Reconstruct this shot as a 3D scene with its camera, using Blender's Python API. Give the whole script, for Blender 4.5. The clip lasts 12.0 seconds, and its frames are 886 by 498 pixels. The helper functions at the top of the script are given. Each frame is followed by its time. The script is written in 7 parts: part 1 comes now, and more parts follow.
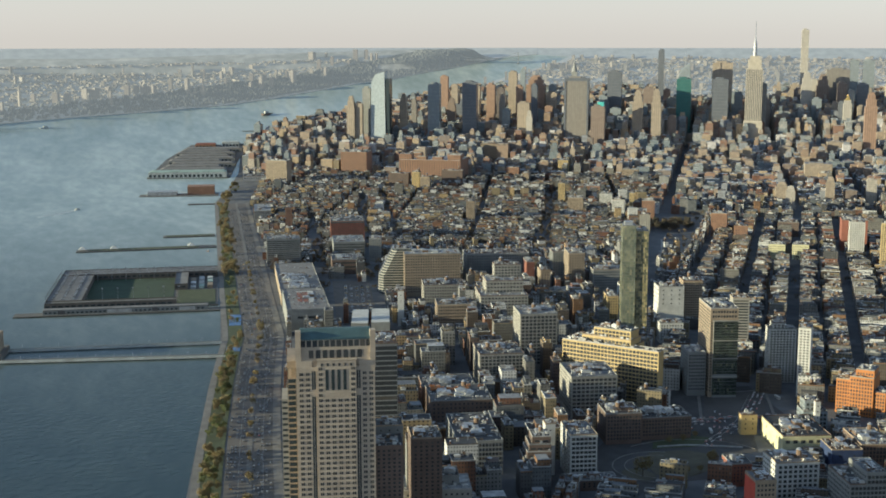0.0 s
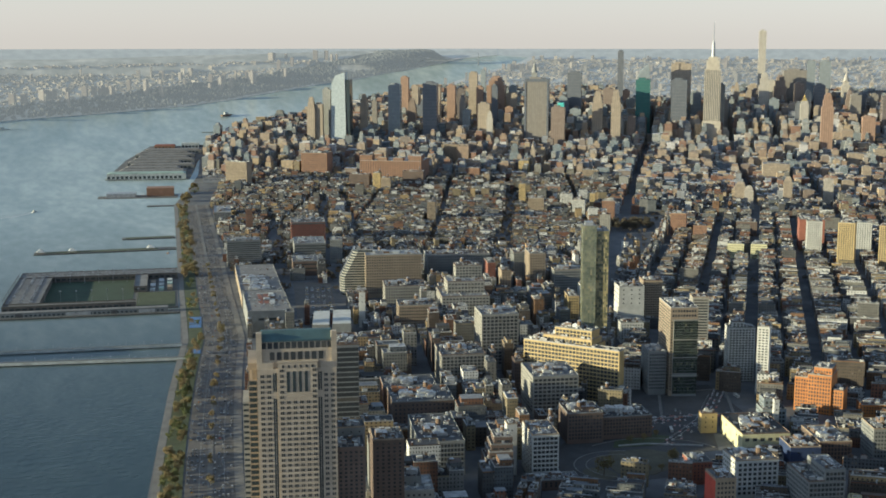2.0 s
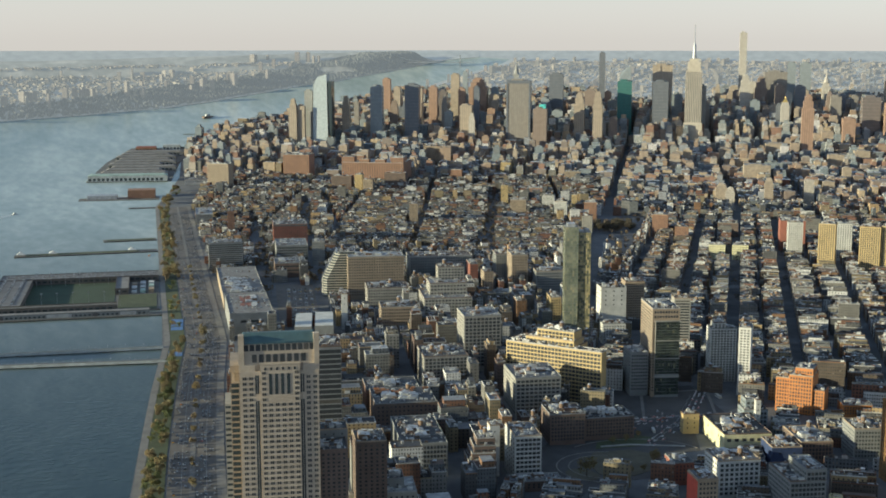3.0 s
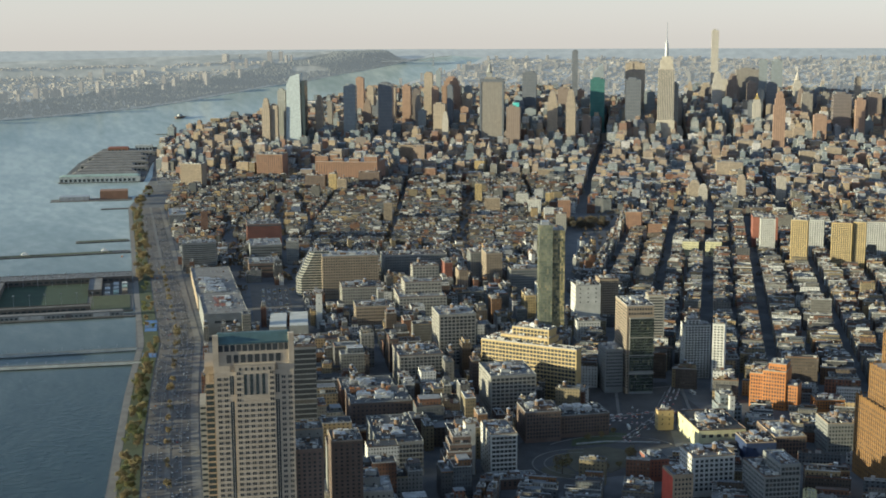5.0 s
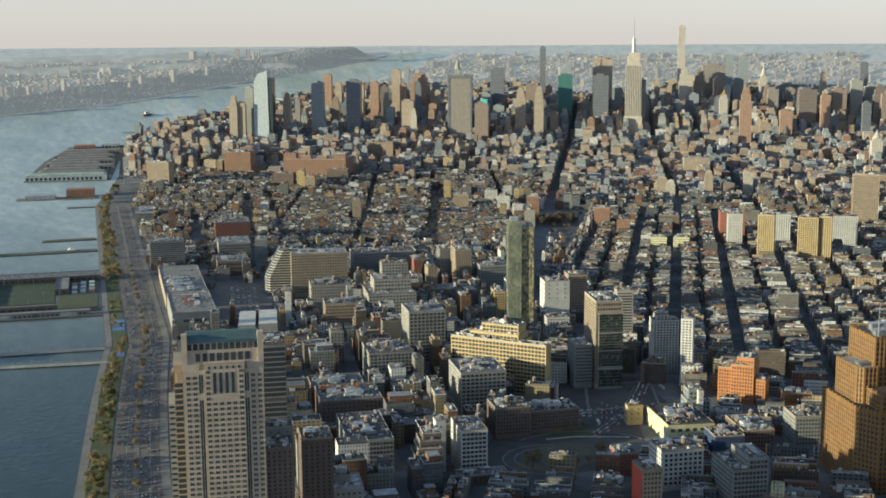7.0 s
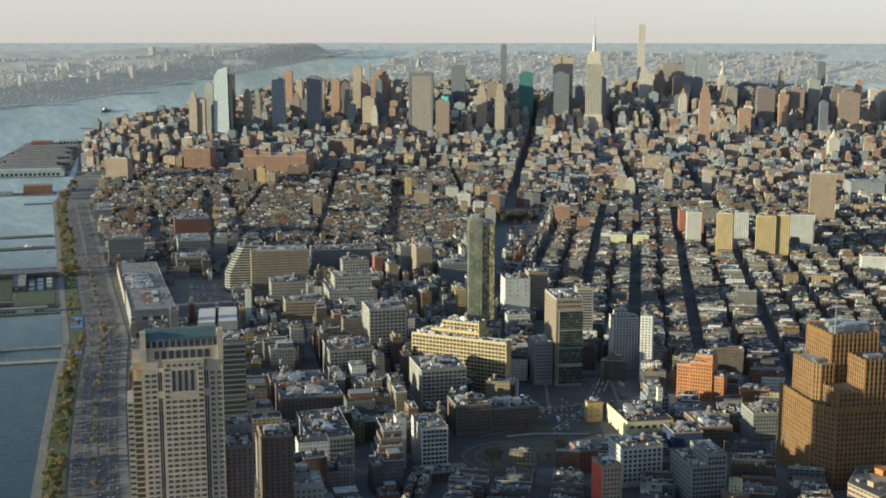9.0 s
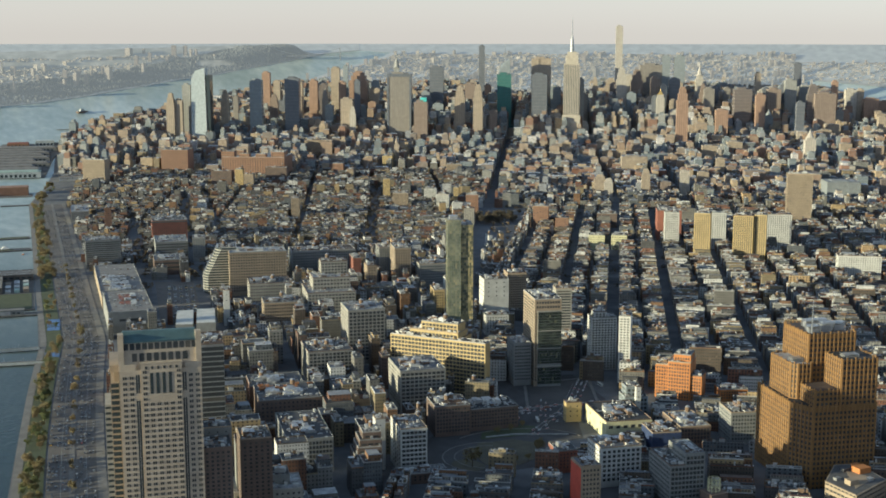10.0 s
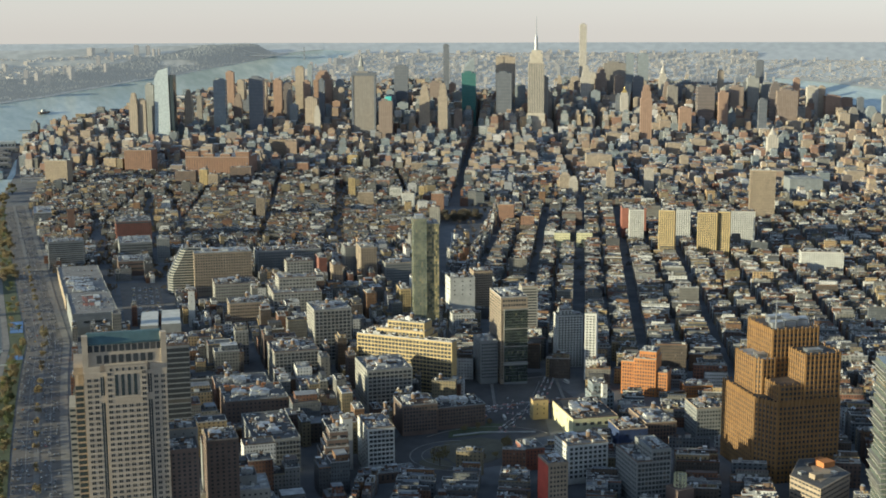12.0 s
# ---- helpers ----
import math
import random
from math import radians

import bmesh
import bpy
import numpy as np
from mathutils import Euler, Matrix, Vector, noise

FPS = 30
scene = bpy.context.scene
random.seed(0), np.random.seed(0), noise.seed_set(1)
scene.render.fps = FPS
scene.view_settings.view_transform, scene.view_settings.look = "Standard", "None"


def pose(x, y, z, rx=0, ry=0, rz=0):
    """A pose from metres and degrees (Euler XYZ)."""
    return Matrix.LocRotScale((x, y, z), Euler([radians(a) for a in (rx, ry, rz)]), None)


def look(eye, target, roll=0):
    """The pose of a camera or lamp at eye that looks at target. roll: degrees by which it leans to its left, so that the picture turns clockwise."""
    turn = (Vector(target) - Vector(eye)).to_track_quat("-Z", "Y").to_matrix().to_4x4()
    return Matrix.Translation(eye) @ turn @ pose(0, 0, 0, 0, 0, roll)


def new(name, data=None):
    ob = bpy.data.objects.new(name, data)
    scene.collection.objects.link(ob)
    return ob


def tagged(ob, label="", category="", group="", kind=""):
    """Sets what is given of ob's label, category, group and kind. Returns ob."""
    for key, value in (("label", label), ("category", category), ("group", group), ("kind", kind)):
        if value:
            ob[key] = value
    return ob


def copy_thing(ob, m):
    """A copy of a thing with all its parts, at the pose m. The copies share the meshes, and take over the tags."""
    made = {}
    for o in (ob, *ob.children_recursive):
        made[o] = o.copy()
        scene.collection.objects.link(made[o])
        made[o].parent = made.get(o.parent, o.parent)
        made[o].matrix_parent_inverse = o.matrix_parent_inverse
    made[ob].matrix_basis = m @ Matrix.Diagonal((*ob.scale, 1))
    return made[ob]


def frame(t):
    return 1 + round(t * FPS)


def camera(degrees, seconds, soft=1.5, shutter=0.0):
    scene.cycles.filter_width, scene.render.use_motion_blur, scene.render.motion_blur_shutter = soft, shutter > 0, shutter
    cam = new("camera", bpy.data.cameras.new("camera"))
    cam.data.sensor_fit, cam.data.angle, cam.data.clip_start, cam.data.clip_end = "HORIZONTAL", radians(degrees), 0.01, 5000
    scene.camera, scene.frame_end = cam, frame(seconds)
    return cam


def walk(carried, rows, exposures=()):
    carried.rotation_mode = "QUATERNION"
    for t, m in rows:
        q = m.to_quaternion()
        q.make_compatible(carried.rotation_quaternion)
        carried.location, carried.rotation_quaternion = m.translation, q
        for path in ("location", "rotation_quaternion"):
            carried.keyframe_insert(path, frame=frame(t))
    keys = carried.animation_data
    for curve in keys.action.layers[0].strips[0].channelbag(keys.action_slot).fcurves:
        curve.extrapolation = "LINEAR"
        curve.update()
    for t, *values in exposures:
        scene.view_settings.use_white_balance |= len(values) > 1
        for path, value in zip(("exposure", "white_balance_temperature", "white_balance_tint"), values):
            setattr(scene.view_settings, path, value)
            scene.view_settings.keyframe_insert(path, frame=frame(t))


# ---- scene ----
# The eye stands high in a tower and only turns: seconds, bearing, pitch, lean.
cam = camera(38.42, 12.0, 1.8)
EYE = 386.0
ROWS = [
    (0.0, 16.6, -9.42, 0.05),
    (0.5, 16.973, -9.439, 0.097),
    (1.0, 17.408, -9.448, 0.09),
    (1.5, 17.886, -9.438, 0.011),
    (2.0, 18.375, -9.384, 0.02),
    (2.5, 18.813, -9.331, -0.021),
    (3.0, 19.182, -9.309, 0.003),
    (5.0, 20.349, -9.368, 0.228),
    (5.5, 20.674, -9.413, 0.284),
    (6.0, 21.022, -9.453, 0.363),
    (6.5, 21.372, -9.487, 0.338),
    (7.0, 21.757, -9.52, 0.356),
    (9.0, 23.549, -9.643, -0.032),
    (9.5, 24.035, -9.621, -0.056),
    (10.0, 24.525, -9.602, -0.022),
    (10.5, 24.981, -9.598, 0.053),
    (11.0, 25.392, -9.613, 0.155),
    (11.5, 25.742, -9.637, 0.166),
    (12.0, 26.084, -9.657, 0.15),
]
walk(cam, [(t, pose(0, 0, EYE, 90 + p, 0, -b) @ pose(0, 0, 0, 0, 0, -lean)) for t, b, p, lean in ROWS], [(0.0, 1.66, 5080, 4), (12.0, 1.66, 5080, 4)])

# ---------- light ----------
SUN_AZ, SUN_EL = 275.0, 8.4
world = bpy.data.worlds.new("sky")
scene.world = world
world.use_nodes = True
wn = world.node_tree.nodes
sky = wn.new("ShaderNodeTexSky")
sky.sky_type = "NISHITA"
sky.sun_disc = False
sky.sun_elevation, sky.sun_rotation = radians(SUN_EL), radians(SUN_AZ)
sky.air_density, sky.dust_density, sky.ozone_density = 1.0, 0.42, 0.9
wn["Background"].inputs[1].default_value = 0.0735
pale = wn.new("ShaderNodeHueSaturation")  # thin evening haze takes the colour out of the sky
pale.inputs["Saturation"].default_value = 0.52
world.node_tree.links.new(sky.outputs[0], pale.inputs["Color"])
height = wn.new("ShaderNodeTexGradient")  # and lies as an even warm veil along the horizon, thinning out upwards
height.texture_mapping.rotation = (0, radians(90), 0)
thin = wn.new("ShaderNodeMapRange")
thin.inputs["From Min"].default_value, thin.inputs["From Max"].default_value = 0.0, 0.4
thin.inputs["To Min"].default_value, thin.inputs["To Max"].default_value = 0.8, 0.0
world.node_tree.links.new(height.outputs[1], thin.inputs[0])
veil = wn.new("ShaderNodeMix")
veil.data_type = "RGBA"
veil.inputs[7].default_value = (3.30, 2.55, 1.84, 1)
world.node_tree.links.new(thin.outputs[0], veil.inputs[0])
world.node_tree.links.new(pale.outputs[0], veil.inputs[6])
world.node_tree.links.new(veil.outputs[2], wn["Background"].inputs[0])
sun_data = bpy.data.lights.new("sun", "SUN")
sun_data.energy, sun_data.angle, sun_data.color = 3.7, radians(0.6), (1.0, 0.77, 0.41)
sun = new("sun", sun_data)
sun_way = Vector((math.sin(radians(SUN_AZ)) * math.cos(radians(SUN_EL)), math.cos(radians(SUN_AZ)) * math.cos(radians(SUN_EL)), math.sin(radians(SUN_EL))))
sun.matrix_world = look(sun_way * 1000, (0, 0, 0))

# ---------- materials ----------
def nodes_of(name):
    m = bpy.data.materials.new(name)
    m.use_nodes = True
    t = m.node_tree
    return m, t.nodes, t.links, t.nodes["Principled BSDF"]


def ramp(n, stops, mode="LINEAR"):
    r = n.new("ShaderNodeValToRGB")
    r.color_ramp.interpolation = mode
    while len(r.color_ramp.elements) < len(stops):
        r.color_ramp.elements.new(0.5)
    for e, (p, c) in zip(r.color_ramp.elements, stops):
        e.position, e.color = p, (*c, 1)
    return r


def math_node(n, l, op, a, b=None):
    q = n.new("ShaderNodeMath")
    q.operation = op
    for k, v in enumerate((a, b)):
        if v is None:
            continue
        if isinstance(v, (int, float)):
            q.inputs[k].default_value = v
        else:
            l.new(v, q.inputs[k])
    return q.outputs[0]


def mix_node(n, l, kind, fac, a, b):
    q = n.new("ShaderNodeMix")
    q.data_type, q.blend_type = "RGBA", kind
    for key, v in ((0, fac), (6, a), (7, b)):
        if isinstance(v, (int, float)):
            q.inputs[key].default_value = v
        elif isinstance(v, tuple):
            q.inputs[key].default_value = (*v, 1)
        else:
            l.new(v, q.inputs[key])
    return q.outputs[2]


def noise_node(n, l, scale, detail=4.0, vec=None):
    q = n.new("ShaderNodeTexNoise")
    q.inputs["Scale"].default_value, q.inputs["Detail"].default_value = scale, detail
    if vec is not None:
        l.new(vec, q.inputs["Vector"])
    return q.outputs["Fac"]


def plain(name, colour, rough=0.7, metal=0.0, vary=0.35, size=0.15, bump=0.0):
    """A painted, stone or metal surface with grain and broad stains."""
    m, n, l, s = nodes_of(name)
    pos = n.new("ShaderNodeNewGeometry").outputs["Position"]
    a = noise_node(n, l, size, 6, pos)
    b = noise_node(n, l, size * 9, 3, pos)
    both = math_node(n, l, "ADD", math_node(n, l, "MULTIPLY", a, 0.65), math_node(n, l, "MULTIPLY", b, 0.35))
    lo, hi = tuple(c * (1 - vary) for c in colour), tuple(min(c * (1 + vary), 0.9) for c in colour)
    r = ramp(n, [(0.3, lo), (0.7, hi)])
    l.new(both, r.inputs[0])
    l.new(r.outputs[0], s.inputs["Base Color"])
    s.inputs["Roughness"].default_value, s.inputs["Metallic"].default_value = rough, metal
    if bump:
        k = n.new("ShaderNodeBump")
        k.inputs["Strength"].default_value, k.inputs["Distance"].default_value = bump, 0.5
        l.new(b, k.inputs["Height"])
        l.new(k.outputs[0], s.inputs["Normal"])
    return m


def island(n):
    return n.new("ShaderNodeNewGeometry").outputs["Random Per Island"]


def facade(name, stops, bay=3.0, storey=3.5, wide=0.36, tall=0.44, glass=(0.035, 0.038, 0.042), shine=0.25, by_object=False, blinds=True):
    """Masonry with rows of windows; the colour differs from house to house."""
    m, n, l, s = nodes_of(name)
    uv = n.new("ShaderNodeUVMap").outputs[0]
    sep = n.new("ShaderNodeSeparateXYZ")
    l.new(uv, sep.inputs[0])
    rnd = n.new("ShaderNodeObjectInfo").outputs["Random"] if by_object else island(n)
    stretch = math_node(n, l, "ADD", math_node(n, l, "MULTIPLY", math_node(n, l, "FRACT", math_node(n, l, "MULTIPLY", rnd, 37.0)), 0.6), 0.7)
    u = math_node(n, l, "FRACT", math_node(n, l, "DIVIDE", math_node(n, l, "MULTIPLY", sep.outputs[0], stretch), bay))
    v = math_node(n, l, "FRACT", math_node(n, l, "DIVIDE", sep.outputs[1], storey))
    inu = math_node(n, l, "LESS_THAN", math_node(n, l, "ABSOLUTE", math_node(n, l, "SUBTRACT", u, 0.5)), wide / 2)
    inv = math_node(n, l, "LESS_THAN", math_node(n, l, "ABSOLUTE", math_node(n, l, "SUBTRACT", v, 0.5)), tall / 2)
    win = math_node(n, l, "MULTIPLY", inu, inv)
    r = ramp(n, stops, "CONSTANT")
    l.new(rnd, r.inputs[0])
    pos = n.new("ShaderNodeNewGeometry").outputs["Position"]
    grime = noise_node(n, l, 0.12, 6, pos)
    g2 = ramp(n, [(0.3, (0.62, 0.62, 0.62)), (0.7, (1, 1, 1))])
    l.new(grime, g2.inputs[0])
    wall = mix_node(n, l, "MULTIPLY", 0.8, r.outputs[0], g2.outputs[0])
    # each window has its own blind or darkness
    cell = n.new("ShaderNodeTexWhiteNoise")
    cell.noise_dimensions = "2D"
    fl = n.new("ShaderNodeCombineXYZ")
    l.new(math_node(n, l, "FLOOR", math_node(n, l, "DIVIDE", math_node(n, l, "MULTIPLY", sep.outputs[0], stretch), bay)), fl.inputs[0])
    l.new(math_node(n, l, "FLOOR", math_node(n, l, "DIVIDE", sep.outputs[1], storey)), fl.inputs[1])
    l.new(fl.outputs[0], cell.inputs[0])
    pane = ramp(n, [(0.0, glass), (0.75, tuple(c * (1.6 if blinds else 1.1) for c in glass)), (0.92, (0.16, 0.15, 0.13) if blinds else glass)], "CONSTANT")
    l.new(cell.outputs[0], pane.inputs[0])
    l.new(mix_node(n, l, "MIX", win, wall, pane.outputs[0]), s.inputs["Base Color"])
    rough = math_node(n, l, "SUBTRACT", 0.85, math_node(n, l, "MULTIPLY", win, 0.85 - shine))
    l.new(rough, s.inputs["Roughness"])
    return m


BRICKS = [(0.0, (0.135, 0.070, 0.042)), (0.12, (0.170, 0.098, 0.050)), (0.20, (0.085, 0.068, 0.052)), (0.31, (0.20, 0.165, 0.098)), (0.40, (0.135, 0.130, 0.118)), (0.50, (0.075, 0.075, 0.076)),
          (0.62, (0.165, 0.165, 0.158)), (0.72, (0.095, 0.104, 0.112)), (0.81, (0.32, 0.24, 0.125)), (0.87, (0.52, 0.52, 0.50))]
STONES = [(0.0, (0.165, 0.160, 0.140)), (0.20, (0.170, 0.080, 0.048)), (0.32, (0.20, 0.20, 0.19)), (0.46, (0.105, 0.072, 0.056)), (0.58, (0.105, 0.116, 0.126)),
          (0.70, (0.23, 0.185, 0.115)), (0.82, (0.34, 0.245, 0.13)), (0.88, (0.50, 0.50, 0.485))]
# wall tones raised to imitate haze over the far city
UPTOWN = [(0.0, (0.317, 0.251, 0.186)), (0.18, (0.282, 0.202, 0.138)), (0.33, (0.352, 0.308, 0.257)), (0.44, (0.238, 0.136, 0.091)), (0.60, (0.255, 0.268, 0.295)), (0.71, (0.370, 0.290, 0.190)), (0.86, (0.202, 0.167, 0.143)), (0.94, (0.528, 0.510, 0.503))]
CURTAIN = [(0.0, (0.22, 0.25, 0.27)), (0.3, (0.32, 0.34, 0.35)), (0.55, (0.17, 0.175, 0.18)), (0.75, (0.42, 0.41, 0.38))]
M_BRICK = facade("brick_houses", BRICKS)
M_STONE = facade("stone_houses", STONES, 3.2, 3.7, 0.46, 0.52)
M_CURTAIN = facade("curtain_walls", CURTAIN, 2.4, 3.9, 0.82, 0.62, (0.10, 0.12, 0.135), 0.12)
# window glass lightened too, in place of haze
M_UPTOWN = facade("uptown_houses", UPTOWN, 3.2, 3.7, 0.42, 0.5, (0.11, 0.115, 0.12))
# brick tones darkened to imitate shade over the near streets
M_LOT = facade("street_houses", [(p, tuple(min(c * 0.6, 0.22) for c in q)) for p, q in BRICKS], 3.0, 3.6, 0.5, 0.55, by_object=True)


def roofing(name, by_object, pale=1.0):
    """Tar, gravel, silver paint and a few red roofs."""
    m, n, l, s = nodes_of(name)
    rnd = n.new("ShaderNodeObjectInfo").outputs["Random"] if by_object else island(n)
    tones = [(0.0, (0.045, 0.046, 0.05)), (0.20, (0.08, 0.082, 0.088)), (0.38, (0.125, 0.13, 0.136)), (0.55, (0.20, 0.21, 0.225)), (0.72, (0.30, 0.31, 0.325)), (0.83, (0.50, 0.51, 0.515)), (0.90, (0.12, 0.09, 0.075)), (0.975, (0.17, 0.085, 0.06))]
    r = ramp(n, [(p, tuple(min(0.6, v * pale) for v in c)) for p, c in tones], "CONSTANT")
    l.new(rnd, r.inputs[0])
    pos = n.new("ShaderNodeNewGeometry").outputs["Position"]
    a = ramp(n, [(0.35, (0.6, 0.6, 0.6)), (0.65, (1.1, 1.1, 1.1))])
    l.new(noise_node(n, l, 0.16, 7, pos), a.inputs[0])
    l.new(mix_node(n, l, "MULTIPLY", 0.85, r.outputs[0], a.outputs[0]), s.inputs["Base Color"])
    s.inputs["Roughness"].default_value = 0.85
    return m


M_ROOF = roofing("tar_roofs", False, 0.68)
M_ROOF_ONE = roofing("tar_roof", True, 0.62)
# same roofing paled to imitate haze on far roofs
M_ROOF_HAZED = roofing("hazed_roofs", False, 1.7)
M_ROOF_DARK = roofing("dark_tar_roofs", False, 0.6)
M_TIMBER = plain("tank_timber", (0.13, 0.09, 0.06), 0.85, size=0.8)
M_PALE = plain("pale_plaster", (0.275, 0.272, 0.262), 0.8)
M_METAL = plain("grey_metal", (0.36, 0.37, 0.38), 0.45, 0.6)
M_ASPHALT = plain("asphalt", (0.108, 0.097, 0.086), 0.9, size=0.06)
M_PAVE = plain("pale_paving", (0.15, 0.142, 0.13), 0.9, size=0.1)
M_GRASS = plain("grass", (0.05, 0.062, 0.028), 0.95, size=0.1)


def water_material():
    """Dark rippled water with slicks; its far sky sheen is put into the base colour."""
    m, n, l, s = nodes_of("river_water")
    pos = n.new("ShaderNodeNewGeometry").outputs["Position"]
    stretch = n.new("ShaderNodeMapping")
    stretch.inputs["Rotation"].default_value = (0, 0, 0.5)
    stretch.inputs["Scale"].default_value = (1.0, 0.35, 1.0)
    l.new(pos, stretch.inputs["Vector"])
    big = math_node(n, l, "ADD", math_node(n, l, "MULTIPLY", noise_node(n, l, 0.006, 9, stretch.outputs[0]), 0.6), math_node(n, l, "MULTIPLY", noise_node(n, l, 0.045, 7, stretch.outputs[0]), 0.4))
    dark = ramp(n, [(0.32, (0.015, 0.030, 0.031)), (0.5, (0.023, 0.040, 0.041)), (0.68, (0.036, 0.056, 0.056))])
    sky_sheen = ramp(n, [(0.34, (0.26, 0.31, 0.295)), (0.5, (0.34, 0.39, 0.37)), (0.66, (0.46, 0.50, 0.47))])
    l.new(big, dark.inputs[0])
    l.new(big, sky_sheen.inputs[0])
    # base colour pales with distance, standing in for the sky mirrored up the river
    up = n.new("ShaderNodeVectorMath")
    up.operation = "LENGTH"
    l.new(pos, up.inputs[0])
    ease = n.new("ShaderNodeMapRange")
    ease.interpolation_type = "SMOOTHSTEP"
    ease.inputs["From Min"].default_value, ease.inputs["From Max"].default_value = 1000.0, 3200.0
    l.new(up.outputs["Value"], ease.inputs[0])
    l.new(mix_node(n, l, "MIX", ease.outputs[0], dark.outputs[0], sky_sheen.outputs[0]), s.inputs["Base Color"])
    # wind lanes: rough and smooth water in long streaks across the stream
    lane = n.new("ShaderNodeMapping")
    lane.inputs["Rotation"].default_value = (0, 0, 0.15)
    lane.inputs["Scale"].default_value = (0.22, 1.0, 1.0)
    l.new(pos, lane.inputs["Vector"])
    rr = n.new("ShaderNodeMapRange")
    rr.inputs["From Min"].default_value, rr.inputs["From Max"].default_value = 0.35, 0.65
    rr.inputs["To Min"].default_value, rr.inputs["To Max"].default_value = 0.10, 0.26
    l.new(noise_node(n, l, 0.009, 6, lane.outputs[0]), rr.inputs[0])
    l.new(rr.outputs[0], s.inputs["Roughness"])
    k = n.new("ShaderNodeBump")
    k.inputs["Strength"].default_value, k.inputs["Distance"].default_value = 0.4, 1.5
    l.new(math_node(n, l, "ADD", noise_node(n, l, 0.11, 9, pos), noise_node(n, l, 0.02, 6, stretch.outputs[0])), k.inputs["Height"])
    l.new(k.outputs[0], s.inputs["Normal"])
    s.inputs["IOR"].default_value = 1.5
    return m


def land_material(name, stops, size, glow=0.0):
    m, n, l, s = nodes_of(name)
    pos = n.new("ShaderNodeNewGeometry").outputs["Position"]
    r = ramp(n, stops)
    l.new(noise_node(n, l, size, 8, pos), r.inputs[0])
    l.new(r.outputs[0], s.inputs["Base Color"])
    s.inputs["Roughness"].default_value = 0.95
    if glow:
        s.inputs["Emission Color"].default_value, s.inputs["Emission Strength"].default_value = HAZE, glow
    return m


HAZE = (0.66, 0.61, 0.49, 1)  # haze put into emission of the distant backdrop across the rivers and up the island
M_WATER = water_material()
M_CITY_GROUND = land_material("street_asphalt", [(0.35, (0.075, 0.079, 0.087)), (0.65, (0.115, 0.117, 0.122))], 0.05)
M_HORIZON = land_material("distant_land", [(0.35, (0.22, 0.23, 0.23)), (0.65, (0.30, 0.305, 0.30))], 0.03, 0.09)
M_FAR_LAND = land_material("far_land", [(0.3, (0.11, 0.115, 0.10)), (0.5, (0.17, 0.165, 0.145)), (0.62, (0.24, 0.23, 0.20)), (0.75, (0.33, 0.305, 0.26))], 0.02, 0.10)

# ---------- geometry helpers ----------
NEAR, REACH = 3000.0, 4940.0


def shrink(r):
    """Past 3 km the land is drawn in towards the eye, so that the far city and the horizon stand within five kilometres."""
    if r <= NEAR:
        return 1.0
    x = (r - NEAR) / (REACH - NEAR)
    return (NEAR + (REACH - NEAR) * x / (1 + x)) / r


def drawn(e, n, z):
    s = shrink(math.hypot(e, n))
    return (e * s, n * s, EYE + (z - EYE) * s)


def site(e, n, brg, z=2.0):
    """The pose of a building whose front corner stands there and whose depth runs along the bearing."""
    s = shrink(math.hypot(e, n))
    return Matrix.Translation((e * s, n * s, EYE + (z - EYE) * s)) @ Matrix.Rotation(-radians(brg), 4, "Z") @ Matrix.Diagonal((s, s, s, 1))


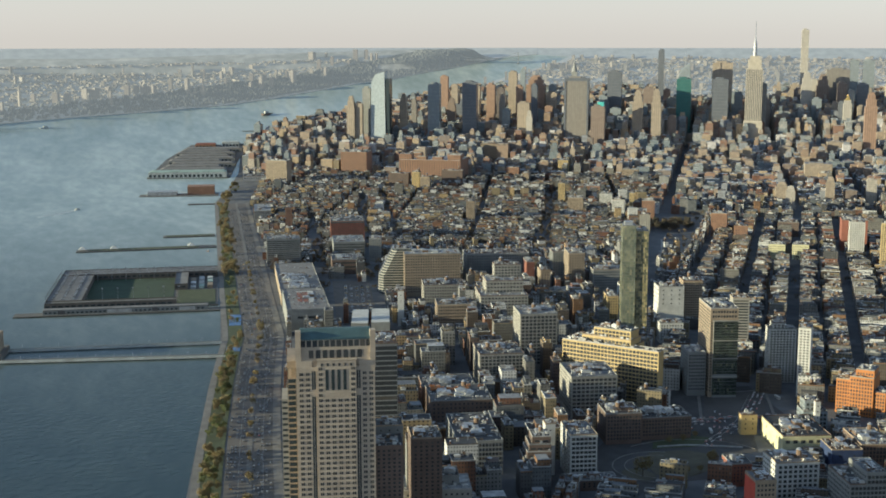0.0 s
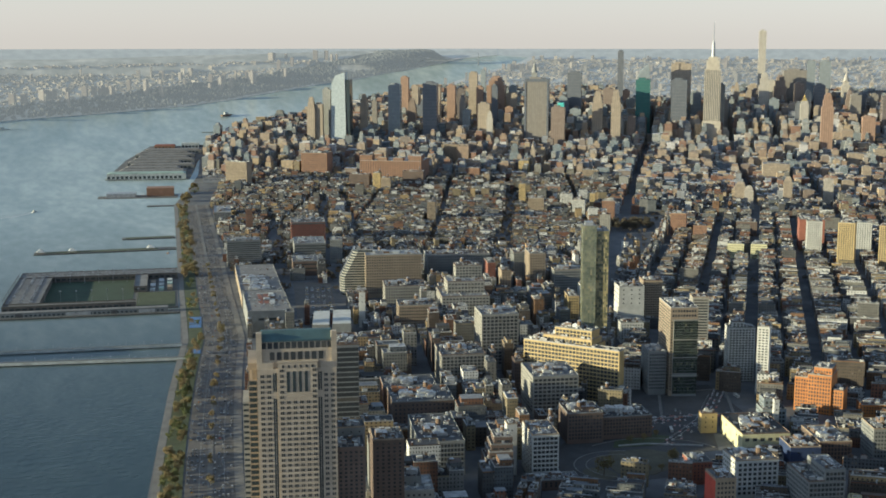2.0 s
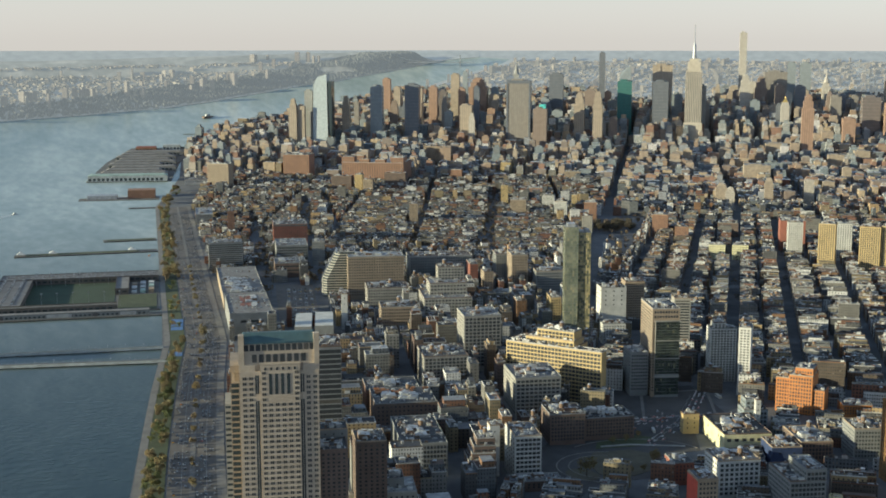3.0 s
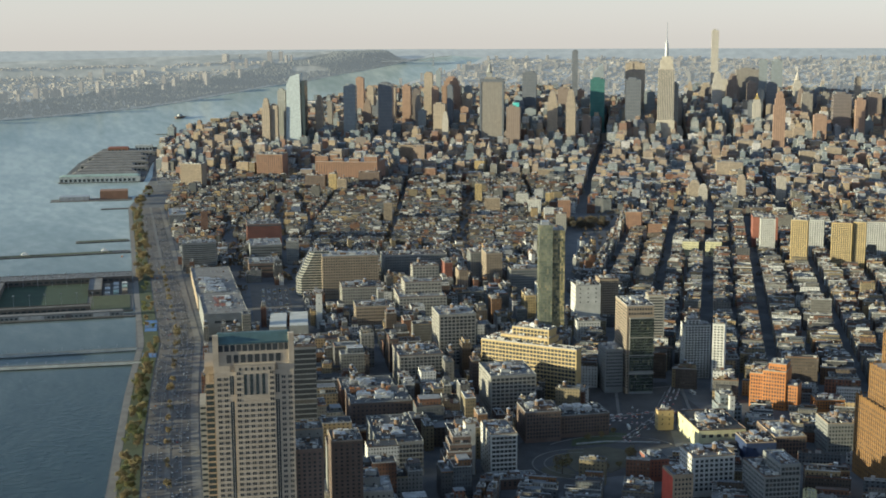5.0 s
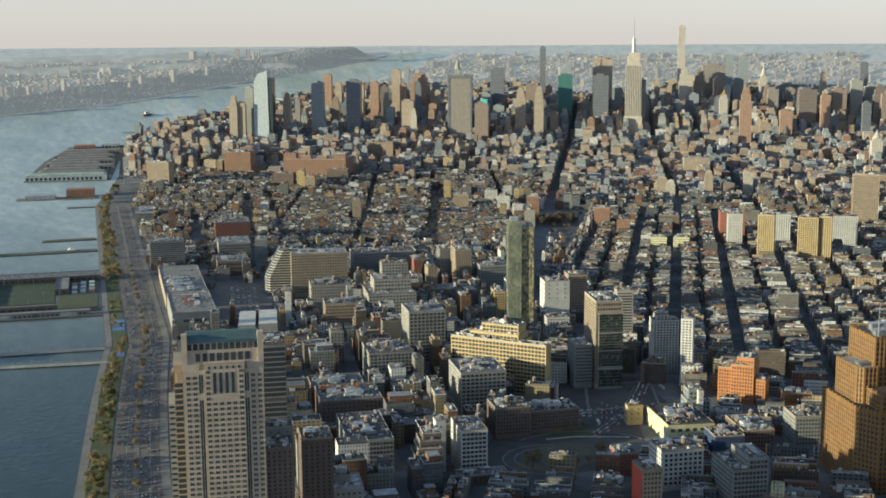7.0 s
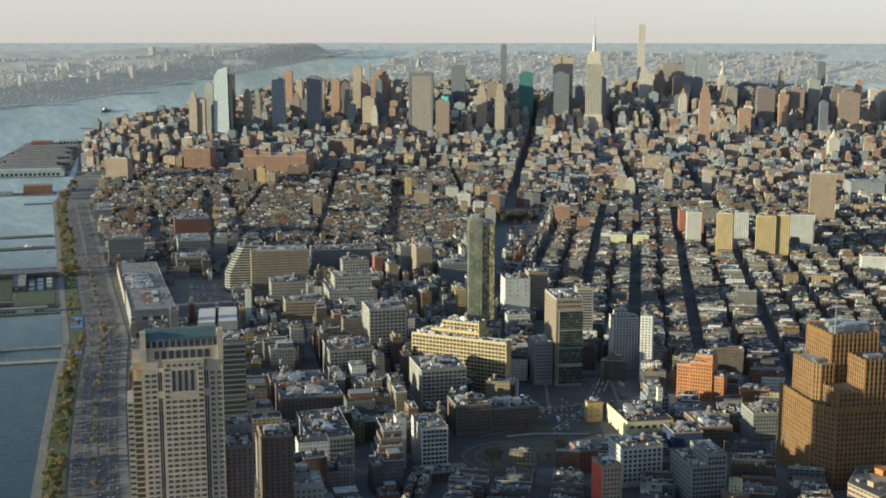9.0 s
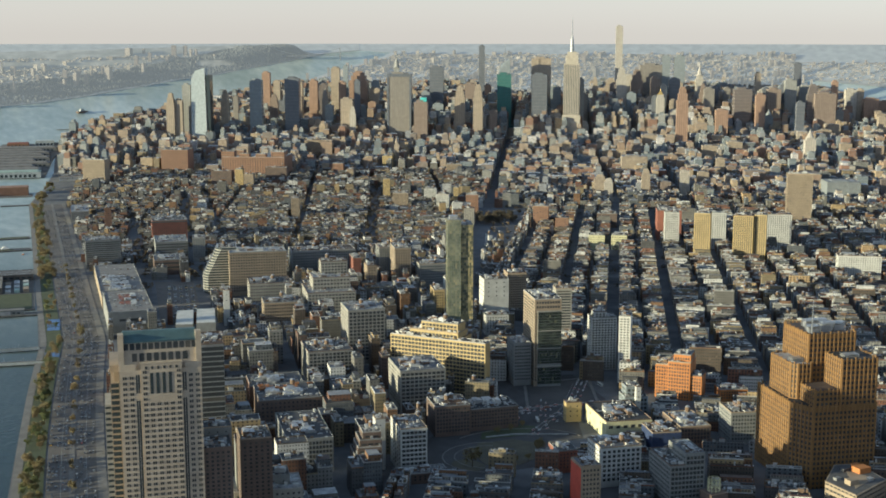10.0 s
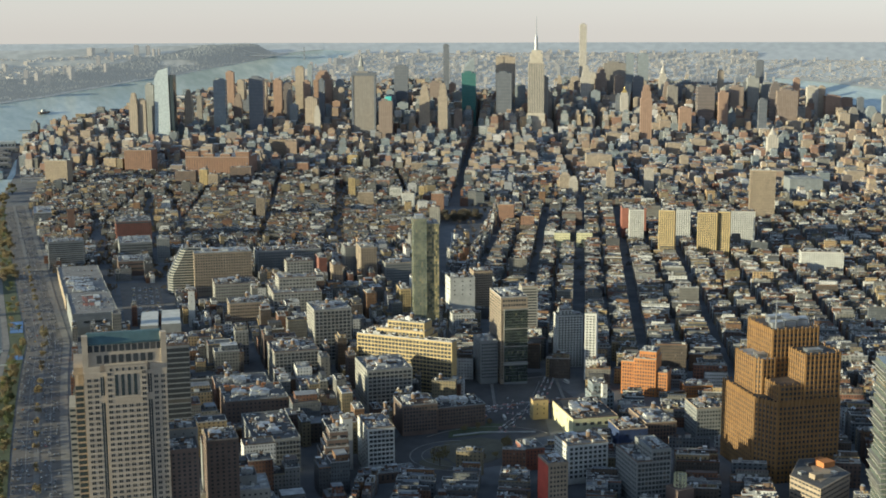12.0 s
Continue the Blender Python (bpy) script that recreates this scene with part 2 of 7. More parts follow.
class Geo:
    """Vertices and faces gathered for one mesh; walls carry metres as their coordinates."""

    def __init__(self):
        self.v, self.f, self.uv, self.m = [], [], [], []

    def box(self, x, y, z, w, d, h, wall=0, top=0, at=None, bottom=False):
        k = len(self.v)
        pts = [(x, y, z), (x + w, y, z), (x + w, y + d, z), (x, y + d, z), (x, y, z + h), (x + w, y, z + h), (x + w, y + d, z + h), (x, y + d, z + h)]
        tops = pts[4:]
        if at is not None:
            pts = [tuple(at @ Vector(p)) for p in pts]
        self.v += pts
        u = (0, w, w + d, 2 * w + d, 2 * (w + d))
        for i in range(4):
            j = (i + 1) % 4
            self.f.append((k + i, k + j, k + 4 + j, k + 4 + i))
            self.uv += [(u[i], 0), (u[i + 1], 0), (u[i + 1], h), (u[i], h)]
            self.m.append(wall)
        if top == wall:
            self.f.append((k + 4, k + 5, k + 6, k + 7))
        else:
            q = len(self.v)
            self.v += pts[4:]
            self.f.append((q, q + 1, q + 2, q + 3))
        self.uv += [(p[0] * 0.01, 0.01) for p in tops]
        self.m.append(top)
        if bottom:
            self.f.append((k + 3, k + 2, k + 1, k))
            self.uv += [(0, 0)] * 4
            self.m.append(wall)

    def prism(self, pts, z, h, wall=0, top=0, at=None, taper=1.0):
        """An upright prism over a ring of (x, y), narrowing upwards by taper."""
        k, c = len(self.v), len(pts)
        cx, cy = sum(p[0] for p in pts) / c, sum(p[1] for p in pts) / c
        ring = [(px, py, z) for px, py in pts] + [(cx + (px - cx) * taper, cy + (py - cy) * taper, z + h) for px, py in pts]
        if at is not None:
            ring = [tuple(at @ Vector(p)) for p in ring]
        self.v += ring
        run = 0.0
        for i in range(c):
            j = (i + 1) % c
            step = math.dist(pts[i], pts[j])
            self.f.append((k + i, k + j, k + c + j, k + c + i))
            self.uv += [(run, 0), (run + step, 0), (run + step, h), (run, h)]
            self.m.append(wall)
            run += step
        q = len(self.v)
        self.v += ring[c:]
        self.f.append(tuple(range(q, q + c)))
        self.uv += [(0.01, 0.01)] * c
        self.m.append(top)

    def tank(self, x, y, z, r, wall, top, at=None):
        """A timber water tank on its legs, with a cone roof."""
        for a, b in ((-1, -1), (1, -1), (1, 1), (-1, 1)):
            self.box(x + a * r * 0.6 - 0.15, y + b * r * 0.6 - 0.15, z, 0.3, 0.3, r * 1.3, wall, wall, at)
        ring = [(x + r * math.cos(i * math.pi / 4), y + r * math.sin(i * math.pi / 4)) for i in range(8)]
        self.prism(ring, z + r * 1.3, r * 1.9, wall, wall, at)
        self.prism([(x + (px - x) * 1.08, y + (py - y) * 1.08) for px, py in ring], z + r * 3.2, r * 0.8, top, top, at, 0.05)

    def mesh(self, name, mats):
        me = bpy.data.meshes.new(name)
        me.from_pydata(self.v, [], self.f)
        for m in mats:
            me.materials.append(m)
        me.polygons.foreach_set("material_index", self.m)
        layer = me.uv_layers.new(name="UVMap")
        layer.data.foreach_set("uv", [c for p in self.uv for c in p])
        me.update()
        return me


def part(name, geo, mats, parent, label=""):
    ob = new(name, geo.mesh(name, mats))
    ob.parent = parent
    return tagged(ob, label) if label else ob


def empty(name, m, label, category, group="", kind=""):
    ob = new(name)
    ob.matrix_world = m
    ob.empty_display_size = 2
    return tagged(ob, label, category, group, kind)


def between(x, pts):
    """The value at x on a broken line of (x, y)."""
    if x <= pts[0][0]:
        return pts[0][1]
    for (a, p), (b, q) in zip(pts, pts[1:]):
        if x <= b:
            return p + (q - p) * (x - a) / (b - a)
    return pts[-1][1]


# ---------- shores: range from the eye, bearing ----------
WEST = [(0, -20), (500, 1.0), (1050, 4.75), (1290, 5.5), (1631, 6.5), (1931, 6.42), (3025, 6.34), (3505, 7.4), (4874, 7.66), (5397, 8.9), (6443, 11.2), (7867, 13.9), (9074, 16.0), (11100, 18.6), (13700, 19.8), (17150, 20.9), (21300, 21.8), (27000, 22.2), (30000, 20.8), (50000, 20.8)]
EAST = [(0, 180), (4500, 90), (5300, 52), (5800, 45.6), (7000, 43.5), (9300, 41.0), (10200, 40.4), (11500, 39.9), (50000, 39.5)]
JERSEY = [(5000, -60), (5600, -9), (6150, -2.6), (6499, 0.0), (6910, 3.5), (7548, 7.0), (8339, 9.1), (9845, 11.5), (11175, 13.0), (12060, 14.3), (15930, 16.8), (19400, 18.1), (21800, 18.5), (25000, 19.2), (27000, 19.8), (30000, 20.8), (50000, 20.8)]
QUEENS = [(5000, 70), (5800, 50.5), (7000, 48.0), (9300, 44.8), (10200, 43.0), (11500, 39.9), (50000, 39.5)]
RINGS = [0, 300, 600, 800, 1000, 1200, 1400, 1600, 1800, 2000, 2300, 2600, 3000, 3300, 3700, 4100, 4600, 5000, 5400, 5900, 6200, 6500, 6900, 7200, 7550, 8000, 8350, 9000, 9850, 10200, 11175, 11500, 12060, 12500, 13500, 15000, 16500, 18000, 20000, 22000, 23500, 25000, 27000, 30000, 36000, 50000]


def level(r, b):
    """Flat land."""
    return 3.0


def palisade(r, b):
    """The opposite bank: a wooded bluff behind the shore that rises to a long ridge up the river."""
    inland = (between(r, JERSEY) - b) * math.pi / 180 * r
    rise = between(r, [(6000, 25), (8000, 45), (11000, 52), (13000, 70), (16000, 105), (19000, 165), (23500, 172), (25500, 10), (50000, 10)])
    slope = max(0.0, min(1.0, (inland - 120) / (350 + r * 0.02 if r < 15000 else 260)))
    fall = max(0.15, min(1.0, 1.25 - inland / (600 + r * 0.12 if r < 15000 else 6500)))
    bumps = noise.noise(Vector((b * 0.9, r * 0.0006, 3.0))) * 0.25 + 1.0
    return 3.0 + rise * slope * fall * bumps


def sheet(name, left, right, z, mat, label, first=0, steps=40, lie=None, last=50000):
    """A strip of land between two bearings, ring by ring, with a quay wall down its open edge."""
    g = Geo()
    rings = [r for r in RINGS if first <= r <= last]
    for r in rings:
        a, b = between(r, left), between(r, right)
        for i in range(steps + 1):
            t = radians(a + (b - a) * i / steps)
            g.v.append(drawn(r * math.sin(t), r * math.cos(t), lie(r, math.degrees(t)) if lie else z))
    w = steps + 1
    for j in range(len(rings) - 1):
        for i in range(steps):
            k = j * w + i
            g.f.append((k, k + 1, k + w + 1, k + w))
    n = len(g.v)
    for col in (0, steps):
        for j in range(len(rings)):
            x, y, top = g.v[j * w + col]
            g.v.append((x, y, top - 3.5))
    for c, col in enumerate((0, steps)):
        for j in range(len(rings) - 1):
            a, b = j * w + col, n + c * len(rings) + j
            g.f.append((a, a + w, b + 1, b))
    g.m = [0] * len(g.f)
    g.uv = [(0.0, 0.0)] * sum(len(f) for f in g.f)
    me = g.mesh(name, [mat])
    me.polygons.foreach_set("use_smooth", [True] * len(me.polygons))
    ways = []  # lit as level land; drawn-in water's normals tip towards the eye to mirror sky
    for x, y, _ in g.v:
        r = max(math.hypot(x, y), 1.0)
        tip = radians(max(0.0, 30 - math.degrees(math.atan2(EYE, r))) / 2) if name == "water" else 0.0
        ways.append((-x / r * math.sin(tip), -y / r * math.sin(tip), math.cos(tip)))
    me.normals_split_custom_set_from_vertices(ways)
    ob = new(name, me)
    return tagged(ob, label, "ground", kind="structure")


BACK = [(0, -180), (50000, -180)]
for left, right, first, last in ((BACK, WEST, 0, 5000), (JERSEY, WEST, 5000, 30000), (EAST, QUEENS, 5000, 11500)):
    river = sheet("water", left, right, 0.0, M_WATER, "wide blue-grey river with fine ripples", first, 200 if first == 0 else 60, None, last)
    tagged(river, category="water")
sheet("ground", WEST, EAST, 2.0, M_CITY_GROUND, "dark asphalt street level of the city", steps=200, last=9000)
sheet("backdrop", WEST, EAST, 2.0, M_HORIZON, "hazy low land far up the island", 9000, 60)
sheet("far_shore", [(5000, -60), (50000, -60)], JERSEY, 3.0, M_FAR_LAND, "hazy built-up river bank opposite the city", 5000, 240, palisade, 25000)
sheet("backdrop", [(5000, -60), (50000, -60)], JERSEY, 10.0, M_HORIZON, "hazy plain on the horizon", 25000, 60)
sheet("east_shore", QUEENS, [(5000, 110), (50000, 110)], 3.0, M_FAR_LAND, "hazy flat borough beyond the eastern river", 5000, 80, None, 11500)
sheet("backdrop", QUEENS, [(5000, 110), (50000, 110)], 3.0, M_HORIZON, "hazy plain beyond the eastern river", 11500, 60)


def on_land(e, n, margin=0.0):
    r, b = math.hypot(e, n), math.degrees(math.atan2(e, n))
    return between(r, WEST) + math.degrees(margin / max(r, 1)) < b < between(r, EAST)

# ---------- single buildings ----------
TAKEN = []
PANES = {}
M_PANE = facade("window_glass", [(0.0, (0.03, 0.035, 0.04)), (0.7, (0.04, 0.045, 0.05)), (0.9, (0.085, 0.08, 0.07))], 900, 900, 0.0, 0.0, by_object=True)
M_PANES = facade("window_glass_rows", [(0.0, (0.03, 0.035, 0.04)), (0.7, (0.04, 0.045, 0.05)), (0.9, (0.085, 0.08, 0.07))], 900, 900, 0.0, 0.0)
M_PANE.node_tree.nodes["Principled BSDF"].inputs["Roughness"].default_value = 0.15


def pane_mesh(w, h):
    key = (round(w, 2), round(h, 2))
    if key not in PANES:
        g = Geo()
        g.box(0, -0.14, 0, w, 0.14, h)
        PANES[key] = g.mesh("window", [M_PANE])
    return PANES[key]


def taken(e, n, brg, w, d, margin=6.0):
    TAKEN.append((e, n, radians(brg), w, d, margin))


def is_free(e, n, more=0.0):
    for a, b, t, w, d, k in TAKEN:
        de, dn = e - a, n - b
        x, y = de * math.cos(t) - dn * math.sin(t), de * math.sin(t) + dn * math.cos(t)
        if -k - more < x < w + k + more and -k - more < y < d + k + more:
            return False
    return True


COUNT = {}


def windows(parent, face, run, z0, z1, cols, rows, ww, wh, x0=0.0, y0=0.0):
    """Rows of windows on one face: front, left or right of a body. Near bodies get single windows, up to about 300."""
    used = COUNT.get(parent.name, 0)
    place = parent.matrix_world.translation
    single = used + cols * rows <= 240 and (parent.parent or parent).get("near", 0)
    turn = {"front": 0.0, "left": -math.pi / 2, "right": math.pi / 2}[face]
    me = pane_mesh(ww, wh) if single else None
    g = Geo()
    for i in range(cols):
        for j in range(rows):
            s = (i + 0.5) * run / cols
            z = z0 + (j + 0.5) * (z1 - z0) / rows - wh / 2
            spot = {"front": (x0 + s - ww / 2, y0, z), "left": (x0, y0 + s + ww / 2, z), "right": (x0, y0 + s - ww / 2, z)}[face]
            if single:
                ob = new("window", me)
                ob.parent, ob.location, ob.rotation_euler = parent, spot, (0, 0, turn)
            else:
                g.box(0, -0.14, 0, ww, 0.14, wh, 0, 0, Matrix.Translation(spot) @ Matrix.Rotation(turn, 4, "Z"))
    if single:
        COUNT[parent.name] = used + cols * rows
    elif g.v:
        tagged(part("glazing", g, [M_PANES], parent), kind="stuff")


def roof_kit(parent, rnd, x, y, z, w, d, tanks=1, plant=3, cover=None):
    """A flat roof with its parapet, stair heads, air plant and timber tanks."""
    g = Geo()
    g.box(x + 0.4, y + 0.4, z, w - 0.8, d - 0.8, 0.25)
    for _ in range(min(64, 9 + int(w * d / 27))):  # ducts, fans, hatches and skylights
        a, b, c = rnd.choice(((0.8, 0.8, 0.9), (1.4, 1.1, 1.2), (2.6, 1.5, 0.7), (0.7, 4.5, 0.7), (5.0, 0.8, 0.6), (1.0, 1.0, 2.0), (3.0, 2.2, 1.5), (2.2, 2.2, 2.6), (1.2, 6.0, 1.0), (4.0, 3.0, 2.2)))
        if a < w - 3 and b < d - 3:
            g.box(x + rnd.uniform(1, w - a - 1), y + rnd.uniform(1, d - b - 1), z + 0.2, a, b, c, rnd.choice((1, 1, 2, 3, 4)), rnd.choice((1, 2, 3, 3, 4)))
    part("roof", g, [cover or M_ROOF_ONE, M_METAL, M_PALE, M_WHITE, M_TIMBER], parent)
    g = Geo()
    for a, b, p, q in ((x, y, w, 0.4), (x, y + d - 0.4, w, 0.4), (x, y + 0.4, 0.4, d - 0.8), (x + w - 0.4, y + 0.4, 0.4, d - 0.8)):
        g.box(a, b, z, p, q, 1.1)
    part("parapet", g, [rnd.choice((M_PALE, M_GREY, M_BROWN, M_GREY, M_TAN))], parent)
    for _ in range(plant):
        pw, pd, ph = min(9, rnd.uniform(0.1, 0.3) * w), min(10, rnd.uniform(0.12, 0.35) * d), rnd.uniform(1.6, 4.2)
        g = Geo()
        px, py = x + rnd.uniform(0.1, 0.6) * w, y + rnd.uniform(0.15, 0.6) * d
        g.box(px, py, z + 0.25, pw, pd, ph, 0, 1)
        g.box(px + pw * 0.2, py + pd * 0.2, z + 0.25 + ph, pw * 0.3, pd * 0.3, 0.9, 1, 1)
        part("bulkhead", g, [rnd.choice((M_PALE, M_METAL, M_TIMBER, M_WHITE, M_BROWN)), M_METAL], parent)
    for _ in range(tanks):
        g = Geo()
        g.tank(x + rnd.uniform(0.2, 0.8) * w, y + rnd.uniform(0.3, 0.8) * d, z + 0.25, min(2.4, w * 0.12), 0, 1)
        part("water_tank", g, [M_TIMBER, M_METAL], parent)


def house(name, label, e, n, brg, w, d, h, wall, cols, rows, side=0, ww=1.5, wh=1.9, foot=3.5, tanks=1, plant=3, right=0, category="building", cover=None):
    """A flat-roofed building: body, string courses, real windows on the faces that show, roof kit."""
    rnd = random.Random(int(e * 7 + n))
    top = empty(name, site(e, n, brg), label, category)
    top["near"] = int(math.hypot(e, n) < 1230)
    taken(e, n, brg, w, d)
    g = Geo()
    g.box(0, 0, -2, w, d, h + 2)
    body = part("wall", g, [wall], top)
    g = Geo()
    g.box(-0.25, -0.25, h - 1.2, w + 0.5, d + 0.5, 0.5, bottom=True)
    part("cornice", g, [wall], top)
    windows(body, "front", w - 2, foot + 0.8, h - 1.4, cols, rows, ww, wh, 1.0, 0.0)
    if side:
        windows(body, "left", d - 2, foot + 0.8, h - 1.4, side, rows, min(ww, 1.7), wh * 0.85, 0.0, 1.0)
    if right:
        windows(body, "right", d - 2, foot + 0.8, h - 1.4, right, rows, ww, wh, w, 1.0)
    roof_kit(top, rnd, 0, 0, h, w, d, tanks, plant, cover)
    return top


def masonry(name, colour, rough=0.8):
    return plain(name, colour, rough, vary=0.22, size=0.1)


M_LIME = masonry("limestone", (0.245, 0.236, 0.208))
M_YELLOW = masonry("buff_brick", (0.36, 0.275, 0.125))
M_ORANGE = masonry("orange_brick", (0.33, 0.135, 0.036))
M_RUST = masonry("rust_brick", (0.215, 0.122, 0.076))
M_PHONE = masonry("golden_brown_brick", (0.190, 0.108, 0.036))
M_CREAM = masonry("cream_panel", (0.48, 0.46, 0.28))
M_BROWN = masonry("brown_brick", (0.115, 0.083, 0.066))
M_RED = masonry("red_brick", (0.19, 0.075, 0.05))
M_WHITE = masonry("white_brick", (0.42, 0.42, 0.395))
M_GREY = masonry("grey_concrete", (0.175, 0.18, 0.175))
M_TAN = masonry("tan_brick", (0.25, 0.20, 0.14))
M_GREEN = plain("green_copper", (0.05, 0.088, 0.096), 0.6)
M_DARK_ROOF = plain("dark_tar", (0.07, 0.07, 0.072), 0.9, size=0.2)
M_TAR_GREY = plain("worn_grey_tar", (0.15, 0.145, 0.14), 0.9, size=0.06)


def dark_glass(name, colour, rough=0.12):
    m, n, l, s = nodes_of(name)
    pos = n.new("ShaderNodeNewGeometry").outputs["Position"]
    r = ramp(n, [(0.35, tuple(c * 0.88 for c in colour)), (0.65, tuple(c * 1.12 for c in colour))])
    l.new(noise_node(n, l, 0.2, 4, pos), r.inputs[0])
    l.new(r.outputs[0], s.inputs["Base Color"])
    s.inputs["Roughness"].default_value = rough
    return m


M_GLASS = dark_glass("tower_glass", (0.035, 0.045, 0.05))
M_GREEN_GLASS = dark_glass("green_glass", (0.085, 0.10, 0.085), 0.1)
M_WHITE_GLASS = dark_glass("white_glass", (0.33, 0.37, 0.39), 0.25)
M_SILVER_GLASS = dark_glass("silver_glass", (0.22, 0.25, 0.27), 0.12)


M_TOWER = masonry("tower_granite", (0.35, 0.295, 0.225))


def riverside_tower():
    """The stone tower by the highway: shaft with paired windows, middle bay, set-back crown with a green band."""
    top = empty("office_tower", site(133.3, 841, 10, 3.6), "pale stone office tower with a green copper crown", "office tower")
    top["near"] = 1
    taken(136, 841, 10, 66, 60)
    g = Geo()
    g.box(12, 0, -2, 54, 46, 162)
    shaft = part("shaft", g, [M_TOWER], top)
    g = Geo()
    g.box(26, -0.9, -2, 27, 1.2, 167)
    g.box(25.6, -1.2, 164.2, 27.8, 3.0, 0.9, bottom=True)
    bay = part("middle_bay", g, [M_TOWER], top)
    g = Geo()
    g.box(6, 8, -2, 6, 38, 152)
    g.box(5.6, 7.6, 157.5, 6.4, 38.4, 5, bottom=True)
    for y in (8.2, 20, 33, 45):
        g.box(6, y, 150, 0.7, 0.7, 7.5)
    g.box(8.5, 12, 150, 3.5, 32, 7.5)
    wing = part("side_wing", g, [M_TAN], top, "narrow tan wing with dark ribbon windows")
    g = Geo()
    for j in range(37):
        g.box(6.3, 7.88, 3 + j * 4, 5.2, 0.12, 2.7)
        g.box(5.88, 9, 3 + j * 4, 0.12, 36, 1.5)
    tagged(part("ribbon_glazing", g, [M_GLASS], wing, "dark ribbon windows"), kind="stuff")
    g = Geo()
    g.box(1.5, 13, -2, 4.5, 30, 136)
    stair = part("lower_wing", g, [M_LIME], top, "sunlit lower wing with thin floor bands")
    g = Geo()
    for j in range(33):
        g.box(1.38, 14, 3 + j * 4, 0.12, 28, 1.3)
        g.box(1.9, 12.88, 3 + j * 4, 3.6, 0.12, 1.6)
    tagged(part("ribbon_glazing", g, [M_GLASS], stair, "dark ribbon windows"), kind="stuff")
    g = Geo()
    g.box(13.5, 1.5, 160, 51, 17, 18.5)
    crown = part("crown", g, [M_TOWER], top)
    g = Geo()
    g.box(13, 1, 178.5, 52, 18, 0.6, bottom=True)
    k = len(g.v)
    g.v += [(13.2, 1.2, 179.1), (64.8, 1.2, 179.1), (64.8, 18.8, 179.1), (13.2, 18.8, 179.1), (15, 8, 185.0), (63, 8, 185.0), (63, 12, 185.0), (15, 12, 185.0)]
    for f in ((0, 1, 5, 4), (1, 2, 6, 5), (2, 3, 7, 6), (3, 0, 4, 7), (4, 5, 6, 7)):
        g.f.append(tuple(k + i for i in f))
        g.uv += [(0, 0)] * 4
        g.m.append(0)
    for i in range(17):  # standing seams
        g.box(14.5 + i * 3.0, 1.0, 179.1, 0.25, 0.5, 1.2)
    part("copper_roof", g, [M_GREEN], top, "weathered green copper hipped roof")
    g = Geo()
    g.box(14, 18.6, 160, 50, 25, 0.5)
    part("low_roof", g, [M_DARK_ROOF], top, "dark tar roof behind the crown")
    for x in (11.6, 62.6):
        g = Geo()
        g.box(x, 0.3, 160, 3.8, 5, 25)
        part("corner_pier", g, [M_TOWER], top)
    for x in (12.4, 55.2):
        g = Geo()
        g.box(x, 0.2, 160, 10.4, 12, 4.2)
        part("shoulder", g, [M_TOWER], top)
    # paired windows, floor by floor
    for c in (0, 1):
        for q in (0, 1.4):
            windows(shaft, "front", 1.6, 3, 156.75, 1, 41, 1.1, 1.9, 13.8 + c * 4.5 + q)
            windows(shaft, "front", 1.6, 3, 156.75, 1, 41, 1.1, 1.9, 57.3 + c * 4.5 + q)
    for c in range(6):
        for q in (0, 1.4):
            rows = 42 if c in (0, 5) else 36
            windows(bay, "front", 1.6, 3, 3 + rows * 3.75, 1, rows, 1.1, 1.9, 27.0 + c * 4.45 + q, -0.9)
    for x in (22.6, 53.4):
        for q in (0, 1.5):
            for z0, z1 in ((6, 139), (144, 157)):
                g = Geo()
                g.box(x + q, -0.14, z0, 1.0, 0.14, z1 - z0)
                part("tall_glazing", g, [M_GLASS], shaft, "tall dark strip of glazing between stone piers")
    for k in range(4):
        g = Geo()
        g.box(31.8 + k * 4.1, -1.05, 143.5, 2.2, 0.15, 14.5)
        part("tall_glazing", g, [M_GLASS], bay, "tall dark strip of glazing between stone piers")
    windows(bay, "front", 24, 159.5, 163.5, 6, 1, 1.6, 2.0, 27.5, -0.9)
    windows(crown, "front", 38, 165, 172, 8, 1, 3.2, 5.6, 20, 1.5)
    windows(crown, "front", 49, 173.4, 178.4, 12, 1, 3.1, 4.4, 14.8, 1.5)
    windows(crown, "left", 14, 173.5, 178.2, 4, 1, 2.4, 3.6, 13.5, 3)
    windows(shaft, "left", 42, 161 - 40, 158, 10, 10, 2.0, 2.0, 12, 2)
    for x, y, w, d, h in ((44, 26, 16, 10, 4.5), (20, 24, 12, 12, 3.2)):
        g = Geo()
        g.box(x, y, 160.5, w, d, h)
        for i in range(int(w / 1.5)):
            g.box(x + i * 1.5, y - 0.3, 160.5, 0.5, 0.3, h + 0.6)
        part("roof_plant", g, [M_GREY], top, "finned grey roof plant")


